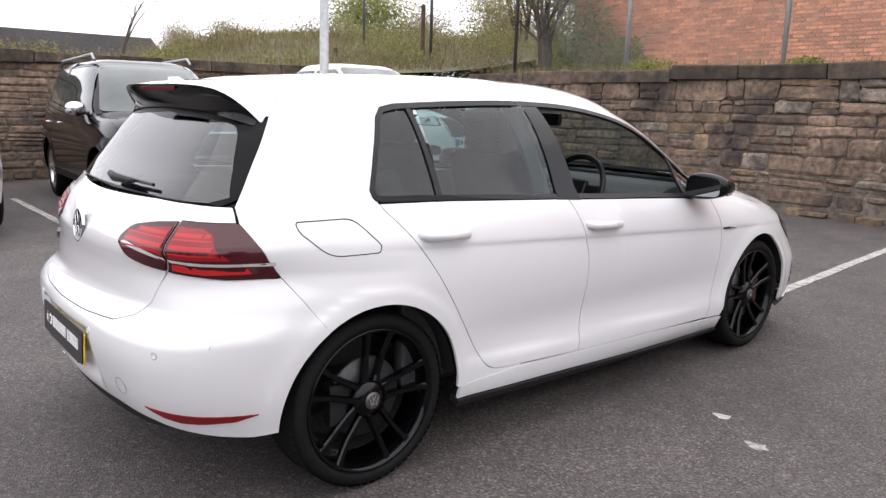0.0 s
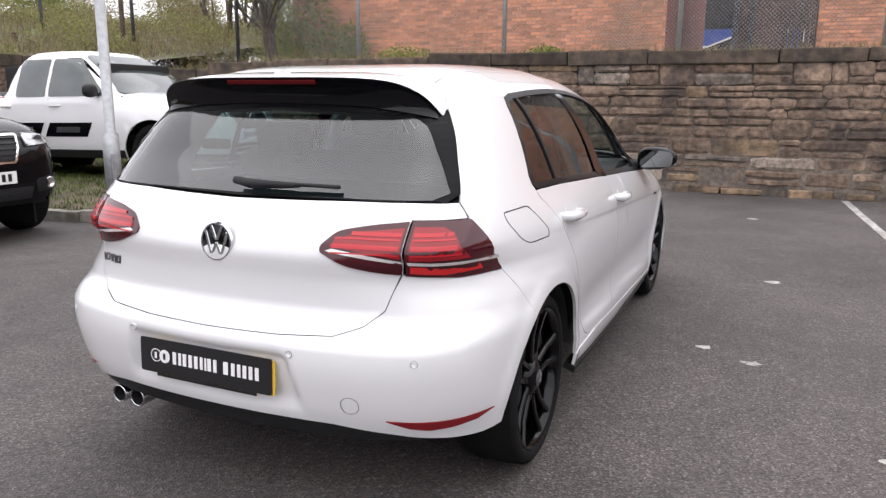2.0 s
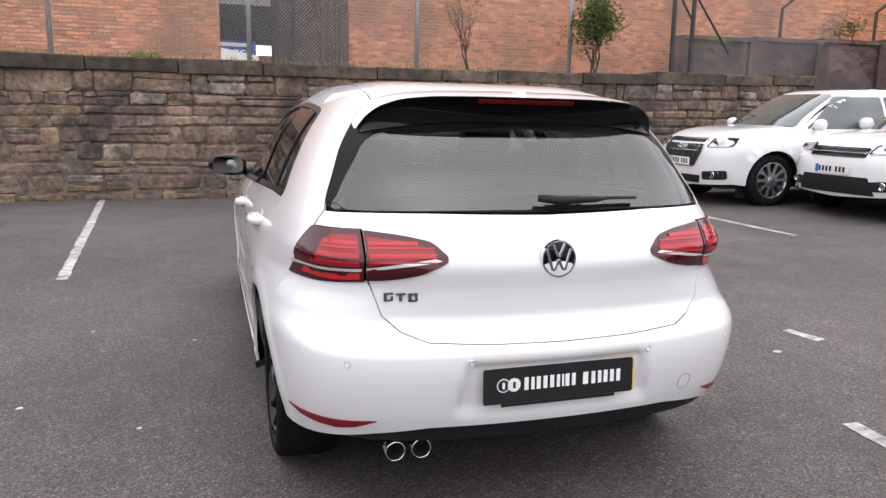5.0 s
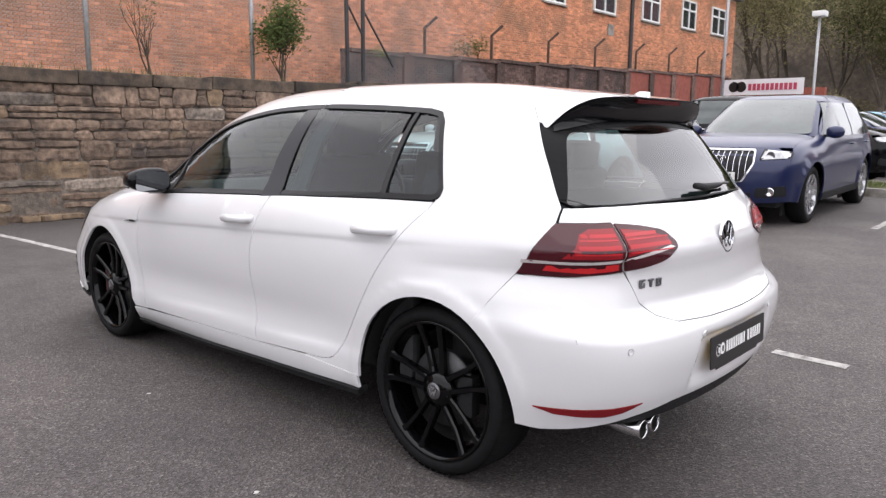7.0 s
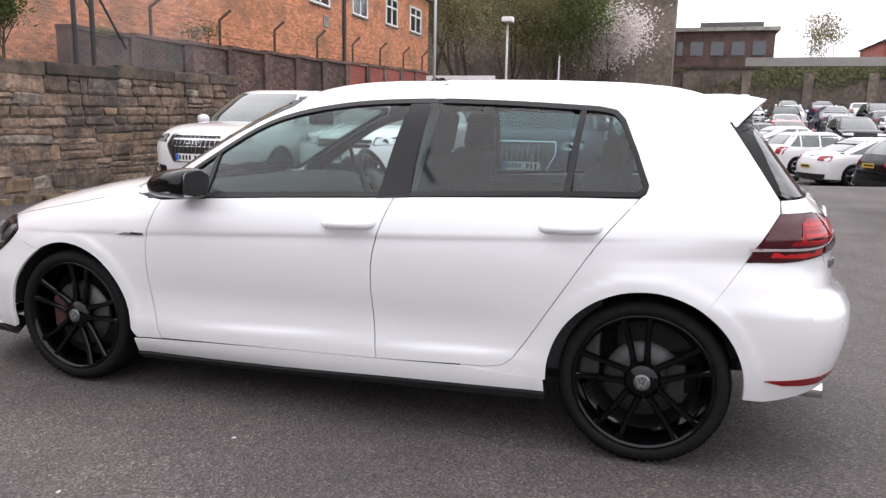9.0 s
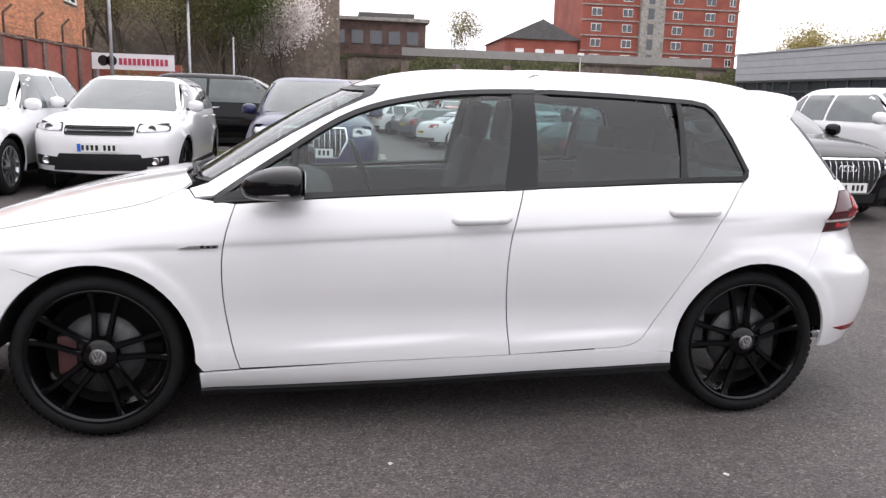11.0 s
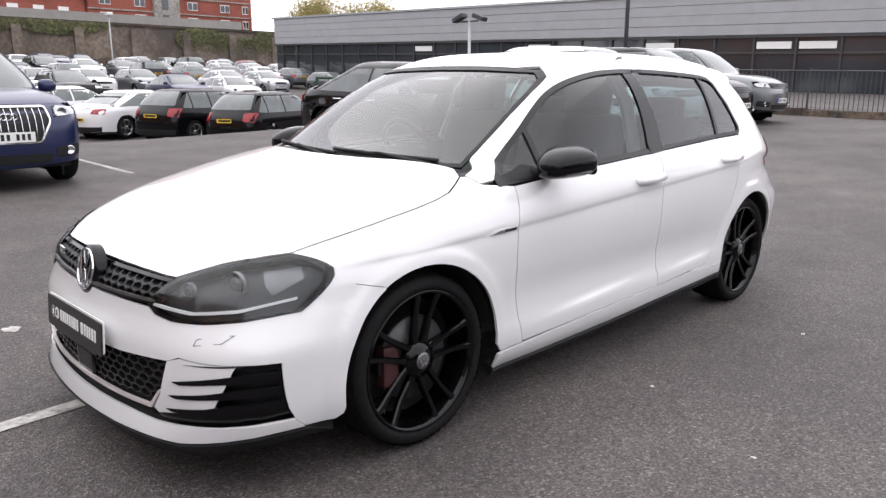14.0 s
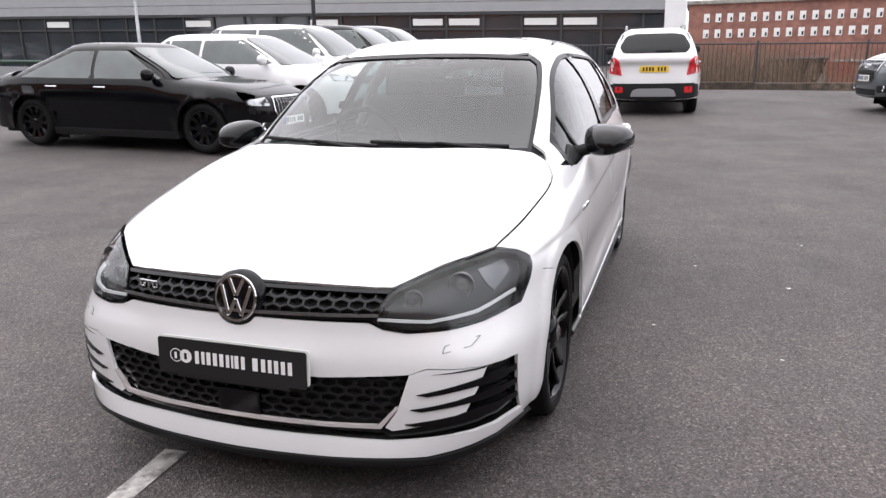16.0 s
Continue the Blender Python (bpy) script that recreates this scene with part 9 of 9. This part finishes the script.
# dry brush slope behind the railing
rb_ = random.Random(77)
v_, f_ = [], []
for k in range(3400):
    p = Vector((rb_.uniform(-15.5, -0.9) if k < 1500 else rb_.uniform(-4.4, -0.7), -21.5 - rb_.random() ** 1.5 * 6, -2.6))
    top = p + Vector((rb_.gauss(0, 0.35), rb_.gauss(0, 0.3), rb_.uniform(2.9, 4.6)))
    side_ = Vector((rb_.uniform(0.008, 0.022), rb_.uniform(-0.008, 0.008), 0))
    n_ = len(v_)
    v_ += [p - side_, p + side_, top]
    f_.append((n_, n_ + 1, n_ + 2))
    for _ in range(3):
        a = p.lerp(top, rb_.uniform(0.35, 0.9))
        b = a + Vector((rb_.gauss(0, 0.25), rb_.gauss(0, 0.2), rb_.uniform(0.2, 0.6)))
        n_ = len(v_)
        v_ += [a - side_ * 0.6, a + side_ * 0.6, b]
        f_.append((n_, n_ + 1, n_ + 2))
work = tagged(new("workshop"), "low brick workshop with a ribbed grey roof beyond the railing", "workshop")
part("gable_wall", bm_prism([(-4.4, -4.5), (-6.1, -4.5), (-6.1, -0.25), (-4.7, 0.70), (-4.4, 0.70)], 0.4, Matrix.Translation((0, -38.3, 0)) @ Matrix.Rotation(radians(90), 4, "X")), REDBRICK, work)
part("wall", bm_box((2.4, 3.0, 4.0), (-6.55, -40.6, -2.6)), REDBRICK, work)
part("fascia", bm_box((2.5, 0.10, 0.12), (-6.55, -38.86, -0.36)), STEEL, work)
part("side_wall", bm_box((4.2, 0.4, 5.4), (-9.7, -38.6, -1.9)), REDBRICK, work)
part("side_coping", bm_box((3.0, 0.46, 0.10), (-9.4, -38.58, 0.85)), CONCRETE, work)
slope_ = Matrix.Translation((-6.2, -40.5, 0.32)) @ Matrix.Rotation(radians(24), 4, "X")
bm = bm_box((3.0, 3.4, 0.08))
bm.transform(slope_)
roof_ = part("roof", bm, SLATE, work)
for k in range(9):
    bm = bm_box((0.05, 3.4, 0.05), (-1.4 + k * 0.35, 0, 0.06))
    bm.transform(slope_)
    part("roof_rib", bm, DULLMETAL, roof_)
tagged(mesh_ob("brush", v_, f_, TWIGS), "dry brown brushwood on the slope behind the railing", "brushwood", kind="stuff")
tree("tree", "bare brown tree leaning in beside the mill", (-16.5, -30, -0.5), 9.5, 0.8, LEAFDRY, 1200, 36, size=0.12, levels=4, trunk_r=0.16, clump=0.6)

# ---- lower car park ----
rnd = random.Random(33)
protos = []
for nm, lb, pt, dims, kw in (
    ("saloon", "white saloon parked in the lower car park", WHITE, SAL, {}),
    ("hatchback", "silver hatchback parked in the lower car park", SILVERP, HATCHB, {}),
    ("hatchback", "white hatchback parked in the lower car park", WHITE, HATCHB, {}),
    ("suv", "black suv parked in the lower car park", BLACKP, SUV, {}),
    ("hatchback", "grey hatchback parked in the lower car park", GREYP, HATCHB, {}),
    ("saloon", "dark blue saloon parked in the lower car park", BLUEP, SAL, {}),
    ("hatchback", "red hatchback parked in the lower car park", REDP, HATCHB, {}),
    ("hatchback", "light blue hatchback parked in the lower car park", LBLUEP, HATCHB, {}),
):
    protos.append((nm, lb, pt, dims))
made = {}


def park(kind, x, y, heading):
    """One car of the lower park; repeats are copies."""
    nm, lb, pt, dims = protos[kind]
    z = lay(x, y)
    if kind not in made:
        made[kind] = vehicle(nm, lb, pt, (x, y), heading, step=0.16, group="lower car park", **dims)
    else:
        copy_thing(made[kind], Matrix.Translation((x, y, z)) @ Matrix.Rotation(radians(heading - 90), 4, "Z"))


for k, kind in enumerate((3, 3, 0, 2, 0, 4, 2, 1, 5), 1):
    park(kind, 14.6 + 2.7 * k, -10.4 + 0.93 * k + (0.4 if kind == 2 else 0), 290)
rows = ((33.5, 2.0, -20, 2.7, 180), (40.0, 4.0, -30, 2.7, 180), (46.5, 3.5, -34, 2.7, 0), (55.0, 2.0, -36, 2.75, 180), (61.5, 2.0, -36, 2.75, 0), (67.5, -2.0, -38, 2.75, 180))
for x, y0, y1, gap, hd in rows:
    y = y0
    while y > y1:
        if rnd.random() < 0.84:
            park(rnd.choice((0, 1, 2, 2, 3, 4, 5, 6, 1, 4)), x + rnd.uniform(-0.3, 0.3), y, hd + rnd.uniform(-3, 3))
        y -= gap
for k, kind in enumerate((0, 2, 5, 4, 7, 7, 2, 1)):
    park(kind, 17.3 + k * 2.65, 2.75 + 0.15 * k, 266)
van2 = tagged(new("panel_van"), "white panel van parked at the far end", "van")
part("body", bm_prism(rounded([(0, 0.3), (0, 2.5), (3.7, 2.5), (4.6, 1.5), (5.6, 1.2), (5.7, 0.3)], 0.15), 2.0, Matrix.Translation((49.5, 0.8, lay(46, 2))) @ Matrix.Rotation(radians(-100), 4, "Z") @ Matrix.Rotation(radians(90), 4, "X"), bevel=0.03), WHITEWALL, van2)
part("window", bm_prism([(3.55, 1.5), (3.7, 2.2), (4.35, 1.55)], 2.06, Matrix.Translation((49.47, 0.83, lay(46, 2))) @ Matrix.Rotation(radians(-100), 4, "Z") @ Matrix.Rotation(radians(90), 4, "X")), DARKGLASS, van2)
for u in (1.0, 4.6):
    for d in (0.0, 1.75):
        part("wheel", bm_lathe([(0.0, 0.001), (0.0, 0.34), (0.22, 0.34), (0.22, 0.001)], 20, axis="y"), RUBBER, van2).data.transform(Matrix.Translation((49.5, 0.8, lay(46, 2) + 0.34)) @ Matrix.Rotation(radians(-100), 4, "Z") @ Matrix.Translation((u, -0.25 - d, 0)))
